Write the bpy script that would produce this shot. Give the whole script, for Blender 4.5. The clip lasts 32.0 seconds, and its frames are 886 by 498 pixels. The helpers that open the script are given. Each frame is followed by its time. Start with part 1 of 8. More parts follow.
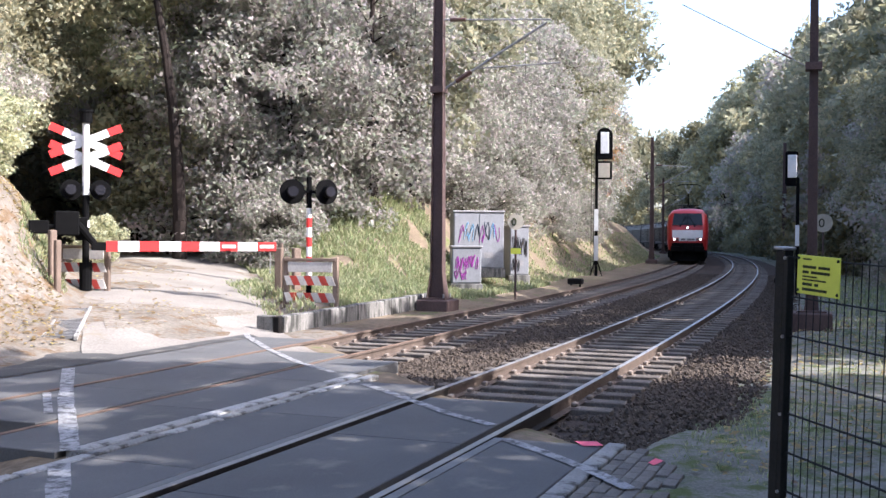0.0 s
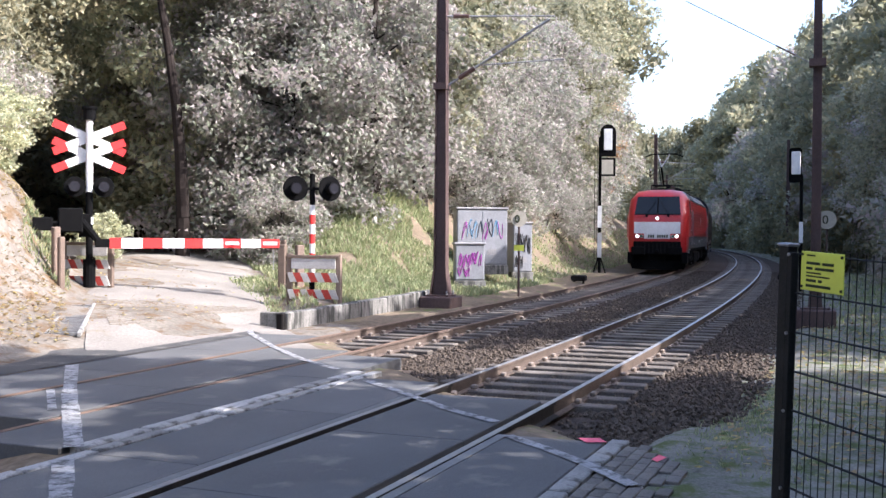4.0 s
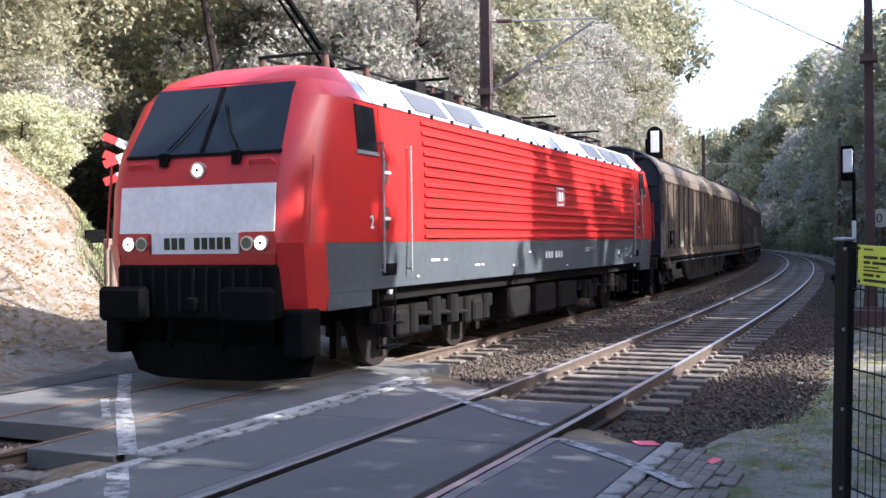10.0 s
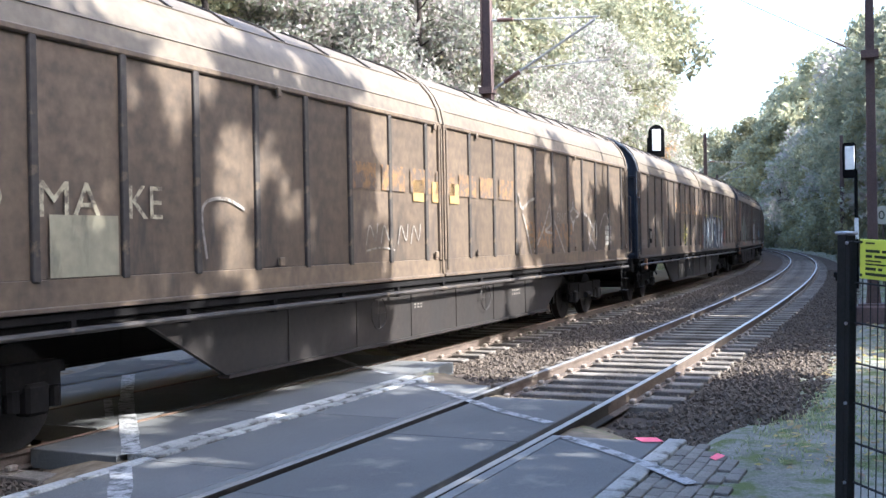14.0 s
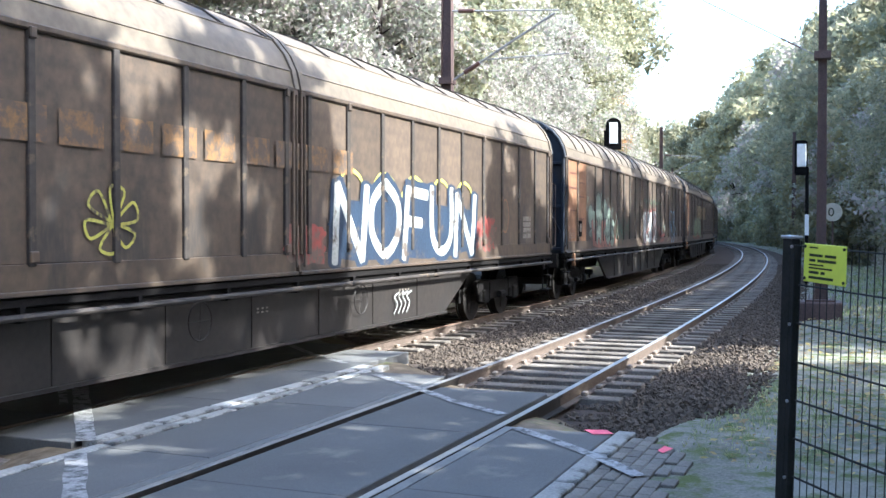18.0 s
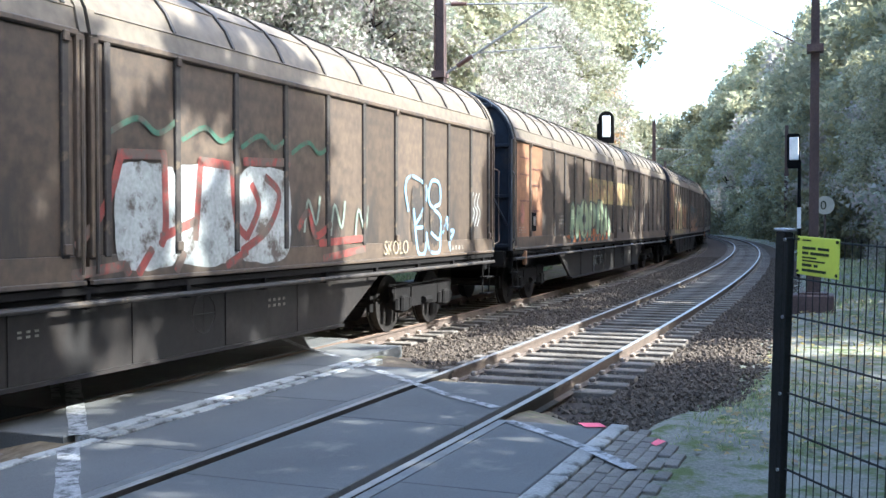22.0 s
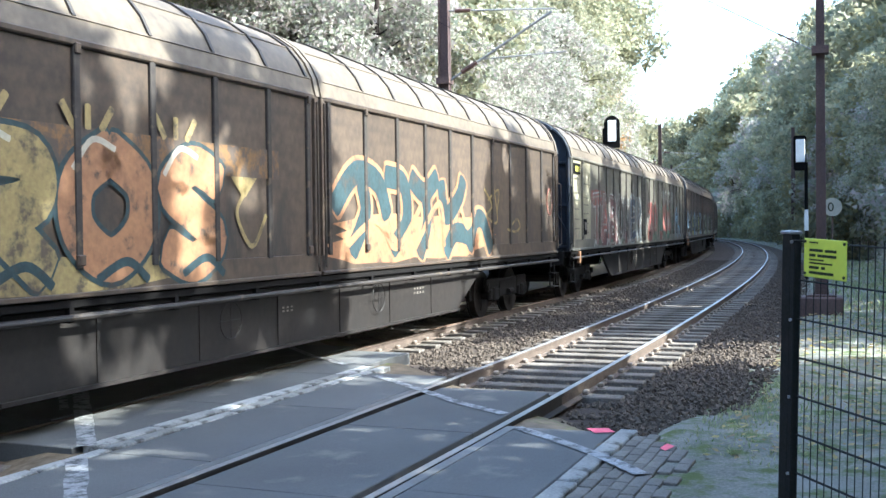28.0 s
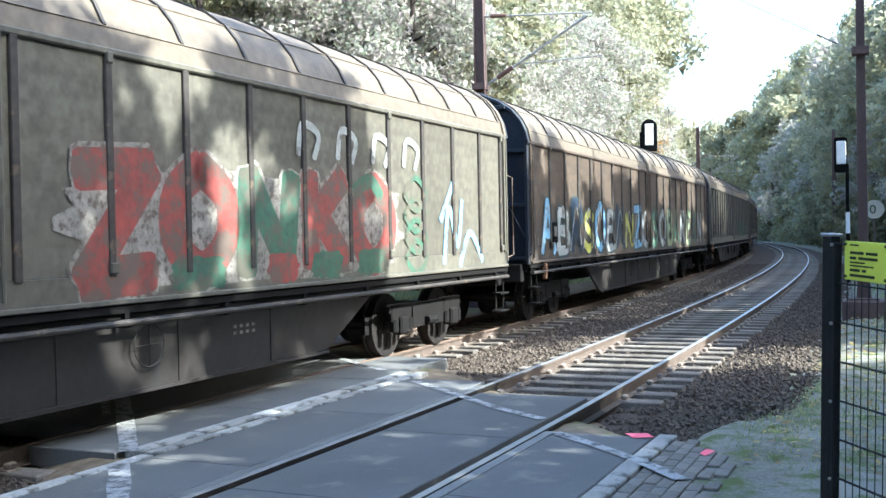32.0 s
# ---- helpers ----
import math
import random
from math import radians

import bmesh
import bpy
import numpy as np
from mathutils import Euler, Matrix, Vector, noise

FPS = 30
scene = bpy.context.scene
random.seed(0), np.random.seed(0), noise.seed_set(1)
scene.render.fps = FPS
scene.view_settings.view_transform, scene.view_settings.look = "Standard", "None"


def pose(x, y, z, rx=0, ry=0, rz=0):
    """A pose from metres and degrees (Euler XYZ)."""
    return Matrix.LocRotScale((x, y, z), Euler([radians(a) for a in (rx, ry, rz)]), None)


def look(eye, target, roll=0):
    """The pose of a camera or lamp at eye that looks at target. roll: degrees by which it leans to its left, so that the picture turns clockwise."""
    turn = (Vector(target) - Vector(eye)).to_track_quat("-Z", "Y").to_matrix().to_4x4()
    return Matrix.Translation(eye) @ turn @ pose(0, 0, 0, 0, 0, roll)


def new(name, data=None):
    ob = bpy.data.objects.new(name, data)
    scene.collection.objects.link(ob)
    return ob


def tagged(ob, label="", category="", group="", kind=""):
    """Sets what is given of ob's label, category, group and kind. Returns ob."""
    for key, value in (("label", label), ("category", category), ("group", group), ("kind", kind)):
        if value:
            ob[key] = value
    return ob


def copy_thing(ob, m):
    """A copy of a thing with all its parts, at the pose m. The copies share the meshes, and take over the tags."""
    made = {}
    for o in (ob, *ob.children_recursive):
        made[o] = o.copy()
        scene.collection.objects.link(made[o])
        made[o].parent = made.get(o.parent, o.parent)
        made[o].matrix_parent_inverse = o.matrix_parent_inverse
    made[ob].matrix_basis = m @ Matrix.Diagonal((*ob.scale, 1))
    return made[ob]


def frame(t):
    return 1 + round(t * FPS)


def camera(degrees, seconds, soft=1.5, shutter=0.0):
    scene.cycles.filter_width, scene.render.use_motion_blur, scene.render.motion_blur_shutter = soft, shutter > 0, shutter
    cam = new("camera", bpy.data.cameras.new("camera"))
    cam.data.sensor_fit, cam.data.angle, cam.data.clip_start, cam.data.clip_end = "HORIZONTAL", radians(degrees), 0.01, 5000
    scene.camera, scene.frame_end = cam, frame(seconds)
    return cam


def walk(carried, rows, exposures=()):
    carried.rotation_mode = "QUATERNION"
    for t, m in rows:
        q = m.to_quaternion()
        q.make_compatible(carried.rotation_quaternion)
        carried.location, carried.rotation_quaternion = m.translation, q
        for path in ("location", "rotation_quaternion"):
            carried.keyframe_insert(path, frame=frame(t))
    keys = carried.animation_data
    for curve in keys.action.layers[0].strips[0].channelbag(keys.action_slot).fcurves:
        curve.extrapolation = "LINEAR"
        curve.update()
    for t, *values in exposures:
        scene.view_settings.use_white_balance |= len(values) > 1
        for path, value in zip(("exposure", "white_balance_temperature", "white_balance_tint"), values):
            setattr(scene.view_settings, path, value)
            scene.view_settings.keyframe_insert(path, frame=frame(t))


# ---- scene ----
EXPO = 1.85
# The camera stands by the crossing and is panned a little by the one who holds it.
PATH = [
    (0, 0.000, 0.000, 1.773, 89.380, -0.361, -67.647), (0.5, -0.000, -0.001, 1.773, 89.494, -0.297, -67.632), (1, -0.004, -0.001, 1.772, 89.550, -0.279, -67.621),
    (1.5, 0.002, -0.000, 1.772, 89.550, -0.172, -67.526), (2, -0.006, -0.002, 1.771, 89.520, -0.160, -67.486), (2.5, -0.004, -0.001, 1.771, 89.173, 0.079, -67.623),
    (3, 0.009, -0.000, 1.770, 89.023, 0.133, -67.469), (3.5, 0.002, -0.000, 1.772, 89.257, -0.354, -67.554), (5.5, 0.018, 0.007, 1.756, 89.016, -0.182, -67.097),
    (6, 0.022, 0.008, 1.755, 89.196, -0.146, -67.085), (6.5, 0.019, 0.016, 1.757, 89.199, -0.003, -66.861), (7, 0.028, 0.023, 1.748, 89.242, 0.273, -65.942),
    (7.5, 0.023, 0.021, 1.746, 89.320, 0.416, -65.263), (8, 0.023, 0.016, 1.748, 89.588, 0.484, -65.252), (8.5, 0.015, 0.016, 1.746, 89.765, 0.252, -65.459),
    (9, 0.022, 0.019, 1.740, 89.673, 0.259, -65.211), (9.5, 0.031, 0.022, 1.732, 89.527, 0.613, -65.026), (10, 0.033, 0.020, 1.739, 89.601, 0.697, -64.936),
    (10.5, 0.029, 0.024, 1.743, 89.630, 0.725, -65.281), (11, 0.024, 0.015, 1.748, 89.613, 0.755, -65.226), (11.5, 0.029, 0.024, 1.733, 89.535, 0.921, -64.993),
    (12, 0.047, 0.024, 1.726, 89.425, 1.009, -64.427), (12.5, 0.035, 0.018, 1.729, 90.043, 0.986, -64.360), (13, 0.037, 0.017, 1.723, 89.813, 0.847, -64.660),
    (13.5, 0.034, 0.016, 1.725, 89.766, 0.994, -64.738), (14, 0.034, 0.017, 1.720, 89.608, 1.040, -64.816), (14.5, 0.032, 0.019, 1.731, 89.481, 0.800, -65.263),
    (15, 0.029, 0.005, 1.741, 89.508, 0.597, -66.170), (15.5, 0.001, -0.000, 1.760, 89.334, 0.519, -67.354), (17.5, -0.075, -0.020, 1.771, 89.079, 0.089, -67.519),
    (18, -0.077, -0.022, 1.770, 88.907, -0.044, -67.166), (18.5, -0.074, -0.021, 1.771, 88.919, -0.084, -67.710), (19, -0.076, -0.016, 1.770, 88.968, -0.407, -67.853),
    (19.5, -0.068, -0.017, 1.770, 89.268, -0.357, -67.475), (20, -0.076, -0.016, 1.771, 89.143, -0.197, -68.011), (20.5, -0.070, -0.017, 1.769, 89.308, -0.063, -68.294),
    (21, -0.076, -0.015, 1.765, 88.821, -0.300, -69.028), (21.5, -0.078, -0.016, 1.768, 88.723, -0.124, -68.576), (22, -0.068, -0.017, 1.768, 88.561, 0.028, -67.548),
    (22.5, -0.058, -0.019, 1.768, 88.442, 0.251, -67.327), (23, -0.055, -0.019, 1.768, 88.782, 0.075, -67.592), (23.5, -0.063, -0.019, 1.767, 88.604, 0.273, -67.084),
    (24, -0.052, -0.019, 1.766, 88.564, 0.350, -66.859), (24.5, -0.047, -0.019, 1.770, 88.645, 0.431, -66.938), (26.5, -0.060, -0.019, 1.767, 89.082, 0.317, -66.960),
    (27, -0.062, -0.019, 1.767, 89.164, 0.238, -67.296), (27.5, -0.068, -0.020, 1.767, 89.100, 0.408, -67.453), (28, -0.052, -0.021, 1.768, 88.919, 0.727, -67.176),
    (28.5, -0.045, -0.020, 1.768, 88.894, 0.632, -67.013), (29, -0.050, -0.022, 1.769, 89.003, 0.694, -67.001), (29.5, -0.062, -0.023, 1.770, 88.924, 1.113, -66.174),
    (30, -0.077, -0.027, 1.767, 89.002, 1.003, -65.120), (30.5, -0.093, -0.032, 1.767, 88.944, 1.175, -64.435), (31, -0.075, -0.031, 1.767, 89.031, 1.193, -64.775),
    (31.5, -0.059, -0.030, 1.768, 89.223, 1.161, -64.998), (32, -0.066, -0.029, 1.767, 89.249, 1.135, -65.171),
]
cam = camera(45.54, 32.0, soft=1.5)
walk(cam, [(t, pose(x, y, z, a, b, c)) for t, x, y, z, a, b, c in PATH],
     exposures=((0.0, EXPO, 5860, 18), (9.0, EXPO, 5850, 17), (13.0, EXPO + 0.82, 5720, 11), (20.0, EXPO + 0.80, 5600, 5), (32.0, EXPO + 0.82, 5540, 1)))

# ---- light: a clear autumn sky and a sun over the trees beyond the near track ----
SUN_AZ, SUN_EL = radians(-88), radians(38)
sun_way = Vector((math.cos(SUN_AZ) * math.cos(SUN_EL), math.sin(SUN_AZ) * math.cos(SUN_EL), math.sin(SUN_EL)))
world = bpy.data.worlds.new("sky")
scene.world = world
world.use_nodes = True
nt = world.node_tree
sky = nt.nodes.new("ShaderNodeTexSky")
sky.sky_type, sky.sun_disc = "NISHITA", False
sky.sun_elevation, sky.sun_rotation = SUN_EL, math.atan2(sun_way.x, sun_way.y)
sky.dust_density, sky.air_density = 3.0, 1.0
nt.links.new(sky.outputs[0], nt.nodes["Background"].inputs[0])
nt.nodes["Background"].inputs[1].default_value = 0.15
sun = new("sun", bpy.data.lights.new("sun", "SUN"))
sun.data.energy, sun.data.angle, sun.data.color = 4.0, radians(0.53), (1.0, 0.93, 0.82)
sun.matrix_world = look(sun_way * 200, (0, 0, 0))

# ---- materials ----
def material(name, color, other=None, rough=0.8, metal=0.0, scale=3.0, fine=40.0, mix=0.5, bump=0.2, vary=0.0, streak=0.0, dirt=None, dirt_amount=0.0, emit=0.0, coord="Object"):
    """Two colours mixed by a broad and a fine noise, with relief; vary: change from object to object; streak: stretches the broad noise upright;
    dirt: a third colour in patches."""
    m = bpy.data.materials.new(name)
    m.use_nodes = True
    t = m.node_tree
    b = t.nodes["Principled BSDF"]
    b.inputs["Roughness"].default_value, b.inputs["Metallic"].default_value = rough, metal
    b.inputs["Specular IOR Level"].default_value = 0.5 if rough < 0.5 else 0.3 if rough < 0.65 else 0.12 if rough < 0.9 else 0.04
    tc = t.nodes.new("ShaderNodeTexCoord")
    mp = t.nodes.new("ShaderNodeMapping")
    t.links.new(tc.outputs[coord], mp.inputs[0])
    if streak:
        mp.inputs["Scale"].default_value = (1, 1, streak)
    n1, n2 = t.nodes.new("ShaderNodeTexNoise"), t.nodes.new("ShaderNodeTexNoise")
    n1.inputs["Scale"].default_value, n2.inputs["Scale"].default_value = scale, fine
    n1.inputs["Detail"].default_value = n2.inputs["Detail"].default_value = 5
    t.links.new(mp.outputs[0], n1.inputs["Vector"])
    t.links.new(tc.outputs[coord], n2.inputs["Vector"])
    ramp = t.nodes.new("ShaderNodeMapRange")
    ramp.inputs[1].default_value, ramp.inputs[2].default_value = 0.5 - 0.15, 0.5 + 0.15
    ad = t.nodes.new("ShaderNodeMath")
    ad.operation = "MULTIPLY_ADD"
    ad.inputs[1].default_value = 0.5
    half = t.nodes.new("ShaderNodeMath")
    half.operation = "MULTIPLY"
    half.inputs[1].default_value = 0.5
    t.links.new(n1.outputs[0], half.inputs[0])
    t.links.new(n2.outputs[0], ad.inputs[0])
    t.links.new(half.outputs[0], ad.inputs[2])
    t.links.new(ad.outputs[0], ramp.inputs[0])
    mx = t.nodes.new("ShaderNodeMix")
    mx.data_type = "RGBA"
    other = other or tuple(c * mix for c in color)
    mx.inputs[6].default_value, mx.inputs[7].default_value = (*color, 1), (*other, 1)
    t.links.new(ramp.outputs[0], mx.inputs[0])
    out = mx.outputs[2]
    if dirt:
        n3 = t.nodes.new("ShaderNodeTexNoise")
        n3.inputs["Scale"].default_value, n3.inputs["Detail"].default_value = scale * 2.3, 8
        n3.inputs["Roughness"].default_value = 0.65
        t.links.new(mp.outputs[0], n3.inputs["Vector"])
        r3 = t.nodes.new("ShaderNodeMapRange")
        r3.inputs[1].default_value, r3.inputs[2].default_value = 0.66 - 0.3 * dirt_amount, 0.78 - 0.3 * dirt_amount
        t.links.new(n3.outputs[0], r3.inputs[0])
        m3 = t.nodes.new("ShaderNodeMix")
        m3.data_type = "RGBA"
        m3.inputs[7].default_value = (*dirt, 1)
        t.links.new(out, m3.inputs[6])
        t.links.new(r3.outputs[0], m3.inputs[0])
        out = m3.outputs[2]
    if vary:
        oi = t.nodes.new("ShaderNodeObjectInfo")
        vr = t.nodes.new("ShaderNodeMapRange")
        vr.inputs[3].default_value, vr.inputs[4].default_value = 1 - vary, 1 + vary
        t.links.new(oi.outputs["Random"], vr.inputs[0])
        hs = t.nodes.new("ShaderNodeHueSaturation")
        t.links.new(vr.outputs[0], hs.inputs["Value"])
        t.links.new(out, hs.inputs["Color"])
        out = hs.outputs[0]
    t.links.new(out, b.inputs["Base Color"])
    if bump:
        bp = t.nodes.new("ShaderNodeBump")
        bp.inputs["Strength"].default_value, bp.inputs["Distance"].default_value = bump, 0.02
        t.links.new(n2.outputs[0], bp.inputs["Height"])
        t.links.new(bp.outputs[0], b.inputs["Normal"])
    if emit:
        b.inputs["Emission Color"].default_value = (*color, 1)
        b.inputs["Emission Strength"].default_value = emit
    return m


def leaf_material(name, a, b2, c):
    """Leaves: each island takes its own tint, and lets some light through."""
    m = bpy.data.materials.new(name)
    m.use_nodes = True
    t = m.node_tree
    b = t.nodes["Principled BSDF"]
    b.inputs["Roughness"].default_value = 0.55
    g = t.nodes.new("ShaderNodeNewGeometry")
    r = t.nodes.new("ShaderNodeValToRGB")
    r.color_ramp.elements[0].color, r.color_ramp.elements[1].color = (*a, 1), (*b2, 1)
    e = r.color_ramp.elements.new(0.93)
    e.color = (*c, 1)
    r.color_ramp.elements[1].position = 0.86
    t.links.new(g.outputs["Random Per Island"], r.inputs[0])
    oi = t.nodes.new("ShaderNodeObjectInfo")
    vr = t.nodes.new("ShaderNodeMapRange")
    vr.inputs[3].default_value, vr.inputs[4].default_value = 0.72, 1.25
    t.links.new(oi.outputs["Random"], vr.inputs[0])
    hs = t.nodes.new("ShaderNodeHueSaturation")
    t.links.new(vr.outputs[0], hs.inputs["Value"])
    t.links.new(r.outputs[0], hs.inputs["Color"])
    t.links.new(hs.outputs[0], b.inputs["Base Color"])
    tr = t.nodes.new("ShaderNodeBsdfTranslucent")
    t.links.new(hs.outputs[0], tr.inputs[0])
    mx = t.nodes.new("ShaderNodeMixShader")
    mx.inputs[0].default_value = 0.55
    t.links.new(b.outputs[0], mx.inputs[1])
    t.links.new(tr.outputs[0], mx.inputs[2])
    t.links.new(mx.outputs[0], t.nodes["Material Output"].inputs[0])
    return m


def glass_material(name, color, rough=0.05, gloss=0.5):
    m = bpy.data.materials.new(name)
    m.use_nodes = True
    b = m.node_tree.nodes["Principled BSDF"]
    b.inputs["Base Color"].default_value = (*color, 1)
    b.inputs["Roughness"].default_value = rough
    b.inputs["Specular IOR Level"].default_value = gloss
    return m


M = dict(
    soil=material("leafy_soil", (0.20, 0.158, 0.115), (0.10, 0.08, 0.055), 0.95, scale=0.5, fine=9, bump=0.9, dirt=(0.10, 0.13, 0.04), dirt_amount=0.35),
    sand=material("dry_sandy_soil", (0.215, 0.195, 0.165), (0.115, 0.10, 0.082), 0.95, scale=1.3, fine=14, bump=1.0, dirt=(0.13, 0.09, 0.055), dirt_amount=0.55),
    path=material("sandy_path", (0.275, 0.255, 0.225), (0.165, 0.150, 0.130), 0.95, scale=0.8, fine=25, bump=0.5, dirt=(0.20, 0.175, 0.14), dirt_amount=0.3),
    gravel=material("grey_grit", (0.25, 0.245, 0.215), (0.115, 0.113, 0.095), 0.95, scale=1.2, fine=45, bump=0.8, dirt=(0.09, 0.11, 0.045), dirt_amount=0.6),
    asphalt=material("worn_asphalt", (0.088, 0.087, 0.084), (0.058, 0.057, 0.055), 0.85, scale=0.8, fine=90, bump=0.35, dirt=(0.15, 0.14, 0.125), dirt_amount=0.35),
    panel=material("concrete_crossing_slab", (0.118, 0.118, 0.116), (0.082, 0.082, 0.081), 0.8, scale=0.7, fine=70, bump=0.3, vary=0.1, dirt=(0.16, 0.15, 0.135), dirt_amount=0.3),
    edge=material("pale_concrete_kerb", (0.36, 0.355, 0.335), (0.21, 0.207, 0.195), 0.9, scale=2, fine=40, bump=0.4, vary=0.3, dirt=(0.10, 0.095, 0.085), dirt_amount=0.4),
    edging=material("worn_pale_edging", (0.17, 0.17, 0.165), (0.10, 0.10, 0.098), 0.6, 0.2, scale=3, fine=40, bump=0.2),
    paint=material("worn_road_paint", (0.37, 0.37, 0.365), (0.17, 0.17, 0.17), 0.8, scale=3.5, fine=35, bump=0.2, dirt=(0.085, 0.085, 0.083), dirt_amount=0.6),
    ballast=material("brown_ballast", (0.085, 0.068, 0.057), (0.045, 0.036, 0.03), 0.95, scale=2, fine=30, bump=1.0),
    stone=material("ballast_stone", (0.115, 0.094, 0.076), (0.042, 0.034, 0.028), 0.9, scale=9, fine=60, bump=0.5, vary=0.3),
    sleeper=material("grey_oak_sleeper", (0.175, 0.155, 0.135), (0.085, 0.074, 0.063), 0.9, scale=3, fine=45, bump=0.6, vary=0.2),
    rail=material("rusty_rail", (0.13, 0.10, 0.082), (0.07, 0.055, 0.046), 0.8, scale=6, fine=60, bump=0.3),
    # darker copy of the rail colour, with the shade of the slab grooves in it
    rail_dark=material("groove_shaded_rail", (0.030, 0.026, 0.023), (0.016, 0.014, 0.013), 0.7, scale=6, fine=60, bump=0.3),
    rust_head=material("rusted_rail_head", (0.19, 0.125, 0.09), (0.11, 0.075, 0.056), 0.7, 0.1, scale=4, fine=50, bump=0.1),
    head=material("polished_rail_head", (0.30, 0.295, 0.29), (0.20, 0.195, 0.19), 0.4, 0.4, scale=4, fine=50, bump=0.05),
    clip=material("pale_rail_clip", (0.25, 0.21, 0.175), (0.12, 0.095, 0.078), 0.8, scale=8, fine=60),
    tan_brick=material("worn_tan_brick", (0.27, 0.245, 0.21), (0.175, 0.155, 0.13), 0.9, scale=1.6, fine=18, bump=0.4, dirt=(0.16, 0.12, 0.085), dirt_amount=0.35),
    paver=material("dark_paver", (0.19, 0.178, 0.158), (0.12, 0.11, 0.098), 0.9, scale=4, fine=50, bump=0.4, vary=0.15),
    concrete=material("stained_concrete", (0.27, 0.26, 0.24), (0.10, 0.097, 0.09), 0.9, scale=3, fine=30, streak=0.2, bump=0.5, dirt=(0.06, 0.06, 0.055), dirt_amount=0.65),
    mast=material("rust_brown_steel", (0.12, 0.082, 0.074), (0.07, 0.05, 0.047), 0.7, 0.2, scale=2, fine=30, bump=0.2, streak=0.3),
    galv=material("dull_grey_steel", (0.34, 0.34, 0.34), (0.22, 0.21, 0.21), 0.55, 0.5, scale=3, fine=30, bump=0.1),
    black=material("matt_black_paint", (0.004, 0.004, 0.0045), (0.007, 0.007, 0.007), 0.92, scale=5, fine=40, bump=0.05),
    white=material("white_paint", (0.68, 0.68, 0.67), (0.52, 0.52, 0.51), 0.5, scale=5, fine=30, bump=0.05),
    red=material("signal_red_paint", (0.62, 0.035, 0.03), (0.48, 0.03, 0.03), 0.5, scale=4, fine=30, bump=0.05),
    board_white=material("dull_white_board", (0.52, 0.50, 0.47), (0.34, 0.32, 0.30), 0.8, scale=5, fine=40, bump=0.3),
    board_red=material("faded_red_board", (0.42, 0.06, 0.045), (0.30, 0.05, 0.04), 0.8, scale=5, fine=40, bump=0.3),
    yellow=material("yellow_plate", (0.62, 0.66, 0.08), (0.55, 0.58, 0.08), 0.5, scale=4, fine=30, bump=0.0),
    cream=material("cream_plate", (0.42, 0.385, 0.31), (0.32, 0.29, 0.235), 0.6, scale=6, fine=30, bump=0.05),
    wood=material("weathered_post_wood", (0.22, 0.165, 0.13), (0.11, 0.085, 0.07), 0.9, scale=4, fine=50, streak=0.15, bump=0.6, vary=0.15),
    cabinet=material("pale_grey_cabinet", (0.245, 0.25, 0.265), (0.17, 0.175, 0.185), 0.6, scale=2, fine=25, bump=0.05),
    fence=material("dark_green_black_steel", (0.012, 0.013, 0.012), (0.022, 0.021, 0.02), 0.65, 0.0, scale=10, fine=60, bump=0.1),
    ink=material("dark_print", (0.05, 0.06, 0.03), rough=0.7, bump=0),
    tail=glass_material("green_tinted_lamp_glass", (0.05, 0.09, 0.07), 0.1),
    lens=glass_material("dark_lens", (0.02, 0.02, 0.025), 0.12),
    grate=material("galvanised_grating", (0.20, 0.20, 0.20), (0.12, 0.12, 0.12), 0.6, 0.4, scale=5, fine=30),
    pink=material("pink_survey_paint", (0.80, 0.16, 0.22), (0.6, 0.12, 0.16), 0.8, scale=9, fine=40),
    bark=material("dark_bark", (0.035, 0.028, 0.025), (0.016, 0.013, 0.012), 0.95, scale=3, fine=25, streak=0.2, bump=1.0),
    grass=leaf_material("grass_blade", (0.16, 0.22, 0.095), (0.29, 0.35, 0.16), (0.37, 0.36, 0.21)),
    litter=leaf_material("fallen_leaf", (0.20, 0.12, 0.06), (0.34, 0.22, 0.11), (0.40, 0.33, 0.12)),
    leaf_green=leaf_material("green_leaf", (0.19, 0.21, 0.14), (0.34, 0.36, 0.24), (0.37, 0.34, 0.22)),
    leaf_lime=leaf_material("lime_leaf", (0.28, 0.32, 0.21), (0.48, 0.52, 0.36), (0.50, 0.47, 0.30)),
    leaf_grey=leaf_material("grey_mauve_leaf", (0.25, 0.285, 0.20), (0.44, 0.49, 0.365), (0.41, 0.35, 0.345)),
    leaf_bank=leaf_material("mixed_bank_leaf", (0.17, 0.185, 0.13), (0.31, 0.33, 0.23), (0.38, 0.34, 0.21)),
    leaf_dark=leaf_material("dark_leaf", (0.19, 0.207, 0.145), (0.33, 0.345, 0.24), (0.27, 0.24, 0.12)),
    leaf_gold=leaf_material("autumn_leaf", (0.34, 0.25, 0.09), (0.42, 0.24, 0.10), (0.38, 0.15, 0.08)),
    loco_red=material("traffic_red_paint", (0.45, 0.022, 0.02), (0.37, 0.02, 0.018), 0.33, scale=0.8, fine=6, bump=0.02, dirt=(0.36, 0.03, 0.026), dirt_amount=0.2),
    loco_dark=material("dark_red_front", (0.40, 0.016, 0.016), (0.33, 0.016, 0.016), 0.4, scale=1, fine=8, bump=0.02),
    loco_white=material("dirty_white_band", (0.66, 0.66, 0.66), (0.52, 0.51, 0.50), 0.5, scale=1.5, fine=14, bump=0.02),
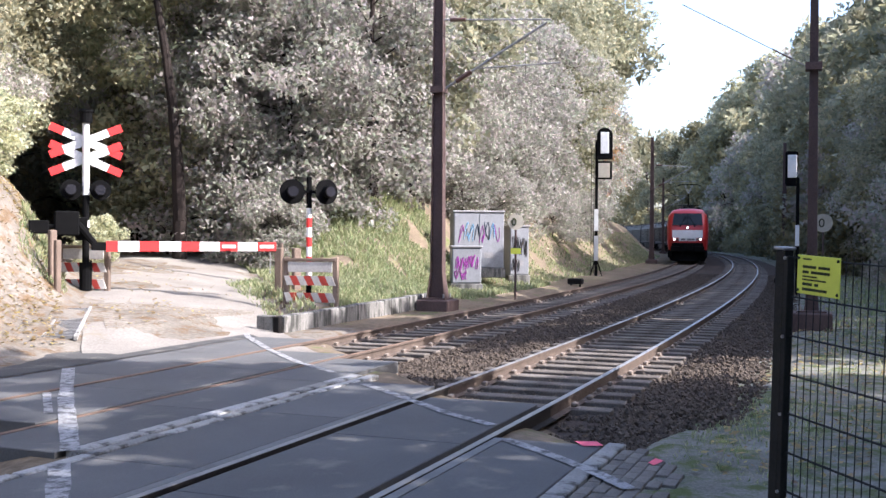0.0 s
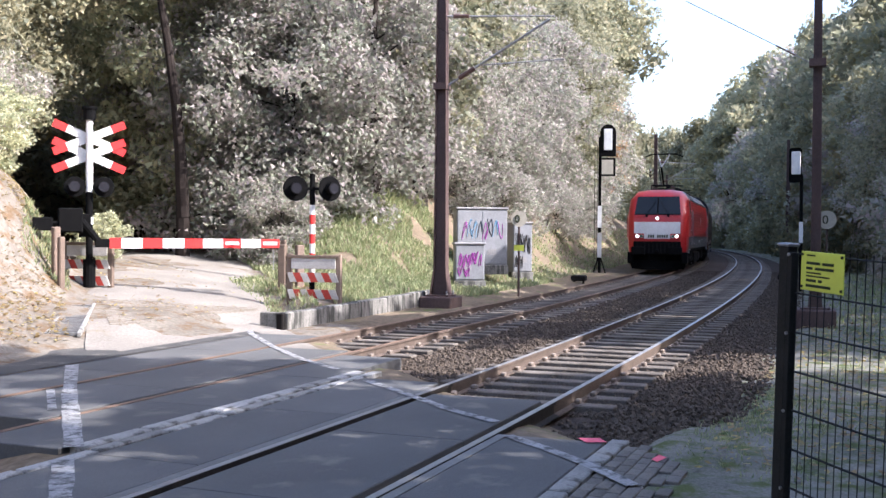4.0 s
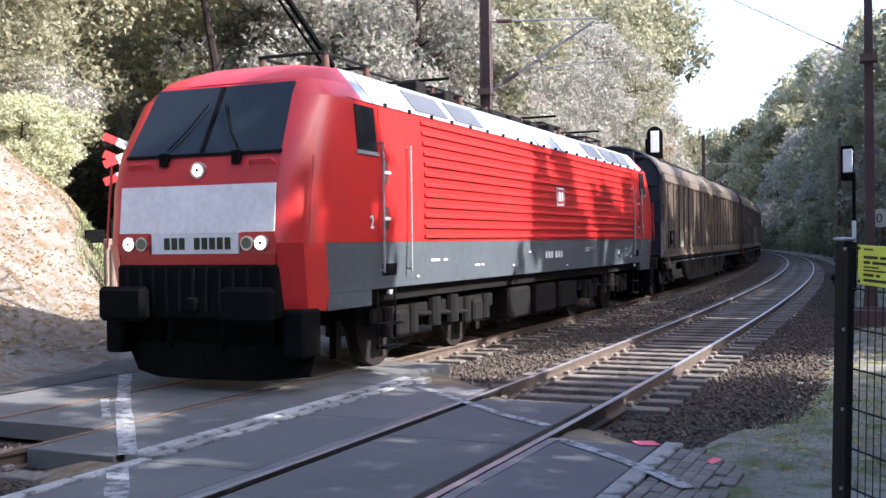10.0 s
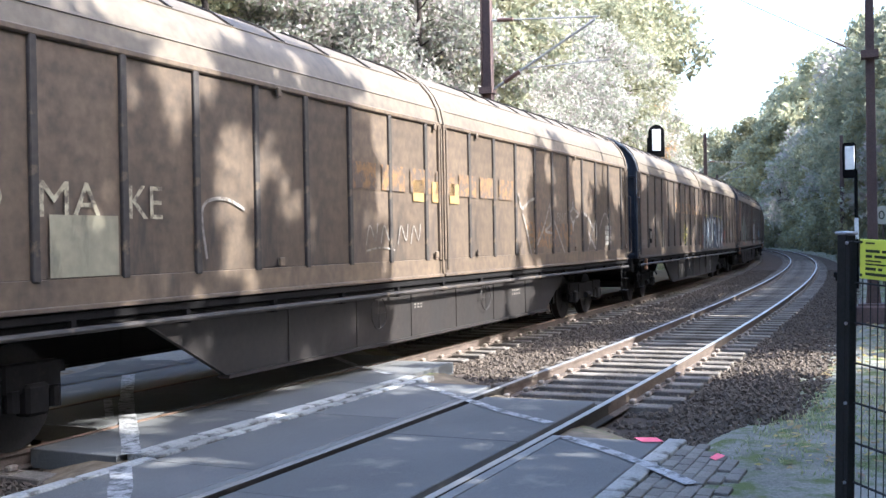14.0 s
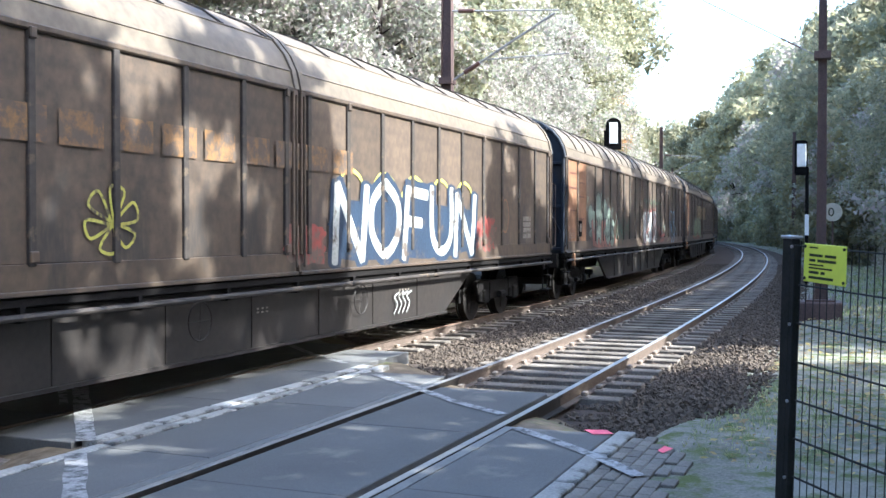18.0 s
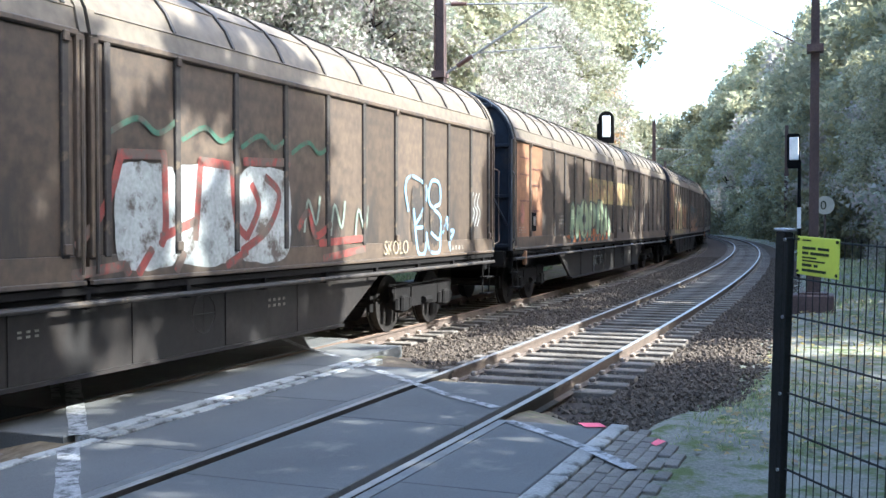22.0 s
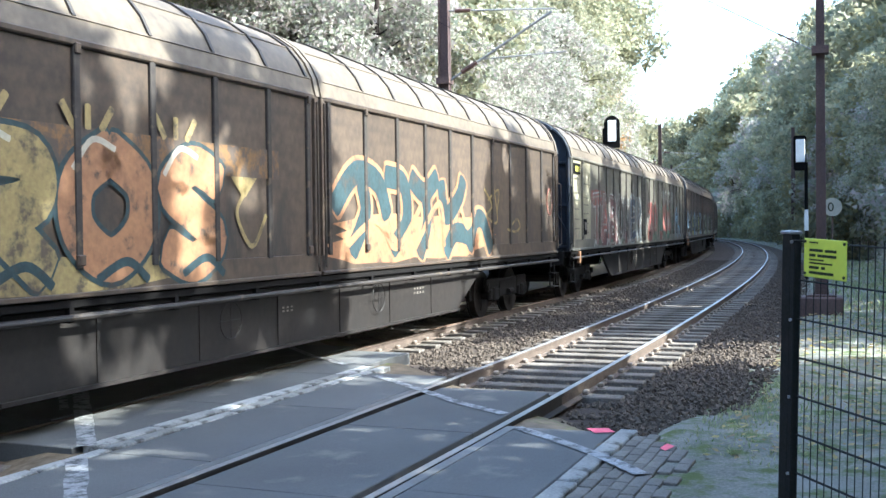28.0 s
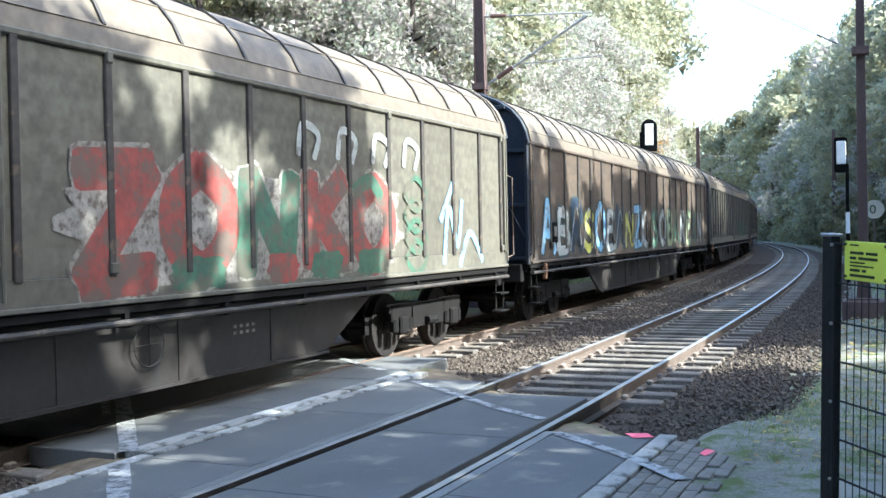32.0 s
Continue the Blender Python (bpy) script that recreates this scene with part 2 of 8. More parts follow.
    loco_grey=material("grey_skirt_paint", (0.075, 0.088, 0.098), (0.055, 0.064, 0.071), 0.5, scale=1, fine=10, bump=0.03, dirt=(0.10, 0.095, 0.09), dirt_amount=0.3),
    loco_roof=material("silver_grey_roof", (0.38, 0.395, 0.42), (0.28, 0.29, 0.305), 0.45, 0.3, scale=1.2, fine=12, bump=0.05),
    roof_mesh=material("dark_roof_mesh", (0.10, 0.105, 0.11), (0.06, 0.062, 0.066), 0.5, 0.2, scale=2, fine=40, bump=0.2),
    screen=glass_material("dark_windscreen", (0.012, 0.015, 0.017), 0.05, 0.28),
    under=material("grimy_underframe", (0.011, 0.0098, 0.0095), (0.007, 0.0064, 0.0063), 0.85, 0.0, scale=3, fine=25, bump=0.3, dirt=(0.022, 0.017, 0.014), dirt_amount=0.2),
    girder=material("grimy_brown_girder_paint", (0.026, 0.021, 0.0185), (0.012, 0.0105, 0.0095), 0.6, 0.0, scale=1.2, fine=14, streak=0.3, bump=0.1, dirt=(0.018, 0.016, 0.015), dirt_amount=0.5),
    wheel=material("worn_wheel_steel", (0.028, 0.024, 0.022), (0.016, 0.014, 0.013), 0.6, 0.3, scale=4, fine=30, bump=0.2),
    tread=material("bright_wheel_tread", (0.5, 0.48, 0.46), (0.35, 0.33, 0.31), 0.35, 0.8, scale=4, fine=30),
    lamp=material("lit_headlamp", (1.0, 0.97, 0.9), rough=0.3, emit=1.8, bump=0),
    chrome=material("bright_handle", (0.6, 0.6, 0.6), rough=0.3, metal=0.8, bump=0),
    ins=material("brown_insulator", (0.12, 0.06, 0.045), rough=0.3, bump=0.05),
    wagon_tan=material("worn_brown_wagon_paint", (0.128, 0.093, 0.062), (0.060, 0.045, 0.034), 0.55, scale=0.9, fine=9, streak=0.25, bump=0.08, vary=0.22, dirt=(0.045, 0.036, 0.03), dirt_amount=0.3),
    wagon_brown=material("grimy_brown_wagon_paint", (0.110, 0.080, 0.055), (0.052, 0.040, 0.032), 0.55, scale=0.9, fine=9, streak=0.25, bump=0.08, vary=0.22, dirt=(0.04, 0.034, 0.03), dirt_amount=0.4),
    wagon_rust=material("orange_brown_end_panel", (0.28, 0.148, 0.078), (0.15, 0.078, 0.045), 0.6, scale=0.9, fine=9, streak=0.25, bump=0.08, vary=0.15, dirt=(0.08, 0.05, 0.035), dirt_amount=0.3),
    wagon_grey=material("grey_beige_wagon_paint", (0.135, 0.124, 0.097), (0.066, 0.06, 0.048), 0.5, scale=0.9, fine=9, streak=0.25, bump=0.08, vary=0.15, dirt=(0.09, 0.08, 0.065), dirt_amount=0.3),
    wagon_cream=material("sun_bleached_cream_wagon_paint", (0.29, 0.265, 0.185), (0.19, 0.172, 0.122), 0.55, scale=0.9, fine=9, streak=0.25, bump=0.08, vary=0.1, dirt=(0.10, 0.09, 0.07), dirt_amount=0.3),
    wagon_roof=material("dull_aluminium_roof", (0.135, 0.108, 0.078), (0.066, 0.054, 0.041), 0.6, 0.0, scale=0.7, fine=8, bump=0.08, dirt=(0.11, 0.09, 0.066), dirt_amount=0.3),
    wagon_rib=material("dark_wagon_rib", (0.05, 0.042, 0.036), (0.028, 0.024, 0.022), 0.6, scale=2, fine=12, bump=0.1, dirt=(0.12, 0.09, 0.06), dirt_amount=0.25),
    wagon_end=material("blue_black_end_wall", (0.016, 0.024, 0.038), (0.010, 0.013, 0.02), 0.6, scale=1.2, fine=10, bump=0.1, dirt=(0.03, 0.027, 0.027), dirt_amount=0.4),
    tag_blue=material("navy_spray", (0.019, 0.034, 0.06), (0.013, 0.022, 0.04), 0.6, scale=2, fine=20, dirt=(0.06, 0.05, 0.045), dirt_amount=0.3),
    tag_white=material("white_spray", (0.36, 0.37, 0.36), (0.20, 0.21, 0.20), 0.6, scale=2, fine=20, dirt=(0.085, 0.068, 0.055), dirt_amount=0.45),
    tag_red=material("red_spray", (0.25, 0.055, 0.045), (0.14, 0.042, 0.036), 0.6, scale=2, fine=12, dirt=(0.10, 0.075, 0.06), dirt_amount=0.7),
    tag_green=material("green_spray", (0.055, 0.125, 0.08), (0.04, 0.075, 0.052), 0.6, scale=2, fine=12, dirt=(0.085, 0.08, 0.06), dirt_amount=0.65),
    tag_mint=material("mint_spray", (0.30, 0.42, 0.30), (0.20, 0.30, 0.22), 0.6, scale=2, fine=20, dirt=(0.085, 0.068, 0.055), dirt_amount=0.45),
    tag_gold=material("golden_spray", (0.29, 0.19, 0.075), (0.19, 0.12, 0.05), 0.6, scale=2, fine=20, dirt=(0.085, 0.068, 0.055), dirt_amount=0.45),
    tag_orange=material("orange_spray", (0.42, 0.13, 0.035), (0.30, 0.09, 0.03), 0.6, scale=2, fine=20, dirt=(0.085, 0.068, 0.055), dirt_amount=0.45),
    tag_sky=material("sky_blue_spray", (0.20, 0.36, 0.50), (0.13, 0.25, 0.38), 0.6, scale=2, fine=20, dirt=(0.085, 0.068, 0.055), dirt_amount=0.45),
    tag_black=material("black_spray", (0.02, 0.02, 0.022), (0.03, 0.03, 0.03), 0.6, scale=2, fine=20, dirt=(0.085, 0.068, 0.055), dirt_amount=0.45),
    tag_purple=material("purple_spray", (0.30, 0.05, 0.28), (0.22, 0.04, 0.22), 0.6, scale=2, fine=20, dirt=(0.085, 0.068, 0.055), dirt_amount=0.45),
    tag_faded=material("faded_gold_lettering", (0.19, 0.105, 0.04), (0.11, 0.072, 0.045), 0.6, scale=3, fine=20, dirt=(0.075, 0.058, 0.047), dirt_amount=0.75),
    tag_bubble=material("pale_gold_spray", (0.30, 0.235, 0.10), (0.19, 0.14, 0.065), 0.6, scale=2, fine=20, dirt=(0.085, 0.068, 0.05), dirt_amount=0.5),
    tag_chalk=material("thin_chalky_spray", (0.26, 0.24, 0.21), (0.15, 0.135, 0.12), 0.6, scale=4, fine=20, dirt=(0.085, 0.068, 0.055), dirt_amount=0.6),
    tag_lettering=material("worn_cream_lettering", (0.40, 0.36, 0.25), (0.24, 0.20, 0.14), 0.6, scale=5, fine=20, dirt=(0.10, 0.08, 0.06), dirt_amount=0.55),
    # maroon of the graffiti, also the painted shade in the cab door recesses
    tag_recess_maroon=material("maroon_spray_and_recess_shade", (0.10, 0.032, 0.03), (0.06, 0.024, 0.024), 0.6, scale=2, fine=20, dirt=(0.05, 0.045, 0.04), dirt_amount=0.45),
    tag_pale=material("pale_yellow_green_spray", (0.25, 0.27, 0.15), (0.15, 0.20, 0.13), 0.6, scale=1.6, fine=16, dirt=(0.06, 0.055, 0.045), dirt_amount=0.35),
    tag_dull=material("dull_mint_spray", (0.22, 0.26, 0.21), (0.12, 0.15, 0.125), 0.6, scale=1.5, fine=16, dirt=(0.06, 0.055, 0.045), dirt_amount=0.4),
    tag_salmon=material("salmon_spray", (0.27, 0.115, 0.085), (0.17, 0.08, 0.062), 0.6, scale=2, fine=16, dirt=(0.07, 0.055, 0.045), dirt_amount=0.4),
    tag_teal=material("dark_teal_spray", (0.035, 0.06, 0.066), (0.022, 0.036, 0.04), 0.6, scale=2, fine=16, dirt=(0.05, 0.042, 0.036), dirt_amount=0.4),
    tag_peach=material("peach_orange_spray", (0.33, 0.17, 0.085), (0.21, 0.11, 0.06), 0.6, scale=1.8, fine=16, dirt=(0.08, 0.06, 0.045), dirt_amount=0.4),
    tag_lime=material("yellow_spray", (0.45, 0.42, 0.08), (0.34, 0.32, 0.07), 0.6, scale=2, fine=20, dirt=(0.085, 0.068, 0.055), dirt_amount=0.45),
)


# ---- mesh helpers ----
def link_mesh(name, bm, mat, parent=None, label="", smooth=False):
    me = bpy.data.meshes.new(name)
    bm.normal_update()
    bm.to_mesh(me)
    bm.free()
    if smooth:
        me.polygons.foreach_set("use_smooth", [True] * len(me.polygons))
        if smooth is not True:
            me.set_sharp_from_angle(angle=radians(smooth))
    me.materials.append(mat)
    ob = new(name, me)
    if parent is not None:
        ob.parent = parent
    if label:
        ob["label"] = label
    return ob


def part(name, bm, mat, parent, label="", smooth=False):
    return link_mesh(name, bm, mat, parent, label, smooth)


def share(name, source, m, parent):
    """Another piece on the mesh of source, at m."""
    ob = new(name, source.data)
    ob.parent = parent
    ob.matrix_basis = m
    return ob


def empty(name, m, label, category, group=""):
    ob = new(name)
    ob.empty_display_size = 0.2
    ob.matrix_basis = m
    return tagged(ob, label, category, group)


def box(bm, a, b, m=None, bevel=0.0):
    a, b = Vector(a), Vector(b)
    r = bmesh.ops.create_cube(bm, size=1, matrix=(m or Matrix()) @ Matrix.Translation((a + b) / 2) @ Matrix.Diagonal((*(b - a), 1)))
    if bevel:
        es = list({e for v in r["verts"] for e in v.link_edges})
        bmesh.ops.bevel(bm, geom=es, offset=bevel, segments=1, affect="EDGES")
    return bm


def rod(bm, a, b, r, r2=None, seg=8):
    a, b = Vector(a), Vector(b)
    q = (b - a).to_track_quat("Z", "Y").to_matrix().to_4x4()
    bmesh.ops.create_cone(bm, cap_ends=True, segments=seg, radius1=r, radius2=r if r2 is None else r2, depth=(b - a).length,
                          matrix=Matrix.Translation((a + b) / 2) @ q)
    return bm


def prism(bm, outline, x0, x1, m=None):
    """An outline of (y, z) drawn along x."""
    m = m or Matrix()
    lo, hi = [bm.verts.new(m @ Vector((x0, y, z))) for y, z in outline], [bm.verts.new(m @ Vector((x1, y, z))) for y, z in outline]
    n = len(outline)
    for i in range(n):
        bm.faces.new((lo[i], lo[(i + 1) % n], hi[(i + 1) % n], hi[i]))
    bm.faces.new(lo[::-1])
    bm.faces.new(hi)
    bmesh.ops.recalc_face_normals(bm, faces=bm.faces[:])
    return bm


def tube(bm, pts, r, seg=6):
    """One bent rod through the points."""
    pts = [Vector(p) for p in pts]
    rings = []
    for i, p in enumerate(pts):
        d = (pts[min(i + 1, len(pts) - 1)] - pts[max(i - 1, 0)]).normalized()
        m = d.to_track_quat("Z", "Y").to_matrix()
        rings.append([bm.verts.new(p + m @ Vector((r * math.cos(2 * math.pi * k / seg), r * math.sin(2 * math.pi * k / seg), 0))) for k in range(seg)])
    for a, b in zip(rings, rings[1:]):
        for k in range(seg):
            bm.faces.new((a[k], a[(k + 1) % seg], b[(k + 1) % seg], b[k]))
    bm.faces.new(rings[0][::-1])
    bm.faces.new(rings[-1])
    return bm


def pipe(pts, r, seg=6):
    return tube(bmesh.new(), pts, r, seg)


def B(*boxes, bevel=0.0):
    bm = bmesh.new()
    for a, b in boxes:
        box(bm, a, b, bevel=bevel)
    return bm


def R(*rods):
    bm = bmesh.new()
    for r in rods:
        rod(bm, *r)
    return bm


# ---- the plan: two tracks on one wide curve, s along the far track, off to its left from the near track ----
RADIUS, D, SP, GAUGE = 619.76, 3.869, 4.055, 1.435


def tp(s, off, z=0.0):
    a = s / (RADIUS - SP)
    return Vector(((RADIUS - off) * math.sin(a), D + RADIUS - (RADIUS - off) * math.cos(a), z))


def head_of(s):
    return math.degrees(s / (RADIUS - SP))


def tpose(s, off, z=0.0, turn=0.0):
    return pose(*tp(s, off, z), 0, 0, head_of(s) + turn)


def track_of(x, y):
    dy = y - D - RADIUS
    return math.atan2(x, -dy) * (RADIUS - SP), RADIUS - math.hypot(x, dy)


ROAD = radians(43)


def road_of(x, y):
    """Along the road and to its left."""
    return x * math.cos(ROAD) + y * math.sin(ROAD), -x * math.sin(ROAD) + y * math.cos(ROAD)


def from_road(u, v, z=0.0):
    return Vector((u * math.cos(ROAD) - v * math.sin(ROAD), u * math.sin(ROAD) + v * math.cos(ROAD), z))


def smooth(a, b, x):
    t = min(max((x - a) / (b - a), 0), 1)
    return t * t * (3 - 2 * t)


def ground_z(x, y, rough=True):
    s, off = track_of(x, y)
    u, v = road_of(x, y)
    left, right = smooth(4.9, 6.2, off), smooth(-2.2, -3.0, off)
    z = -0.24
    wall_line = 6.15 + 0.009 * (s - 17.25)
    band = smooth(-5.0, -4.2, v) * smooth(0.6, 0.2, v) if abs(u) < 80 else 0
    z += 0.20 * max(left, right * 0.6, band * 0.9 if -2.0 < off < 8 else 0)
    z += 0.08 * smooth(7.3, 7.9, off)
    if off > 5:
        z += 0.105 * max(0, min(off, 16) - 6.3) * smooth(5, 8, off)
        bank = smooth(0.0, 4.5, v) * 2.9 * smooth(6.5, 11, off) + smooth(4, 20, v) * 2.0 * smooth(9, 22, off)
        bank += smooth(-5.4, -11.5, v) * smooth(7.6, 12, off) * 2.9
        bank += 1.8 * smooth(-0.75, 1.0, v) * smooth(19.5, 24, u) * smooth(60, 40, u)
        bank += smooth(16, 60, off) * 7 * (1 - smooth(-6, -3, v) * smooth(3, 0, v))
        z += bank
        if 14 < s < 30:
            z = max(z, -0.04 + (0.34 * smooth(0.12, 0.3, off - wall_line) + 0.20 * smooth(0.4, 1.3, off - wall_line)) * smooth(16.7, 17.6, s) * smooth(31, 25.5, s) * smooth(-4.5, -5.1, v))
    if off < -6:
        z += smooth(-6.5, -24, off) * 3.0 + smooth(-24, -90, off) * 7
    near = smooth(-1.85, -2.15, off) * smooth(12.0, 9.0, s) * smooth(-5.5, -4.0, off)
    z = z * (1 - near) - 0.035 * near
    if rough and (off > 5.6 or off < -2.8):
        z += (noise.noise((x * 0.35, y * 0.35, 0)) * 0.14 + noise.noise((x * 1.1, y * 1.1, 5)) * 0.07) * smooth(0, 2, max(off - 5.6, -2.8 - off)) * (smooth(4, 8, s) if off < 0 else 1)
    return z

# ---- ground: one sheet, finer near the crossing ----
def spread(fine0, fine1, step, out):
    a = list(np.arange(fine0, fine1 + 1e-6, step))
    lo, hi, d = [], [], step
    while a[-1] + d < out[1]:
        d *= 1.22
        a.append(a[-1] + d)
    d = step
    while a[0] - d > out[0]:
        d *= 1.22
        a.insert(0, a[0] - d)
    return a


def ground_sheet():
    ss = spread(-6, 46, 0.4, (-300, 900))
    oo = spread(-9, 21, 0.4, (-1500, 420))
    verts = []
    for s in ss:
        for o in oo:
            v = tp(s, o)
            verts.append((v.x, v.y, ground_z(v.x, v.y)))
    n = len(oo)
    faces = [(i * n + j, (i + 1) * n + j, (i + 1) * n + j + 1, i * n + j + 1) for i in range(len(ss) - 1) for j in range(n - 1)]
    me = bpy.data.meshes.new("ground")
    me.from_pydata(verts, [], faces)
    me.polygons.foreach_set("use_smooth", [True] * len(me.polygons))
    me.materials.append(M["soil"])
    me.materials.append(M["sand"])
    me.materials.append(M["gravel"])
    for f in me.polygons:
        c = f.center
        s, off = track_of(c.x, c.y)
        u, v = road_of(c.x, c.y)
        j = noise.noise((c.x * 0.6, c.y * 0.6, 2)) * 1.2
        if off > 5 and -5.6 + j < v < 6.5 + j and off < 20:
            f.material_index = 1
        elif -6.2 + j * 0.4 < off < -1.5:
            f.material_index = 2
    ob = new("ground", me)
    return tagged(ob, "leaf-strewn sandy woodland soil and grey trackside grit", "ground", kind="structure")


ground_sheet()


def strip(name, rows, mat, label, category, kind="structure"):
    """A sheet over rows of points."""
    bm = bmesh.new()
    grid = [[bm.verts.new(p) for p in row] for row in rows]
    for a, b in zip(grid, grid[1:]):
        for i in range(len(a) - 1):
            bm.faces.new((a[i], a[i + 1], b[i + 1], b[i]))
    bmesh.ops.recalc_face_normals(bm, faces=bm.faces[:])
    for f in bm.faces:
        if f.normal.z < 0:
            f.normal_flip()
    return tagged(link_mesh(name, bm, mat, None, "", True), label, category, kind=kind)


# the sandy path beyond the crossing
def path_rows():
    rows = []
    for u in np.arange(15.5, 75, 0.6):
        row = []
        for k in range(9):
            edge = 0.25 * noise.noise((u * 0.5, k, 0))
            v = -0.55 - 3.75 * k / 8 + (edge if k in (0, 8) else 0) - 0.006 * (min(u, 32) - 16) ** 2
            q = from_road(u, v)
            row.append((q.x, q.y, ground_z(q.x, q.y, False) + 0.03 - (0.05 if k in (0, 8) else 0)))
        rows.append(row)
    return rows


strip("path", path_rows(), M["path"], "pale sandy woodland path behind the barrier", "path")

# ballast bed under both tracks
strip("ballast_bed", [[tp(s, o, z) for o, z in ((-2.6, -0.24), (-1.7, -0.20), (-0.7, -0.222), (0.7, -0.222), (1.5, -0.205), (2.05, -0.19), (2.6, -0.205), (3.35, -0.222), (4.75, -0.222), (5.5, -0.20), (6.1, -0.21))]
                      for s in np.arange(-60, 420, 2.0)], M["ballast"], "dark brown crushed stone track bed", "ballast")

# ---- tracks ----
def crossing_ends(off):
    """Where the slabs of the crossing begin and end on the line at off."""
    for top, lo, hi in ((-0.8, -8, 8.8), (0.7, -8, 10.75), (2.1, -8, 11.6), (3.3, 6.75, 13.7), (4.8, 7.75, 14.25)):
        if off < top:
            return lo, hi
    return 3.0, 16.1


def rail(off, head_mat, near):
    thing = empty("rail", Matrix(), "steel rail with a %s running surface" % ("bright polished" if near else "rust-brown"), "rail", "rails of the two tracks")
    prof = [(-0.07, -0.165), (0.07, -0.165), (0.07, -0.152), (0.012, -0.135), (0.012, -0.045), (0.036, -0.035), (0.036, -0.004), (-0.036, -0.004), (-0.036, -0.035), (-0.012, -0.045), (-0.012, -0.135), (-0.07, -0.152)]
    stations = spread(-10, 60, 1.0, (-70, 420))
    # near rails: between the slabs the body is coloured dark for the groove's shade
    for name, mat, lo, hi in (("rail_body", M["rail_dark"], -9, crossing_ends(off)[1]), ("rail_body", M["rail"], crossing_ends(off)[1], 500)) if near else (("rail_body", M["rail"], -100, 500),):
        bm = bmesh.new()
        rows = [[bm.verts.new(tp(s, off + y, z)) for y, z in prof] for s in [lo] * (lo > -50) + [q for q in stations if lo < q < hi] + [hi] * (hi < 300)]
        for a, b in zip(rows, rows[1:]):
            for i in range(len(prof)):
                j = (i + 1) % len(prof)
                bm.faces.new((a[i], a[j], b[j], b[i]))
        bmesh.ops.recalc_face_normals(bm, faces=bm.faces[:])
        part(name, bm, mat, thing)
    bm = bmesh.new()
    rows = [[bm.verts.new(tp(s, off + y, z)) for y, z in ((-0.034, -0.006), (-0.03, 0), (0.03, 0), (0.034, -0.006))] for s in spread(-10, 60, 1.0, (-70, 420))]
    for a, b in zip(rows, rows[1:]):
        for i in range(3):
            bm.faces.new((a[i], a[i + 1], b[i + 1], b[i]))
    part("rail_head", bm, head_mat, thing, "worn running surface")


for off, mat, near in ((0.75, "head", 1), (-0.75, "head", 1), (SP + 0.75, "rust_head", 0), (SP - 0.75, "rust_head", 0)):
    rail(off, M[mat], near)


def sleepers():
    bm = bmesh.new()
    box(bm, (-0.125, -1.28, -0.30), (0.125, 1.28, -0.146), bevel=0.012)
    first = link_mesh("sleeper", bm, M["sleeper"])
    tagged(first, "weathered grey wooden sleeper bedded in ballast", "sleeper", "sleepers of the two tracks")
    bm = bmesh.new()
    box(bm, (-0.09, -0.17, -0.15), (0.09, 0.17, -0.138), bevel=0.003)
    for e in (-1, 1):
        box(bm, (-0.055, e * 0.105 - 0.035, -0.14), (0.055, e * 0.105 + 0.035, -0.085), bevel=0.014)
    chair = part("rail_chair", bm, M["clip"], first, "pale rusty rail chair and clips")
    chair.matrix_basis = Matrix.Translation((0, 0.75, 0))
    share("rail_chair", chair, Matrix.Translation((0, -0.75, 0)), first)
    k = 0
    rest = bmesh.new()
    for off in (0.0, SP):
        for s in np.arange(-20, 150, 0.63):
            lo, hi = crossing_ends(off)
            if lo - 0.15 < s < hi + 0.15:
                continue
            m = tpose(s, off, 0.0, random.uniform(-0.8, 0.8)) @ Matrix.Translation((random.uniform(-0.03, 0.03), random.uniform(-0.03, 0.03), random.uniform(-0.008, 0.006)))
            if s > 82 or s < -2:
                box(rest, (-0.125, -1.28, -0.30), (0.125, 1.28, -0.146), m)
            elif k == 0:
                first.matrix_basis = m
                k = 1
            else:
                copy_thing(first, m)
    tagged(link_mesh("far_sleepers", rest, M["sleeper"]), "weathered wooden sleepers far along the bend", "sleeper", kind="stuff")


sleepers()


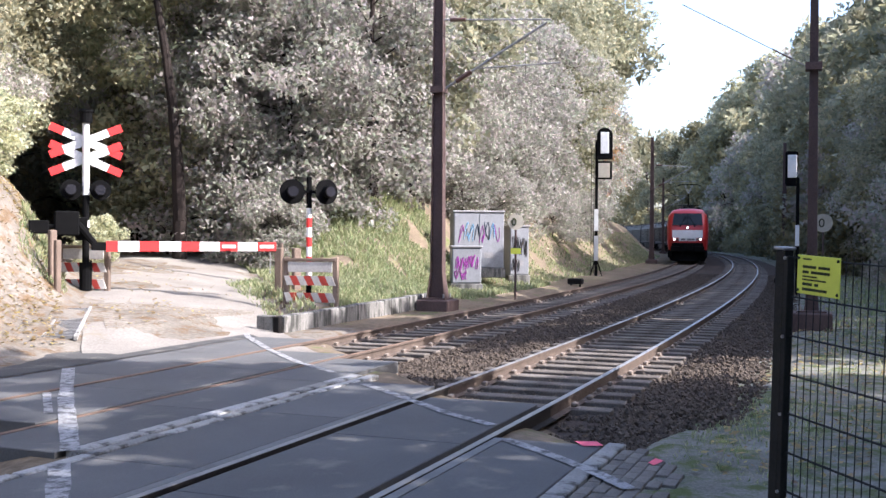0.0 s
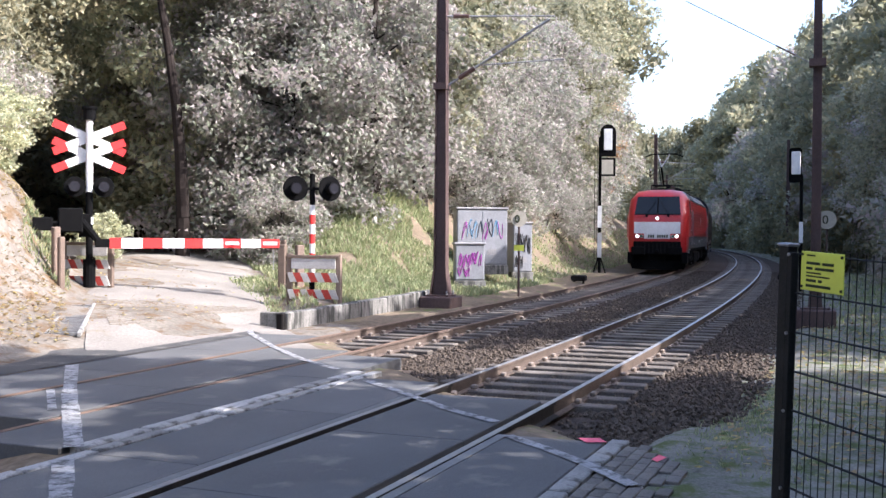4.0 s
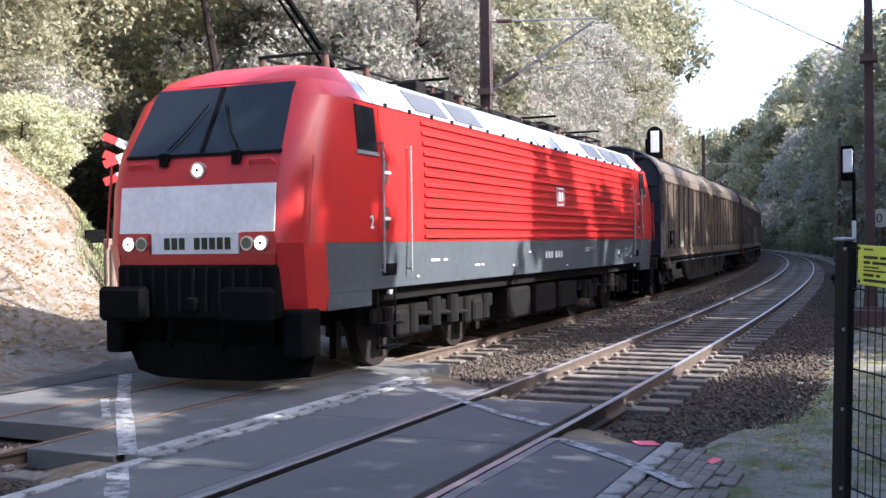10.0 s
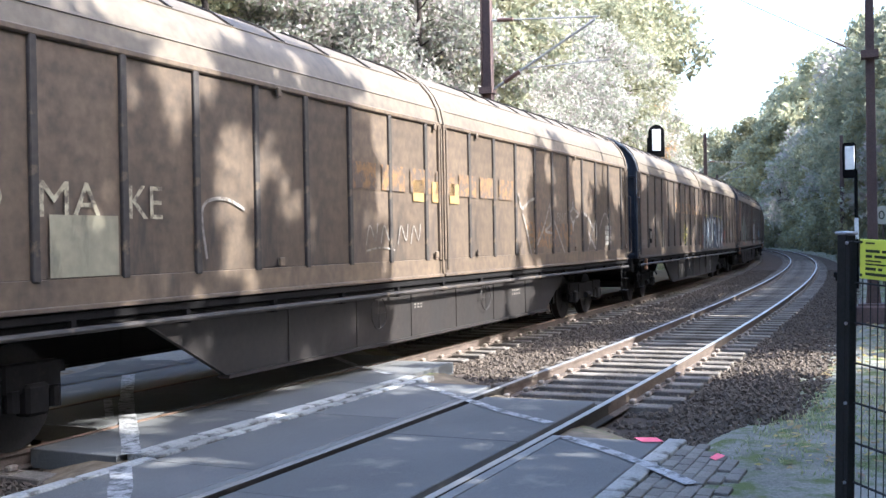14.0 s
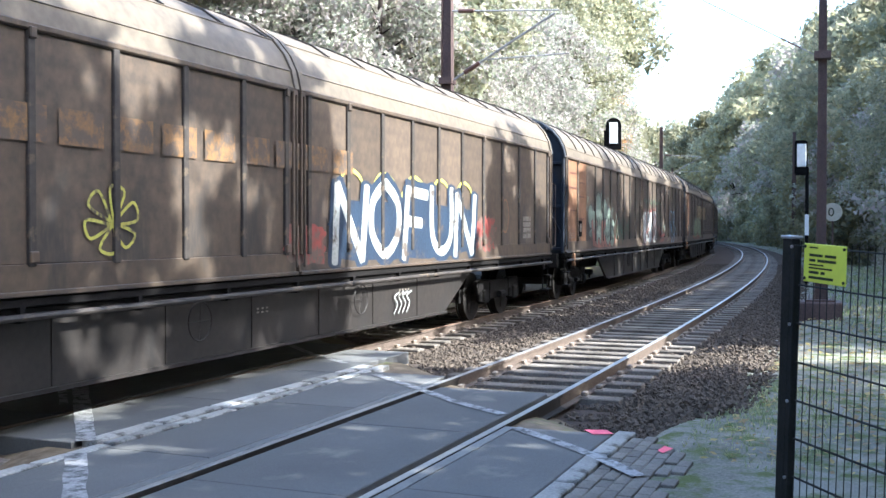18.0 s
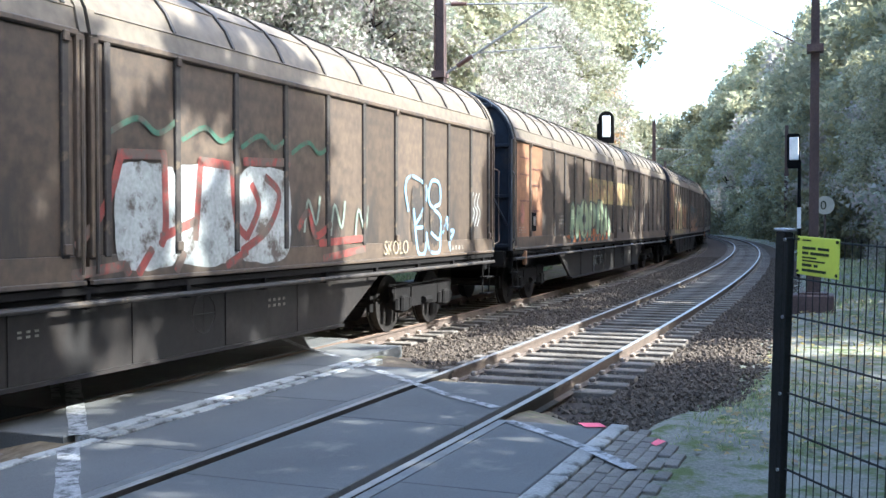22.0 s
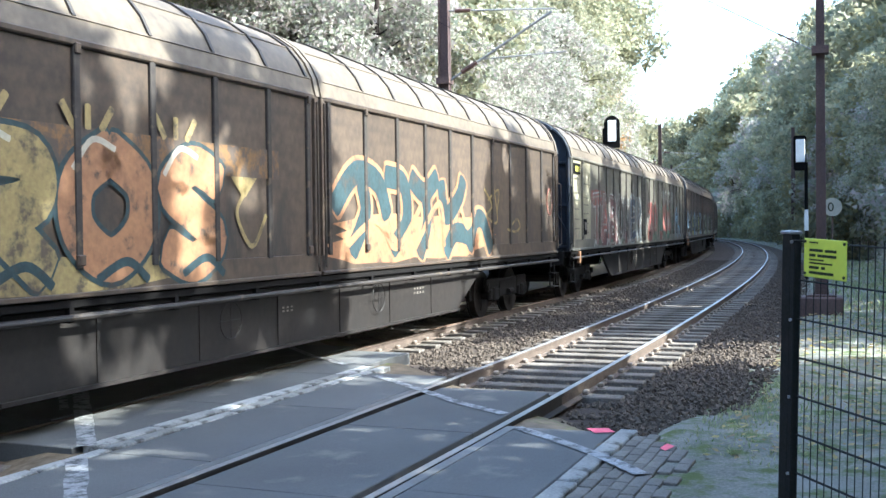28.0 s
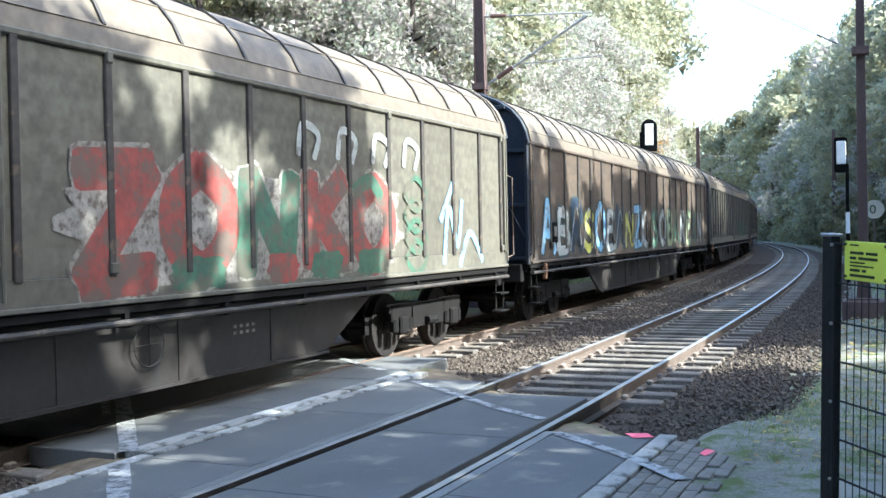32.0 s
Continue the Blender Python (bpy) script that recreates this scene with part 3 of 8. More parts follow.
def crossing():
    """The slabs between and beside the rails; each strip ends along the line of the road."""
    thing = empty("crossing_surface", Matrix(), "dark concrete level crossing slabs with rail grooves and worn paint", "road")
    tagged(thing, kind="structure")
    strips = [(-1.765, -0.90, -0.004), (-0.62, 0.62, -0.004), (0.90, 1.895, -0.004), (2.305, SP - 0.80, -0.004), (SP - 0.62, SP + 0.66, -0.004), (SP + 0.80, SP + 2.0, -0.004)]
    for a, b, z in strips:
        lo, hi = crossing_ends((a + b) / 2)
        n = max(1, round((hi - lo) / 2.4))
        for i in range(n):
            s0, s1 = lo + (hi - lo) * i / n, lo + (hi - lo) * (i + 1) / n - 0.012
            bm = bmesh.new()
            q = [tp(s0, a, 0), tp(s1, a, 0), tp(s1, b, 0), tp(s0, b, 0)]
            top = [bm.verts.new((p.x, p.y, z)) for p in q]
            bot = [bm.verts.new((p.x, p.y, -0.17)) for p in q]
            bm.faces.new(top)
            for k in range(4):
                bm.faces.new((top[k], bot[k], bot[(k + 1) % 4], top[(k + 1) % 4]))
            bmesh.ops.recalc_face_normals(bm, faces=bm.faces[:])
            bmesh.ops.bevel(bm, geom=[e for e in bm.edges if all(v in top for v in e.verts)], offset=0.008, segments=1, affect="EDGES")
            part("slab", bm, M["panel"], thing)
    # double row of pale kerb blocks between the tracks
    rk = random.Random(4)
    for row, (off, half, begin, end) in enumerate(((1.985, 0.068, 2.6, 11.9), (2.195, 0.088, 6.85, 12.4))):
        s = begin
        while s < end - 0.5:
            length = rk.uniform(0.80, 0.94)
            bm = bmesh.new()
            box(bm, (0, -half, -0.2), (length - 0.045, half, 0.004 + rk.uniform(-0.005, 0.004)), bevel=0.01)
            o = part("kerb_block", bm, M["edge"], thing)
            o.matrix_basis = tpose(s, off, 0, rk.uniform(-0.6, 0.6))
            s += length
    # pale strip along the near edge
    s = 1.0
    while s < 8.6:
        bm = bmesh.new()
        box(bm, (0, -0.08, -0.2), (0.955, 0.08, 0.002 + rk.uniform(-0.003, 0.003)), bevel=0.01)
        o = part("kerb_block", bm, M["edge"], thing)
        o.matrix_basis = tpose(s, -1.86, 0, rk.uniform(-0.5, 0.5))
        s += 1.0
    # rubber and steel edging on the outer side of the near rails
    for off, end in ((-0.845, 8.8), (0.845, 11.6)):
        bm = bmesh.new()
        rows = [[bm.verts.new(tp(s, off + y, z)) for y, z in ((-0.045, -0.1), (-0.045, -0.006), (0.045, -0.006), (0.045, -0.1))] for s in np.arange(-8, end + 0.01, 0.6)]
        for a, b in zip(rows, rows[1:]):
            for k in range(3):
                bm.faces.new((a[k], a[k + 1], b[k + 1], b[k]))
        bmesh.ops.recalc_face_normals(bm, faces=bm.faces[:])
        part("edging", bm, M["edging"], thing, "pale worn edging beside the rail")
    # asphalt apron on both sides
    def apron(outline, z, mat, name):
        bm = bmesh.new()
        bm.faces.new([bm.verts.new((p.x, p.y, z)) for p in outline])
        ob = part(name, bm, mat, thing)
        return ob
    q = [tp(2.5, 6.06), tp(16.1, 6.06), tp(17.2, 7.3), tp(13.9, 7.55), tp(11.4, 7.5), tp(2.5, 7.6)]
    apron(q, 0.0, M["asphalt"], "apron")
    q = [tp(-8, -1.95), tp(5.6, -1.95), tp(1.5, -6.5), tp(-10, -7)]
    apron(q, -0.006, M["asphalt"], "apron")
    # painted lines, laid just proud of the slabs
    def line(points, width, name="painted_line"):
        bm = bmesh.new()
        dense = []
        for p, q in zip(points, points[1:]):
            k = max(1, int((q - p).length / 0.3))
            dense += [p.lerp(q, i / k) for i in range(k)]
        dense.append(points[-1])
        prev = None
        for i, c in enumerate(dense):
            d = (dense[min(i + 1, len(dense) - 1)] - dense[max(i - 1, 0)]).normalized()
            w = width / 2 * (1 + 0.2 * noise.noise((c.x * 3, c.y * 3, 1)))
            n = Vector((-d.y, d.x, 0)) * w
            up = Vector((0, 0, 0.0045))
            pair = [bm.verts.new(c + n + up), bm.verts.new(c - n + up)]
            if prev:
                bm.faces.new((prev[0], prev[1], pair[1], pair[0]))
            prev = pair
        part(name, bm, M["paint"], thing)
    V = lambda x, y: Vector((x, y, 0.0))
    line([V(11.1, 9.95), V(9.05, 8.15), V(8.15, 7.32), V(6.85, 6.12)], 0.16)
    line([V(6.42, 5.85), V(6.1, 5.55), V(5.58, 5.1), V(3, 2.75)], 0.16)
    line([V(18.0, 11.75), V(15.9, 10.25), V(14.2, 8.75), V(12.95, 7.5), V(12.2, 6.55)], 0.11)
    line([V(11.4, 5.7), V(10.55, 4.75), V(9.85, 3.98), V(9.4, 3.35)], 0.12)
    line([V(8.80, 3.02), V(8.40, 2.55), V(7.93, 2.06), V(7.66, 1.82), V(7.40, 1.60)], 0.12)
    line([V(9.27, 8.62), V(8.2, 7.6)], 0.09)
    bm = bmesh.new()
    bm.faces.new([bm.verts.new(v) for v in ((8.93, 2.42, 0.006), (9.0, 2.24, 0.006), (8.84, 2.14, 0.006), (8.76, 2.30, 0.006))])
    part("survey_mark", bm, M["pink"], thing, "pink survey paint")
    return thing


crossing()


def pavers():
    """Dark brick pavers beside the near kerb."""
    t = empty("brick_pavement", Matrix(), "dark brown brick pavers along the crossing edge", "pavement")
    tagged(t, kind="structure")
    bm = bmesh.new()
    box(bm, (-0.1, -0.05, -0.08), (0.1, 0.05, 0), bevel=0.006)
    first = None
    for i in range(24):
        for j in range(6):
            s, off = 3.9 + i * 0.206 + (0.1 if j % 2 else 0), -2.01 - j * 0.105
            if s > 8.9 - j * 0.14 or (j > 3 and random.random() < 0.25 * (j - 3)):
                continue
            m = tpose(s, off, -0.012 + random.uniform(-0.006, 0.006), random.uniform(-1.5, 1.5))
            if first is None:
                first = part("brick", bm, M["paver"], t)
                first.matrix_basis = m
            else:
                share("brick", first, m, t)
    bm = bmesh.new()
    q = [(8.34, 1.66), (8.54, 1.64), (8.46, 1.56), (8.26, 1.60)]
    bm.faces.new([bm.verts.new((x, y, 0.0)) for x, y in q])
    m = part("survey_mark", bm, M["pink"], t, "pink survey paint")


pavers()


def brick_path():
    """Worn tan bricks at the foot of the sandy path."""
    t = empty("brick_path", Matrix(), "worn tan brick paving where the path meets the crossing", "pavement")
    tagged(t, kind="structure")
    rr = random.Random(31)
    verts, faces = [], []
    for i in range(42):
        for j in range(20):
            u, v = 17.2 + i * 0.108, -0.95 - j * 0.212 - (0.106 if i % 2 else 0)
            p = from_road(u, v)
            if track_of(p.x, p.y)[1] < 7.75 or v < -5.0:
                continue
            z = ground_z(p.x, p.y, False) + 0.042 + rr.uniform(-0.006, 0.004)
            k = len(verts)
            for h, q in ((-0.04, 0.0), (z, 0.004)):
                for du, dv in ((0, 0), (0.1, 0), (0.1, -0.204), (0, -0.204)):
                    c = from_road(u + du + (q if du == 0 else -q), v + dv + (-q if dv == 0 else q))
                    verts.append((c.x, c.y, z if h == z else z - 0.06))
            faces += [(k + 4, k + 5, k + 6, k + 7)] + [(k + a, k + (a + 1) % 4, k + 4 + (a + 1) % 4, k + 4 + a) for a in range(4)]
    me = bpy.data.meshes.new("bricks")
    me.from_pydata(verts, [], faces)
    me.materials.append(M["tan_brick"])
    ob = new("bricks", me)
    ob.parent = t


brick_path()

# ---- the goods train ----
ROOF = [(-1.42, 3.47), (-1.37, 3.70), (-1.27, 3.90), (-1.11, 4.09), (-0.86, 4.26), (-0.48, 4.42), (0.0, 4.50)]
ROOF += [(-y, z) for y, z in ROOF[-2::-1]]
# the bodies are 22.53 m long, drawn at 22.06 m and then lengthened
STRETCH = 1.0213
HALF, PITCH = 11.03 * STRETCH, 23.80
EDGES_EVEN = [0.0, 1.03, 2.08, 3.13, 4.17, 5.20, 6.22, 7.22, 8.24, 9.33, 10.46, 10.98]
EDGES = [0.0, 0.24, 1.30, 2.37, 3.44, 4.50, 5.56, 6.63, 7.69, 8.75, 9.82, 10.74, 10.98]
CACHE = {}


def piece(name, key, make, mat, parent, m=None, label="", smooth=False):
    """A part on a mesh that all wagons share, with the paint of its own wagon."""
    if key not in CACHE:
        me = bpy.data.meshes.new(name)
        bm = make()
        bm.normal_update()
        bm.to_mesh(me)
        bm.free()
        if smooth:
            me.polygons.foreach_set("use_smooth", [True] * len(me.polygons))
        me.materials.append(mat)
        CACHE[key] = me
    ob = new(name, CACHE[key])
    ob.parent = parent
    if m is not None:
        ob.matrix_basis = m
    if ob.data.materials[0] != mat:
        ob.material_slots[0].link = "OBJECT"
        ob.material_slots[0].material = mat
    if label:
        ob["label"] = label
    return ob


def wheelset(r=0.46):
    bm = bmesh.new()
    rod(bm, (0, -0.9, 0), (0, 0.9, 0), 0.085, seg=10)
    for y in (-1, 1):
        rod(bm, (0, y * 0.69, 0), (0, y * 0.815, 0), r, seg=28)
        rod(bm, (0, y * 0.66, 0), (0, y * 0.69, 0), r + 0.03, seg=28)
        rod(bm, (0, y * 0.815, 0), (0, y * 0.83, 0), r * 0.82, r * 0.45, seg=24)
        rod(bm, (0, y * 0.82, 0), (0, y * 0.95, 0), 0.11, seg=12)
        for k in range(4):
            a = k * math.pi / 2
            box(bm, (r * 0.3, y * 0.83 - 0.006, -0.03), (r * 0.7, y * 0.83 + 0.006, 0.03), Matrix.Rotation(a, 4, "Y"))
    return bm


def bogie_frame():
    bm = bmesh.new()
    for y in (-1, 1):
        prism(bm, [(y * 0.98, 0.40), (y * 1.08, 0.40), (y * 1.08, 0.72), (y * 0.98, 0.72)], -0.55, 0.55)
        for x in (-0.9, 0.9):
            box(bm, (x - 0.32, y * 1.03 - 0.05, 0.52), (x + 0.32, y * 1.03 + 0.05, 0.78), bevel=0.02)
            box(bm, (x - 0.13, y * 1.05 - 0.09, 0.33), (x + 0.13, y * 1.05 + 0.09, 0.60), bevel=0.03)
            for e in (-0.23, 0.23):
                rod(bm, (x + e, y * 1.06, 0.38), (x + e, y * 1.06, 0.56), 0.065, seg=10)
        box(bm, (-1.28, y * 1.03 - 0.03, 0.66), (1.28, y * 1.03 + 0.03, 0.76))
        rod(bm, (-0.15, y * 1.12, 0.48), (0.15, y * 1.12, 0.48), 0.06, seg=8)
        box(bm, (-1.5, y * 0.75 - 0.03, 0.36), (-1.38, y * 0.75 + 0.03, 0.62))
        box(bm, (1.38, y * 0.75 - 0.03, 0.36), (1.5, y * 0.75 + 0.03, 0.62))
    box(bm, (-0.22, -1.0, 0.45), (0.22, 1.0, 0.75), bevel=0.03)
    return bm


def buffer_mesh():
    bm = bmesh.new()
    rod(bm, (0, 0, 0), (0.34, 0, 0), 0.10, seg=14)
    rod(bm, (0.3, 0, 0), (0.56, 0, 0), 0.075, seg=14)
    rod(bm, (0.56, 0, 0), (0.60, 0, 0), 0.23, 0.215, seg=20)
    box(bm, (-0.03, -0.18, -0.18), (0.0, 0.18, 0.18), bevel=0.02)
    return bm


def wall_frame():
    """Sliding wall of half a wagon, x from 0 to 10.98, its face at y = -1.42: posts, ribs, top and bottom rails and the backing."""
    bm = bmesh.new()
    box(bm, (0.0, -1.375, 1.27), (10.98, -1.35, 3.5))
    box(bm, (0.0, -1.4085, 1.24), (10.98, -1.35, 1.47), bevel=0.006)
    box(bm, (0.0, -1.445, 1.20), (10.98, -1.40, 1.245), bevel=0.008)
    box(bm, (0.0, -1.435, 3.43), (10.98, -1.36, 3.5), bevel=0.015)
    for x in (0.06, 10.92):
        rod(bm, (x, -1.45, 1.3), (x, -1.45, 3.4), 0.018, seg=6)
    for i in (2, 7, 11):
        box(bm, (EDGES[i] - 0.05, -1.455, 1.48), (EDGES[i] + 0.05, -1.42, 1.58), bevel=0.01)
        box(bm, (EDGES[i] - 0.04, -1.455, 3.36), (EDGES[i] + 0.04, -1.42, 3.46), bevel=0.01)
    return bm


def rib_mesh(end):
    w = 0.055 if end else 0.042
    return B(((-w, -1.44 if end else -1.43, 1.45), (w, -1.375, 3.46)), bevel=0.008)


def panel_mesh(w):
    def make():
        bm = bmesh.new()
        box(bm, (0, -1.395, 1.47), (w, -1.375, 3.43), bevel=0.006)
        return bm
    return make


def roof_shell():
    bm = bmesh.new()
    n = 12
    rows = []
    for i in range(n + 1):
        x = 0.02 + 10.94 * i / n
        rows.append([bm.verts.new((x, y, z)) for y, z in ROOF])
    for a, b in zip(rows, rows[1:]):
        for i in range(len(ROOF) - 1):
            bm.faces.new((a[i], b[i], b[i + 1], a[i + 1]))
    bmesh.ops.recalc_face_normals(bm, faces=bm.faces[:])
    for f in bm.faces:
        if f.normal.z < 0:
            f.normal_flip()
    return bm


def roof_ribs(edge=False, first=0):
    """A raised hoop over the roof sheets, from the given point of the roof's outline on."""
    def make():
        bm = bmesh.new()
        w, up = (0.05, 0.026) if edge else (0.022, 0.024)
        rings = []
        line = ROOF[first:len(ROOF) - first]
        for i, (y, z) in enumerate(line):
            (y0, z0), (y1, z1) = line[max(i - 1, 0)], line[min(i + 1, len(line) - 1)]
            n = Vector((0, -(z1 - z0), y1 - y0)).normalized() * up
            c = Vector((0, y, z))
            rings.append([bm.verts.new(c - n * 0.3 + Vector((-w, 0, 0))), bm.verts.new(c + n + Vector((-w, 0, 0))), bm.verts.new(c + n + Vector((w, 0, 0))), bm.verts.new(c - n * 0.3 + Vector((w, 0, 0)))])
        for a, b in zip(rings, rings[1:]):
            for k in range(4):
                bm.faces.new((a[k], a[(k + 1) % 4], b[(k + 1) % 4], b[k]))
        bmesh.ops.recalc_face_normals(bm, faces=bm.faces[:])
        return bm
    return make


def roof_seam(k, e):
    """A thin lap along the roof sheets."""
    (y0, z0), (y1, z1) = ROOF[k], ROOF[k + 1]
    d = Vector((0, y1 - y0, z1 - z0)).normalized()
    n = Vector((0, -d.z, d.y))

    def make():
        a = Vector((0, y0, z0)) - d * 0.012
        q = [a - n * 0.004, a + n * 0.009, a + d * 0.03 + n * 0.009, a + d * 0.03 - n * 0.004]
        return prism(bmesh.new(), [(-e * p.y, p.z) for p in q], 0.04, 10.94)
    return make


def end_wall():
    """End wall at x = 0 that faces -x, with its posts and beams."""
    bm = bmesh.new()
    ring = [(y * 0.985, z - 0.03) for y, z in ROOF]
    prism(bm, [(-1.38, 1.2)] + ring + [(1.38, 1.2)], 0.0, 0.05)
    for y in (-0.52, 0.52):
        box(bm, (-0.16, y - 0.10, 1.15), (0.02, y + 0.10, 4.30), bevel=0.015)
        box(bm, (-0.165, y - 0.05, 3.72), (-0.13, y + 0.05, 3.98))
    box(bm, (-0.12, -0.98, 4.10), (0.02, 0.98, 4.18), bevel=0.01)
    for z in (3.32, 2.30, 1.3):
        box(bm, (-0.07, -1.36, z - 0.035), (0.02, 1.36, z + 0.035), bevel=0.008)
    for (y0, z0), (y1, z1) in zip(ring, ring[1:]):
        rod(bm, (-0.05, y0, z0), (-0.05, y1, z1), 0.045, seg=6)
    for y in (-1, 1):
        rod(bm, (-0.04, y * 0.6, 3.0), (-0.04, y * 1.3, 1.7), 0.022, seg=6)
        rod(bm, (-0.04, y * 1.36, 1.2), (-0.04, y * 1.36, 3.5), 0.045, seg=6)
    return bm


def underframe():
    bm = bmesh.new()
    box(bm, (-11.0, -1.30, 1.05), (11.0, 1.30, 1.18))
    for y in (-1, 1):
        box(bm, (-11.05, y * 1.36 - 0.05, 1.11), (11.05, y * 1.36 + 0.05, 1.19), bevel=0.01)
        for x in np.arange(-10.5, 10.6, 1.5):
            box(bm, (x - 0.03, y * 1.33 - 0.08, 0.98), (x + 0.03, y * 1.33 + 0.08, 1.12))
    box(bm, (-11.15, -1.25, 0.86), (-10.98, 1.25, 1.2), bevel=0.02)
    box(bm, (10.98, -1.25, 0.86), (11.15, 1.25, 1.2), bevel=0.02)
    for x in (-1, 1):
        box(bm, (x * 11.15 - 0.12, -0.12, 0.82), (x * 11.15 + 0.12, 0.12, 1.06), bevel=0.02)
        rod(bm, (x * 11.2, 0, 1.0), (x * 11.58, 0, 0.92), 0.04, seg=8)
    return bm


def girder():
    """Deep side girder between the bogies with sloping ends."""
    bm = bmesh.new()
    for y in (-1, 1):
        o = [(-6.5, 1.04), (-5.2, 0.37), (5.2, 0.37), (6.5, 1.04)]
        a, b = [bm.verts.new((x, y * 1.22 - 0.03, z)) for x, z in o], [bm.verts.new((x, y * 1.22 + 0.03, z)) for x, z in o]
        bm.faces.new(a)
        bm.faces.new(b[::-1])
        for i in range(4):
            bm.faces.new((a[i], b[i], b[(i + 1) % 4], a[(i + 1) % 4]))
        box(bm, (-5.2, y * 1.22 - 0.07, 0.335), (5.2, y * 1.22 + 0.07, 0.372))
        for x in (-4, -2.4, -0.8, 0.8, 2.4, 4):
            box(bm, (x - 0.015, y * 1.22 - 0.042, 0.38), (x + 0.015, y * 1.22 + 0.042, 1.03))
    bmesh.ops.recalc_face_normals(bm, faces=bm.faces[:])
    return bm


def hand_wheel():
    bm = bmesh.new()
    n = 18
    for i in range(n):
        a, b = 2 * math.pi * i / n, 2 * math.pi * (i + 1) / n
        rod(bm, (0.21 * math.cos(a), 0, 0.21 * math.sin(a)), (0.21 * math.cos(b), 0, 0.21 * math.sin(b)), 0.008, seg=4)
    rod(bm, (-0.2, 0, 0), (0.2, 0, 0), 0.006, seg=4)
    rod(bm, (0, 0, -0.2), (0, 0, 0.2), 0.006, seg=4)
    return bm


def step_mesh():
    bm = bmesh.new()
    for x in (-0.17, 0.17):
        rod(bm, (x, 0, 0.45), (x, 0, 1.1), 0.015, seg=6)
    for z in (0.45, 0.75):
        box(bm, (-0.19, -0.1, z - 0.012), (0.19, 0.06, z + 0.012))
    return bm


def grab_rail(e):
    return lambda: pipe(((0, -1.40, 1.35), (e * 0.13, -1.47, 1.4), (e * 0.13, -1.47, 2.75), (0, -1.40, 2.8)), 0.014)


def wagon(label, paint, first_paint=None, ribs_from=1, edges=EDGES):
    w = empty("goods_wagon", Matrix(), label, "wagon", "wagons of the goods train")
    piece("underframe", "under", underframe, M["under"], w)
    piece("side_girder", "girder", girder, M["girder"], w)
    for y in (-1, 1):
        piece("running_tube", "tube%d" % y, lambda: R(((-11.0, y * 1.43, 1.03), (11.0, y * 1.43, 1.03), 0.03)), M["wagon_rib"], w)
        piece("sole_bar", "sole%d" % y, lambda: B(((-10.9, y * 1.33 - 0.03, 1.06), (10.9, y * 1.33 + 0.03, 1.10))), M["under"], w)
    for x in (-8.5, 8.5):
        b = piece("bogie", "bogie", bogie_frame, M["under"], w, Matrix.Translation((x, 0, 0)))
        for e in (-0.9, 0.9):
            WHEELS.append((piece("wheelset", "wset", wheelset, M["wheel"], b, Matrix.Translation((e, 0, 0.46)), smooth=False), e))
    for side in (0, 1):
        for half in (-1, 0):
            if side == 0:
                m = Matrix.Translation((half * 11.03 + (0.02 if half == 0 else 0.0), 0, 0))
            else:
                m = Matrix.Rotation(math.pi, 4, "Z") @ Matrix.Translation((half * 11.03 + (0.02 if half == 0 else 0.0), 0, 0))
            wall = piece("sliding_wall", "wall", wall_frame, paint, w, m)
            for i, (a, b) in enumerate(zip(edges, edges[1:])):
                width = round(b - a, 2)
                mat = first_paint if first_paint and i < 3 and half == -1 and side == 0 else paint
                piece("panel", "panel%g" % width, panel_mesh(width), mat, wall, Matrix.Translation((a, 0, 0)))
            for i, x in enumerate(edges):
                end = i in (0, len(edges) - 1)
                smoothed = first_paint and half == -1 and side == 0 and i in (1, 3)
                if smoothed:
                    continue
                piece("rib", "rib_end" if end else "rib", lambda: rib_mesh(end), paint if end or (first_paint and i == 2 and half == -1) else M["wagon_rib"], wall, Matrix.Translation((min(max(x, 0.055), 10.925), 0, 0)))
    for half in (-1, 0):
        m = Matrix.Translation((half * 11.03 + 0.02, 0, 0))
        r = piece("roof_section", "roof", roof_shell, M["wagon_roof"], w, m, smooth=True)
        for x in edges[2:-1]:
            piece("roof_rib", "ribs%d" % ribs_from, roof_ribs(False, ribs_from), M["wagon_rib"], r, Matrix.Translation((x, 0, 0)))
        for k in (1, 3):
            for e in (-1, 1):
                piece("roof_seam", "seam%d%d" % (k, e), roof_seam(k, e), M["wagon_roof"], r)
        for x in (0.05, 10.93):
            piece("roof_hoop", "hoop", roof_ribs(True), M["wagon_roof"], r, Matrix.Translation((x, 0, 0)))
    piece("end_wall", "end", end_wall, M["wagon_end"], w, Matrix.Translation((-11.03, 0, 0)))
    piece("end_wall", "end", end_wall, M["wagon_end"], w, pose(11.03, 0, 0, 0, 0, 180))
    for x in (-1, 1):
        for y in (-0.875, 0.875):
            piece("buffer", "buffer", buffer_mesh, M["under"], w, pose(x * 11.13, y, 1.05, 0, 0, 0 if x > 0 else 180))
        piece("step", "step", step_mesh, M["under"], w, pose(x * 10.75, -1.36, 0))
        piece("hand_wheel", "hwheel", hand_wheel, M["wheel"], w, pose(x * 1.9, -1.31, 0.78))
    piece("grab_rail", "grab", grab_rail(-1), M["wagon_end"], w, pose(-11.05, 0, 0))
    piece("grab_rail", "grab2", grab_rail(1), M["rail"], w, pose(11.05, 0, 0))
    piece("lever_bracket", "lever", lambda: B(((-0.05, -1.46, 0.88), (0.05, -1.38, 1.18)), bevel=0.01), M["wagon_rust"], w, pose(-10.2, 0, 0))
    return w


WHEELS = []
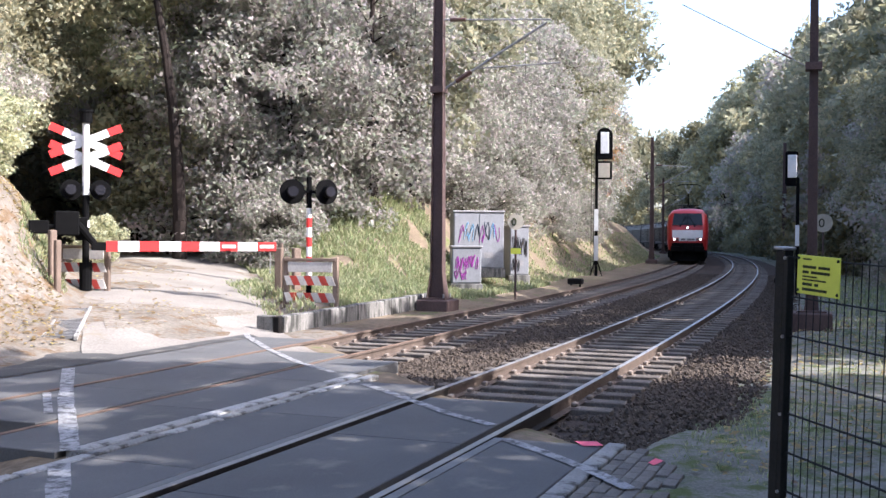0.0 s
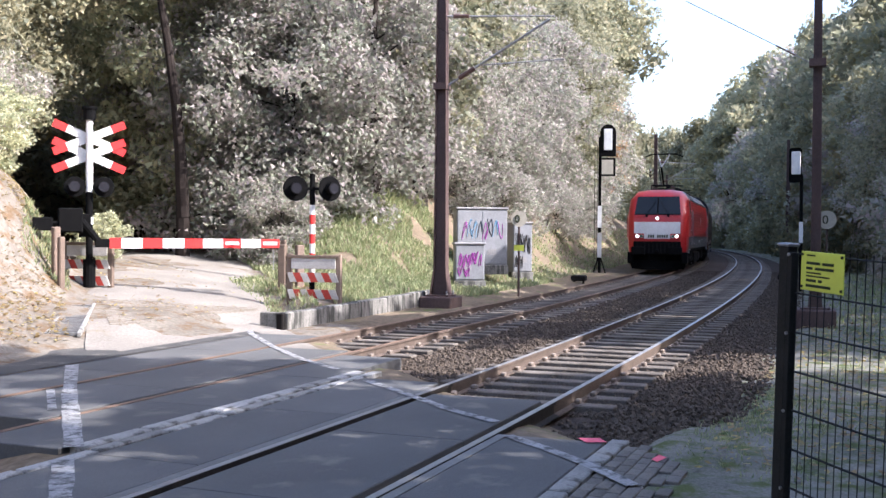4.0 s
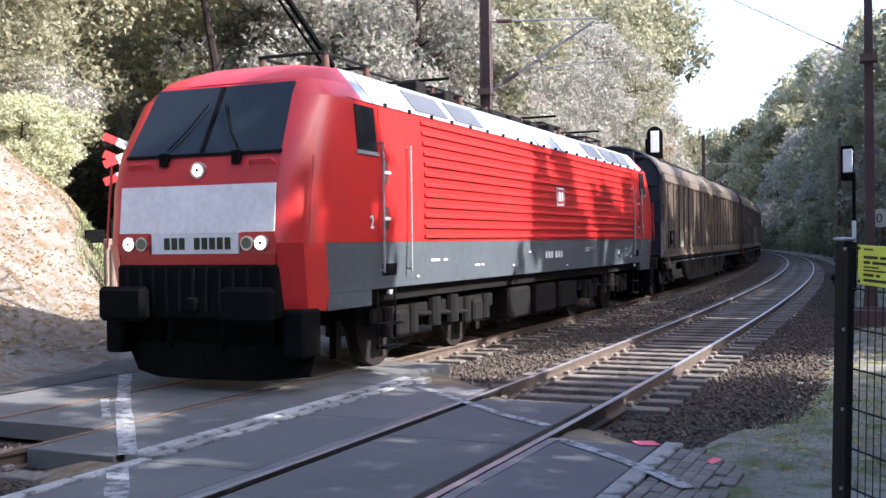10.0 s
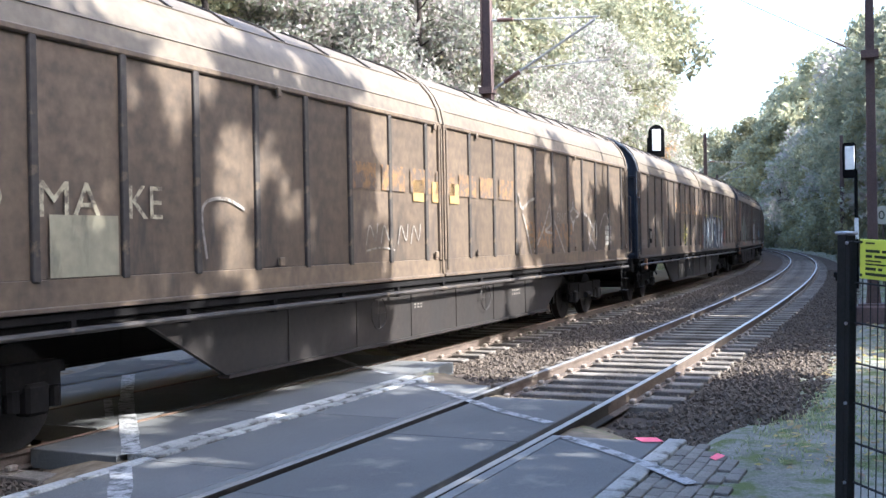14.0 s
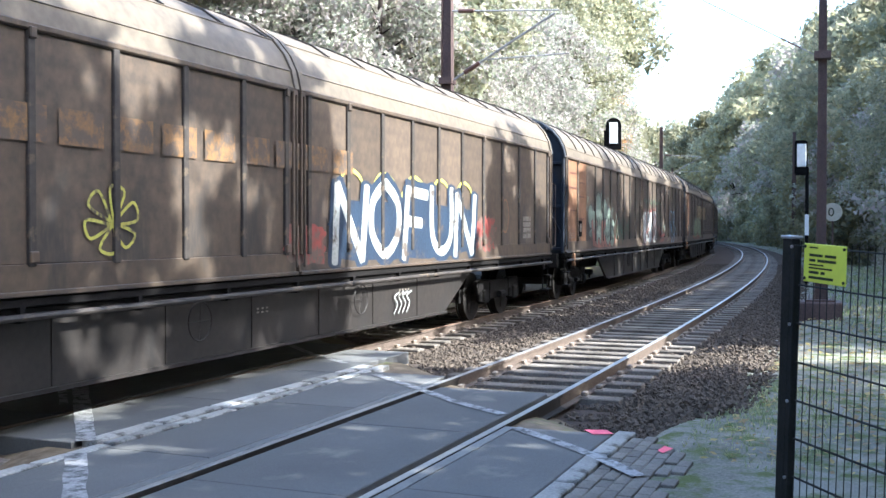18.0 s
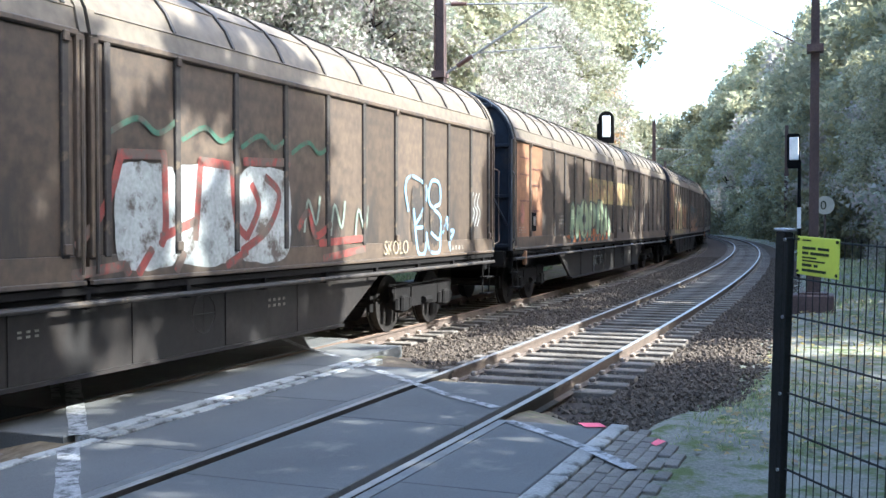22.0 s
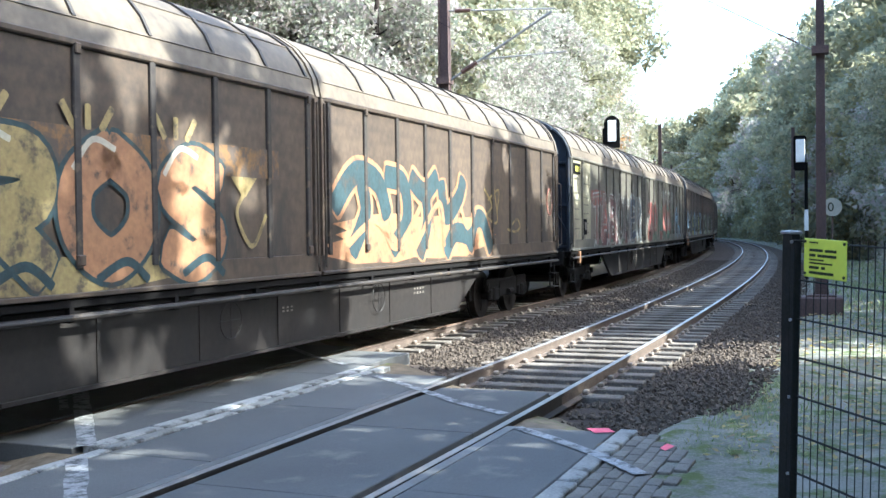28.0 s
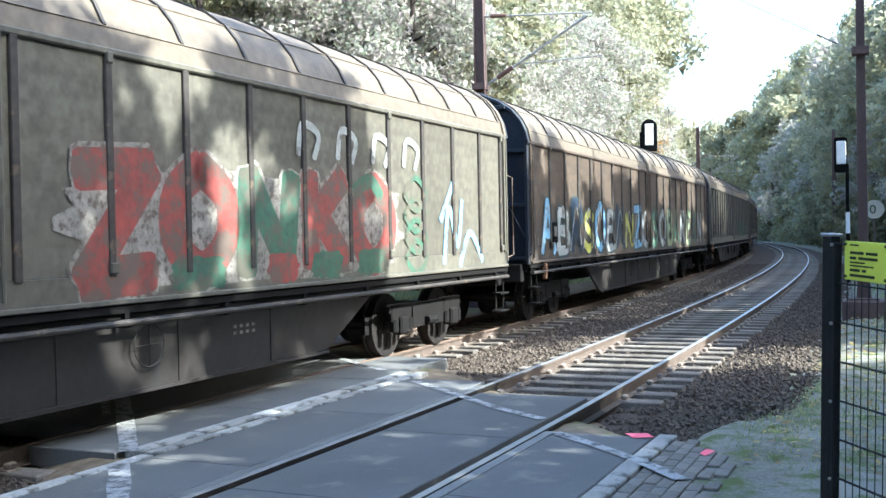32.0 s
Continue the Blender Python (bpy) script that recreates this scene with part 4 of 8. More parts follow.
# wagons in running order; the paint differs from wagon to wagon
WAGONS = [
    wagon("grimy dark brown sliding-wall goods wagon with faded lettering", M["wagon_tan"], None, 3, EDGES_EVEN),
    wagon("dark brown sliding-wall goods wagon with blue and white graffiti", M["wagon_brown"], None, 3),
    wagon("brown sliding-wall goods wagon with orange end panels and mint graffiti", M["wagon_brown"], M["wagon_rust"]),
    wagon("brown sliding-wall goods wagon with orange end panels and yellow graffiti", M["wagon_brown"], M["wagon_rust"]),
    wagon("brown sliding-wall goods wagon with golden bubble graffiti", M["wagon_brown"], M["wagon_rust"]),
    wagon("grey-beige sliding-wall goods wagon with red and green graffiti", M["wagon_grey"], M["wagon_cream"]),
    wagon("dark brown sliding-wall goods wagon with light blue graffiti", M["wagon_brown"]),
    wagon("grey-beige sliding-wall goods wagon with a green end", M["wagon_grey"]),
    wagon("grimy brown sliding-wall goods wagon far back in the train", M["wagon_brown"]),
    wagon("grimy brown sliding-wall goods wagon far back in the train", M["wagon_brown"]),
    wagon("grimy brown sliding-wall goods wagon far back in the train", M["wagon_brown"]),
]


# ---- graffiti and lettering on the wagons, sprayed on the face of the panels ----
FACE = -1.4095


def word(parent, text, x0, x1, z0, z1, mat, bold=0.0, lift=0.0, label="", slant=0.0):
    """A word of the built-in font, stretched to its place on the wagon's near side."""
    cu = bpy.data.curves.new("word", "FONT")
    cu.body, cu.offset, cu.resolution_u, cu.shear = text, bold, 4, slant
    tmp = bpy.data.objects.new("word", cu)
    me = bpy.data.meshes.new_from_object(tmp)
    bpy.data.objects.remove(tmp)
    co = np.empty(len(me.vertices) * 3)
    me.vertices.foreach_get("co", co)
    co = co.reshape(-1, 3)
    lo, hi = co.min(0), co.max(0)
    u = (co[:, 0] - lo[0]) / max(hi[0] - lo[0], 1e-6)
    v = (co[:, 1] - lo[1]) / max(hi[1] - lo[1], 1e-6)
    px, pz = x0 + u * (x1 - x0), z0 + v * (z1 - z0)
    if z1 - z0 > 0.5:
        px, pz = px + 0.10 * np.sin(pz * 4.5 + px * 1.7), pz + 0.10 * np.sin(px * 3.1 + 1) + 0.05 * np.sin(px * 7.3) + 0.03 * np.sin(pz * 9 + px * 4)
    out = np.stack([px, np.full(len(u), FACE - lift), pz], 1)
    root = list(range(len(out)))

    def find(i):
        while root[i] != i:
            root[i] = root[root[i]]
            i = root[i]
        return i

    polys = [tuple(f.vertices) for f in me.polygons]
    for f in polys:
        for v in f[1:]:
            root[find(v)] = find(f[0])
    letters = {}
    for f in polys:
        letters.setdefault(find(f[0]), []).append(f)
    bpy.data.meshes.remove(me)
    for faces in letters.values():
        ids = sorted({v for f in faces for v in f})
        index = {v: i for i, v in enumerate(ids)}
        m2 = bpy.data.meshes.new("letter")
        m2.from_pydata([tuple(out[v]) for v in ids], [], [tuple(index[v] for v in f) for f in faces])
        m2.materials.append(mat)
        ob = new("letter", m2)
        ob.parent = parent
        if label:
            ob["label"] = label


def blob(parent, x0, x1, z0, z1, mat, seed, lift=0.0, rag=0.25, name="paint_patch"):
    """A patch of paint with an uneven edge."""
    rng = random.Random(seed)
    n = 36
    bm = bmesh.new()
    vs = []
    for i in range(n):
        a = 2 * math.pi * i / n
        c, s = math.cos(a), math.sin(a)
        k = max(abs(c), abs(s)) ** -0.7 * (1 - rag * rng.random())
        vs.append(bm.verts.new(((x0 + x1) / 2 + (x1 - x0) / 2 * c * k, FACE - lift, (z0 + z1) / 2 + (z1 - z0) / 2 * s * k)))
    f = bm.faces.new(vs)
    if f.normal.y > 0:
        f.normal_flip()
    return part(name, bm, mat, parent)


def bars(parent, x0, x1, z0, z1, mat, n, rows=1, fill=0.65):
    """Lettering too faded to read: plain bars."""
    for r in range(rows):
        for i in range(n):
            w = (x1 - x0) / n
            h = (z1 - z0) / rows
            bm = bmesh.new()
            a, b, c, d = x0 + w * i, x0 + w * (i + fill), z0 + h * r, z0 + h * (r + fill)
            face = FACE - 0.0045 if z0 > 1.47 else -1.414 if z0 > 1.2 else -1.2535
            bm.faces.new([bm.verts.new((x, face, z)) for x, z in ((a, c), (b, c), (b, d), (a, d))])
            part("lettering_bar", bm, mat, parent)


def plate_holder(parent, x, z):
    part("label_holder", B(((x - 0.17, FACE - 0.03, z - 0.2), (x + 0.17, FACE + 0.017, z + 0.2)), bevel=0.01), M["black"], parent, "dark label holder")
    part("label_card", B(((x - 0.085, FACE - 0.034, z - 0.08), (x + 0.085, FACE - 0.028, z + 0.12))), M["tag_chalk"], parent)


# hand-drawn letters: strokes in a unit box
GLYPH = {
    "A": (((0, 0), (0.42, 1)), ((0.42, 1), (1, 0)), ((0.2, 0.36), (0.8, 0.36))),
    "B": (((0.1, 0), (0.12, 1)), ((0.12, 1), (0.85, 0.9), (0.75, 0.58), (0.15, 0.52)), ((0.15, 0.52), (0.95, 0.4), (0.85, 0.05), (0.1, 0))),
    "E": (((0.95, 0.95), (0.2, 1), (0.1, 0.5), (0.15, 0), (1, 0.05)), ((0.12, 0.52), (0.8, 0.55))),
    "F": (((0.05, 0), (0.2, 1)), ((0.15, 1), (1, 0.95)), ((0.15, 0.55), (0.75, 0.52))),
    "K": (((0.1, 0), (0.1, 1)), ((0.95, 1), (0.15, 0.48)), ((0.3, 0.55), (1, 0))),
    "L": (((0.15, 1), (0.05, 0)), ((0.05, 0), (1, 0.08))),
    "N": (((0, 0), (0.08, 1)), ((0.08, 1), (0.85, 0.02)), ((0.85, 0.02), (1, 1))),
    "O": (((0.5, 1), (0.06, 0.72), (0.05, 0.28), (0.5, 0), (0.95, 0.28), (0.95, 0.72), (0.5, 1)),),
    "P": (((0.1, 0), (0.15, 1)), ((0.15, 1), (0.8, 0.95), (0.85, 0.6), (0.2, 0.45))),
    "R": (((0.1, 0), (0.15, 1)), ((0.15, 1), (0.8, 0.95), (0.85, 0.6), (0.2, 0.45)), ((0.35, 0.48), (0.95, 0))),
    "S": (((0.95, 0.85), (0.5, 1), (0.1, 0.75), (0.5, 0.5), (0.9, 0.25), (0.5, 0), (0.05, 0.15)),),
    "T": (((0, 0.95), (1, 1)), ((0.52, 1), (0.42, 0))),
    "U": (((0.05, 1), (0.08, 0.25), (0.5, 0), (0.92, 0.25), (0.95, 1)),),
    "V": (((0, 1), (0.48, 0)), ((0.48, 0), (1, 1))),
    "Z": (((0, 0.95), (1, 1)), ((1, 1), (0.05, 0)), ((0.05, 0), (1, 0.05))),
    "2": (((0.05, 0.75), (0.45, 1), (0.9, 0.72), (0.1, 0.05)), ((0.1, 0.05), (0.98, 0.05))),
    "8": (((0.5, 0.52), (0.12, 0.76), (0.5, 1), (0.88, 0.76), (0.5, 0.52), (0.05, 0.24), (0.5, 0), (0.95, 0.24), (0.5, 0.52)),),
}


def flow(pts, n=6):
    """A smooth line through the points."""
    p = [Vector(q) for q in pts]
    if len(p) < 3:
        return p
    out = []
    for i in range(len(p) - 1):
        a, b, c, d = p[max(i - 1, 0)], p[i], p[i + 1], p[min(i + 2, len(p) - 1)]
        for k in range(n):
            f = k / n
            out.append(0.5 * (2 * b + (c - a) * f + (2 * a - 5 * b + 4 * c - d) * f * f + (3 * b - a - 3 * c + d) * f ** 3))
    return out + [p[-1]]


def ribbon(bm, pts, w, lift):
    """One stroke with round ends on the wagon's side; pts hold x and z."""
    line = flow(pts)
    d0, d1 = (line[0] - line[1]).normalized(), (line[-1] - line[-2]).normalized()
    caps = []
    for p, d in ((line[0], d0), (line[-1], d1)):
        nrm = Vector((-d.y, d.x))
        caps.append([p + d * (w * c) + nrm * (w * e) for c, e in ((0.0, 1.0), (0.32, 0.85), (0.5, 0.0), (0.32, -0.85), (0.0, -1.0))])
    left, right = [], []
    for i, p in enumerate(line):
        d = (line[min(i + 1, len(line) - 1)] - line[max(i - 1, 0)]).normalized()
        nrm = Vector((-d.y, d.x)) * w
        left.append(bm.verts.new((p.x + nrm.x, FACE - lift, p.y + nrm.y)))
        right.append(bm.verts.new((p.x - nrm.x, FACE - lift, p.y - nrm.y)))
    for i in range(len(line) - 1):
        bm.faces.new((left[i], right[i], right[i + 1], left[i + 1]))
    for cap in caps:
        bm.faces.new([bm.verts.new((q.x, FACE - lift, q.y)) for q in cap])
    return bm


def brush(parent, pts, w, mat, lift=0.003, name="spray_line"):
    return part(name, ribbon(bmesh.new(), pts, w, lift), mat, parent)


def fat(parent, text, x0, x1, z0, z1, fill, edge, w=0.12, rim=0.05, lift=0.001, label="", rise=0.0):
    """Puffy letters: broad strokes with a rim; fill may be one paint or one for each letter."""
    n = len(text)
    step = (x1 - x0) / n
    for i, ch in enumerate(text):
        a, b = x0 + step * i + w, x0 + step * (i + 1) - w * 0.6
        up = rise * (1 if i % 2 else -1)
        for m, r, h, what in ((edge, w + rim, 0.0, "letter_rim"), (fill[i] if isinstance(fill, (list, tuple)) else fill, w, 0.0025, "letter")):
            bm = bmesh.new()
            for k, stroke in enumerate(GLYPH[ch]):
                ribbon(bm, [(a + (b - a) * u, z0 + w + up + (z1 - z0 - 2 * w) * v) for u, v in stroke], r, lift + h + 0.0004 * k)
            part(what, bm, m, parent, label if what == "letter" else "")


def oval(parent, x, z, rx, rz, fill, edge, lift=0.0, rim=0.035):
    for m, r, h in ((edge, rim, 0.0), (fill, 0.0, 0.002)):
        bm = bmesh.new()
        bm.faces.new([bm.verts.new((x + (rx + r) * math.cos(a), FACE - lift - h, z + (rz + r) * math.sin(a) * (1.08 - 0.08 * math.cos(2 * a)))) for a in np.linspace(0, 2 * math.pi, 29)[:-1]])
        part("paint_patch", bm, m, parent)


def graffiti():
    a, b, c, d, e, f, g, h = WAGONS[:8]
    for w in WAGONS:
        plate_holder(w, -9.5 if w is not f else -9.48, 1.78)
        bars(w, -10.6, -10.0, 1.55, 1.7, M["tag_chalk"], 4, 3, 0.5)
        bars(w, -0.7, -0.4, 0.77, 0.86, M["tag_chalk"], 3, 2, 0.5)
        bars(w, 3.3, 3.75, 0.74, 0.88, M["tag_chalk"], 4, 2, 0.5)
    for w in (c, d, e):
        for k, z in enumerate((3.1, 2.75, 2.2)):
            bars(w, -10.55, -9.85, z, z + 0.05, M["tag_recess_maroon"], 5 + k, 1, 0.7)
            bars(w, -9.55, -8.95, z - 0.2, z - 0.15, M["tag_recess_maroon"], 5, 1, 0.7)
    for w in (a, b):
        bars(w, 9.0, 9.65, 1.58, 2.05, M["tag_chalk"], 1, 4, 0.8)
    # first: tan, stray letters and a faded band
    for t, x0, x1 in (("H", -9.95, -9.78), ("AND", -9.45, -8.22), ("MA", -7.85, -7.15), ("KE", -6.8, -6.35)):
        word(a, t, x0, x1, 1.98, 2.28, M["tag_lettering"], 0.0, 0.0, "faded cream letters")
    bars(a, -7.75, -6.95, 1.48, 2.0, M["wagon_cream"], 1, 1, 1.0)
    for z in (1.62, 1.70, 1.9):
        brush(a, ((-7.7, z), (-7.0, z + 0.005)), 0.02, M["tag_chalk"], 0.004)
    oval(a, -10.2, 2.05, 0.13, 0.2, M["tag_chalk"], M["wagon_tan"])
    bars(a, -2.8, 3.2, 2.42, 2.85, M["tag_faded"], 7, 1, 0.8)
    bars(a, -1.0, 0.9, 2.3, 2.85, M["tag_gold"], 3, 1, 0.55)
    brush(a, ((-5.7, 1.6), (-5.75, 2.1), (-5.4, 2.2), (-5.05, 2.1)), 0.018, M["tag_chalk"])
    for x in (-2.4, -2.0, -1.5, -1.1):
        brush(a, ((x, 1.7), (x + 0.1, 1.95), (x + 0.25, 1.75), (x + 0.32, 1.98)), 0.012, M["tag_chalk"])
    brush(a, ((-2.4, 1.62), (-2.0, 1.66), (-1.6, 1.62)), 0.012, M["tag_chalk"])
    # sweeping chalk figures at its rear
    for pts in (((3.3, 2.55), (3.45, 2.3), (3.9, 2.45), (4.2, 2.5)), ((3.5, 2.2), (3.7, 1.9), (3.95, 1.45)), ((4.1, 1.5), (4.6, 1.9), (5.05, 2.42)), ((5.05, 2.42), (5.1, 2.05), (4.75, 1.9), (5.15, 1.85)), ((5.3, 2.1), (5.6, 1.8), (5.95, 1.45)),
                ((6.2, 2.25), (6.5, 2.35), (6.55, 2.55), (6.62, 2.35), (6.95, 2.25), (6.6, 2.1), (6.55, 1.9), (6.45, 2.15), (6.2, 2.25)), ((7.2, 2.3), (7.6, 2.2), (8.1, 1.9)), ((7.6, 1.5), (8.0, 1.9), (8.3, 2.2)), ((8.5, 1.9), (9.0, 2.3), (9.5, 1.95)), ((7.6, 1.9), (8.2, 1.5))):
        brush(a, pts, 0.028, M["tag_chalk"])
    word(a, "FAST", 5.5, 6.05, 2.08, 2.26, M["tag_chalk"], 0.0, 0.004)
    blob(a, 3.4, 7.0, 1.5, 2.1, M["tag_faded"], 302, 0.0, 0.4)
    # second: words in blue with white letters
    blob(b, 0.7, 6.6, 1.28, 2.2, M["tag_blue"], 21, 0.0, 0.14)
    blob(b, 6.1, 7.4, 1.28, 2.05, M["tag_red"], 22, 0.0, 0.3)
    blob(b, -0.4, 0.8, 1.28, 1.85, M["tag_red"], 23, 0.0, 0.3)
    fat(b, "NOFUN", 0.85, 6.25, 1.28, 2.48, M["tag_white"], M["tag_blue"], 0.085, 0.10, 0.002, "white spray letters on navy blue", 0.04)
    for k in range(5):
        x = 0.9 + 1.07 * k
        brush(b, ((x, 2.25), (x + 0.35, 2.55), (x + 0.75, 2.5), (x + 1.0, 2.2)), 0.03, M["tag_lime"], 0.0012)
    bars(b, -5.5, 1.6, 2.5, 2.9, M["tag_faded"], 10, 1, 0.8)
    for k in range(6):
        q = 1.05 * k
        brush(b, ((-3.4, 1.8), (-3.4 + 0.35 * math.cos(q), 1.85 + 0.3 * math.sin(q)), (-3.4 + 0.35 * math.cos(q + 0.6), 1.85 + 0.3 * math.sin(q + 0.6)), (-3.38, 1.82)), 0.016, M["tag_lime"])
    oval(b, 7.9, 2.02, 0.2, 0.26, M["wagon_tan"], M["wagon_rust"], 0.0, 0.03)
    for x in (3.05, 3.2, 3.35, 3.5):
        brush(b, ((x, 0.48), (x + 0.12, 0.62), (x + 0.02, 0.74), (x + 0.2, 0.8)), 0.016, M["tag_white"], -0.12)
    # third: mint faces and letters over a red base, then red outlines on white, then bubble shapes
    blob(c, -8.0, -4.4, 1.25, 1.62, M["tag_salmon"], 31, 0.0, 0.2)
    blob(c, -8.6, -4.7, 1.5, 2.3, M["tag_dull"], 32, 0.0006, 0.35)
    for x, z, rx, rz in ((-7.2, 2.36, 0.38, 0.33), (-6.3, 2.32, 0.30, 0.24), (-8.2, 2.1, 0.3, 0.26), (-5.7, 2.2, 0.2, 0.15)):
        oval(c, x, z, rx, rz, M["tag_dull"], M["tag_black"], 0.002)
    fat(c, "VAKUS", -8.1, -4.9, 1.3, 2.08, [M["tag_salmon"], M["tag_dull"], M["tag_salmon"], M["tag_dull"], M["tag_dull"]], M["tag_black"], 0.09, 0.035, 0.005, "mint and salmon letters edged in black", 0.03)
    for x, z in ((-6.85, 2.65), (-6.55, 2.6), (-8.6, 2.5), (-5.9, 2.55), (-5.2, 2.3), (-4.65, 2.1)):
        brush(c, ((x - 0.12, z - 0.25), (x - 0.02, z - 0.05), (x + 0.02, z + 0.1)), 0.03, M["tag_dull"], 0.006)
        brush(c, ((x - 0.02, z - 0.05), (x + 0.12, z + 0.08)), 0.025, M["tag_dull"], 0.0064)
    for k in range(4):
        brush(c, ((-4.6 + 0.55 * k, 1.35), (-4.4 + 0.55 * k, 1.9), (-4.2 + 0.55 * k, 1.6), (-4.1 + 0.55 * k, 2.1)), 0.035, M["tag_green"])
    for x0, x1, z1 in ((0.35, 1.35, 2.38), (1.25, 2.5, 2.42), (2.4, 3.6, 2.44)):
        blob(c, x0, x1, 1.28, z1, M["tag_white"], 47 + int(x0 * 3), 0.0, 0.05)
    for pts in (((-0.15, 1.55), (0.25, 1.95), (0.45, 2.42)), ((0.42, 2.42), (1.12, 2.45)), ((1.1, 2.45), (1.12, 1.75), (1.05, 1.55)), ((1.05, 1.62), (1.6, 1.78)), ((1.62, 1.6), (1.72, 2.42)), ((1.7, 2.42), (2.3, 2.4)), ((2.3, 2.4), (2.38, 1.8), (2.6, 1.6)), ((2.6, 1.6), (2.85, 1.95), (2.7, 2.2)),
                ((2.55, 2.46), (3.55, 2.5)), ((3.0, 2.3), (3.3, 2.1), (3.05, 1.7), (2.5, 1.45)), ((3.75, 1.7), (4.0, 1.9), (4.2, 1.6), (4.6, 1.75)), ((4.3, 1.5), (5.6, 1.55)), ((-0.2, 1.3), (0.5, 1.36)), ((0.5, 1.36), (0.55, 1.28)), ((1.3, 1.28), (1.42, 1.45)), ((2.2, 1.3), (2.6, 1.44)), ((4.4, 1.3), (5.6, 1.4)), ((0.9, 1.5), (0.7, 1.28))):
        brush(c, pts, 0.05, M["tag_red"], 0.003 + 0.0003 * (len(pts) % 3))
    for x in (0.7, 1.8, 2.9, 4.0):
        brush(c, ((x - 0.4, 2.62), (x, 2.78), (x + 0.3, 2.66), (x + 0.6, 2.8)), 0.03, M["tag_green"])
    for x, z in ((3.9, 2.05), (4.6, 2.0), (5.3, 1.95)):
        brush(c, ((x, z - 0.4), (x + 0.1, z), (x + 0.3, z - 0.3), (x + 0.4, z + 0.05)), 0.025, M["tag_dull"])
    for k, pts in enumerate((((7.1, 1.95), (6.98, 2.3), (7.15, 2.48), (7.5, 2.45), (7.78, 2.35), (7.8, 2.15), (7.6, 1.9), (7.35, 1.7), (7.75, 1.7)), ((7.3, 1.98), (7.35, 1.75), (7.4, 1.5), (7.5, 1.28), (7.75, 1.3), (7.8, 1.6)), ((7.9, 2.3), (8.05, 2.45), (8.35, 2.4), (8.38, 2.1), (8.1, 2.0), (8.4, 1.85), (8.35, 1.5), (8.0, 1.6)), ((7.9, 2.3), (7.92, 2.1), (8.1, 2.0)), ((7.8, 1.6), (7.9, 1.35), (8.1, 1.27), (8.35, 1.3), (8.4, 1.6)), ((8.5, 1.6), (8.7, 1.85), (8.72, 1.65), (9.0, 1.62), (8.8, 1.45), (8.85, 1.3)))):
        brush(c, pts, 0.03, M["tag_sky"], 0.003 + 0.0003 * k)
    blob(c, 7.2, 7.7, 1.35, 2.4, M["wagon_rib"], 44, 0.0, 0.15)
    blob(c, 7.95, 8.35, 1.35, 2.38, M["wagon_rib"], 45, 0.0, 0.15)
    word(c, "SKOLO", 6.2, 7.05, 1.29, 1.5, M["tag_lettering"], 0.0, 0.022)
    for x in (9.85, 10.0, 10.15):
        brush(c, ((x, 1.7), (x + 0.15, 1.95), (x, 2.1), (x + 0.12, 2.3)), 0.016, M["tag_white"])
    bars(c, 8.9, 9.5, 1.3, 1.42, M["tag_chalk"], 4, 1, 0.6)
    # fourth: pale green letters over orange
    blob(d, -6.4, -0.35, 1.25, 1.62, M["tag_orange"], 51, 0.0, 0.15)
    bars(d, -3.7, 3.1, 2.3, 2.98, M["tag_bubble"], 1, 1, 1.0)
    for k in range(11):
        x = -3.55 + 0.6 * k
        brush(d, ((x, 2.42), (x + 0.05, 2.82)), 0.045, M["wagon_rust"], 0.0065)
        brush(d, ((x + 0.05, 2.82), (x + 0.38, 2.6 + 0.1 * (k % 2)), (x + 0.36, 2.42)), 0.045, M["wagon_rust"], 0.007)
    fat(d, "NOPRA", -6.0, -0.75, 1.32, 2.34, M["tag_pale"], M["tag_teal"], 0.17, 0.045, 0.008, "pale yellow-green letters edged in dark teal", 0.03)
    for k in range(9):
        x = -5.8 + 0.6 * k
        brush(d, ((x - 0.15, 1.42), (x, 1.28), (x + 0.2, 1.4)), 0.05, M["tag_teal"], 0.0075)
    for x in (-2.5, -2.25, -2.0, -1.75, -1.5):
        brush(d, ((x, 0.58), (x + 0.05, 0.82), (x + 0.2, 0.78), (x + 0.18, 0.6)), 0.018, M["tag_white"], -0.12)
    bars(d, -7.1, -6.6, 1.72, 1.98, M["tag_chalk"], 3, 3, 0.55)
    oval(d, -10.35, 1.95, 0.16, 0.19, M["tag_salmon"], M["wagon_rust"])
    blob(d, 9.9, 10.65, 1.6, 2.5, M["wagon_grey"], 55, 0.0, 0.1)
    # fifth: golden bubble letters, then dark teal on orange
    bars(e, -8.4, -1.0, 2.38, 2.72, M["tag_faded"], 1, 1, 1.0)
    blob(e, -8.7, -2.2, 1.24, 1.6, M["tag_bubble"], 310, 0.0, 0.25)
    fat(e, "LFROS", -8.5, -2.1, 1.28, 2.7, [M["tag_bubble"], M["tag_peach"], M["tag_bubble"], M["tag_peach"], M["tag_peach"]], M["tag_teal"], 0.21, 0.05, 0.005, "golden bubble letters edged in dark teal", 0.03)
    for k in range(5):
        x = -8.1 + 1.28 * k
        brush(e, ((x - 0.2, 2.35), (x + 0.05, 2.62), (x + 0.35, 2.55)), 0.03, M["cream"], 0.0095)
        brush(e, ((x + 0.1, 1.35), (x + 0.5, 1.5), (x + 0.8, 1.32)), 0.045, M["tag_teal"], 0.009)
        for q in (-0.18, 0.0, 0.18):
            brush(e, ((x + q, 2.72), (x + q * 1.8, 2.92)), 0.04, M["tag_bubble"], 0.006)
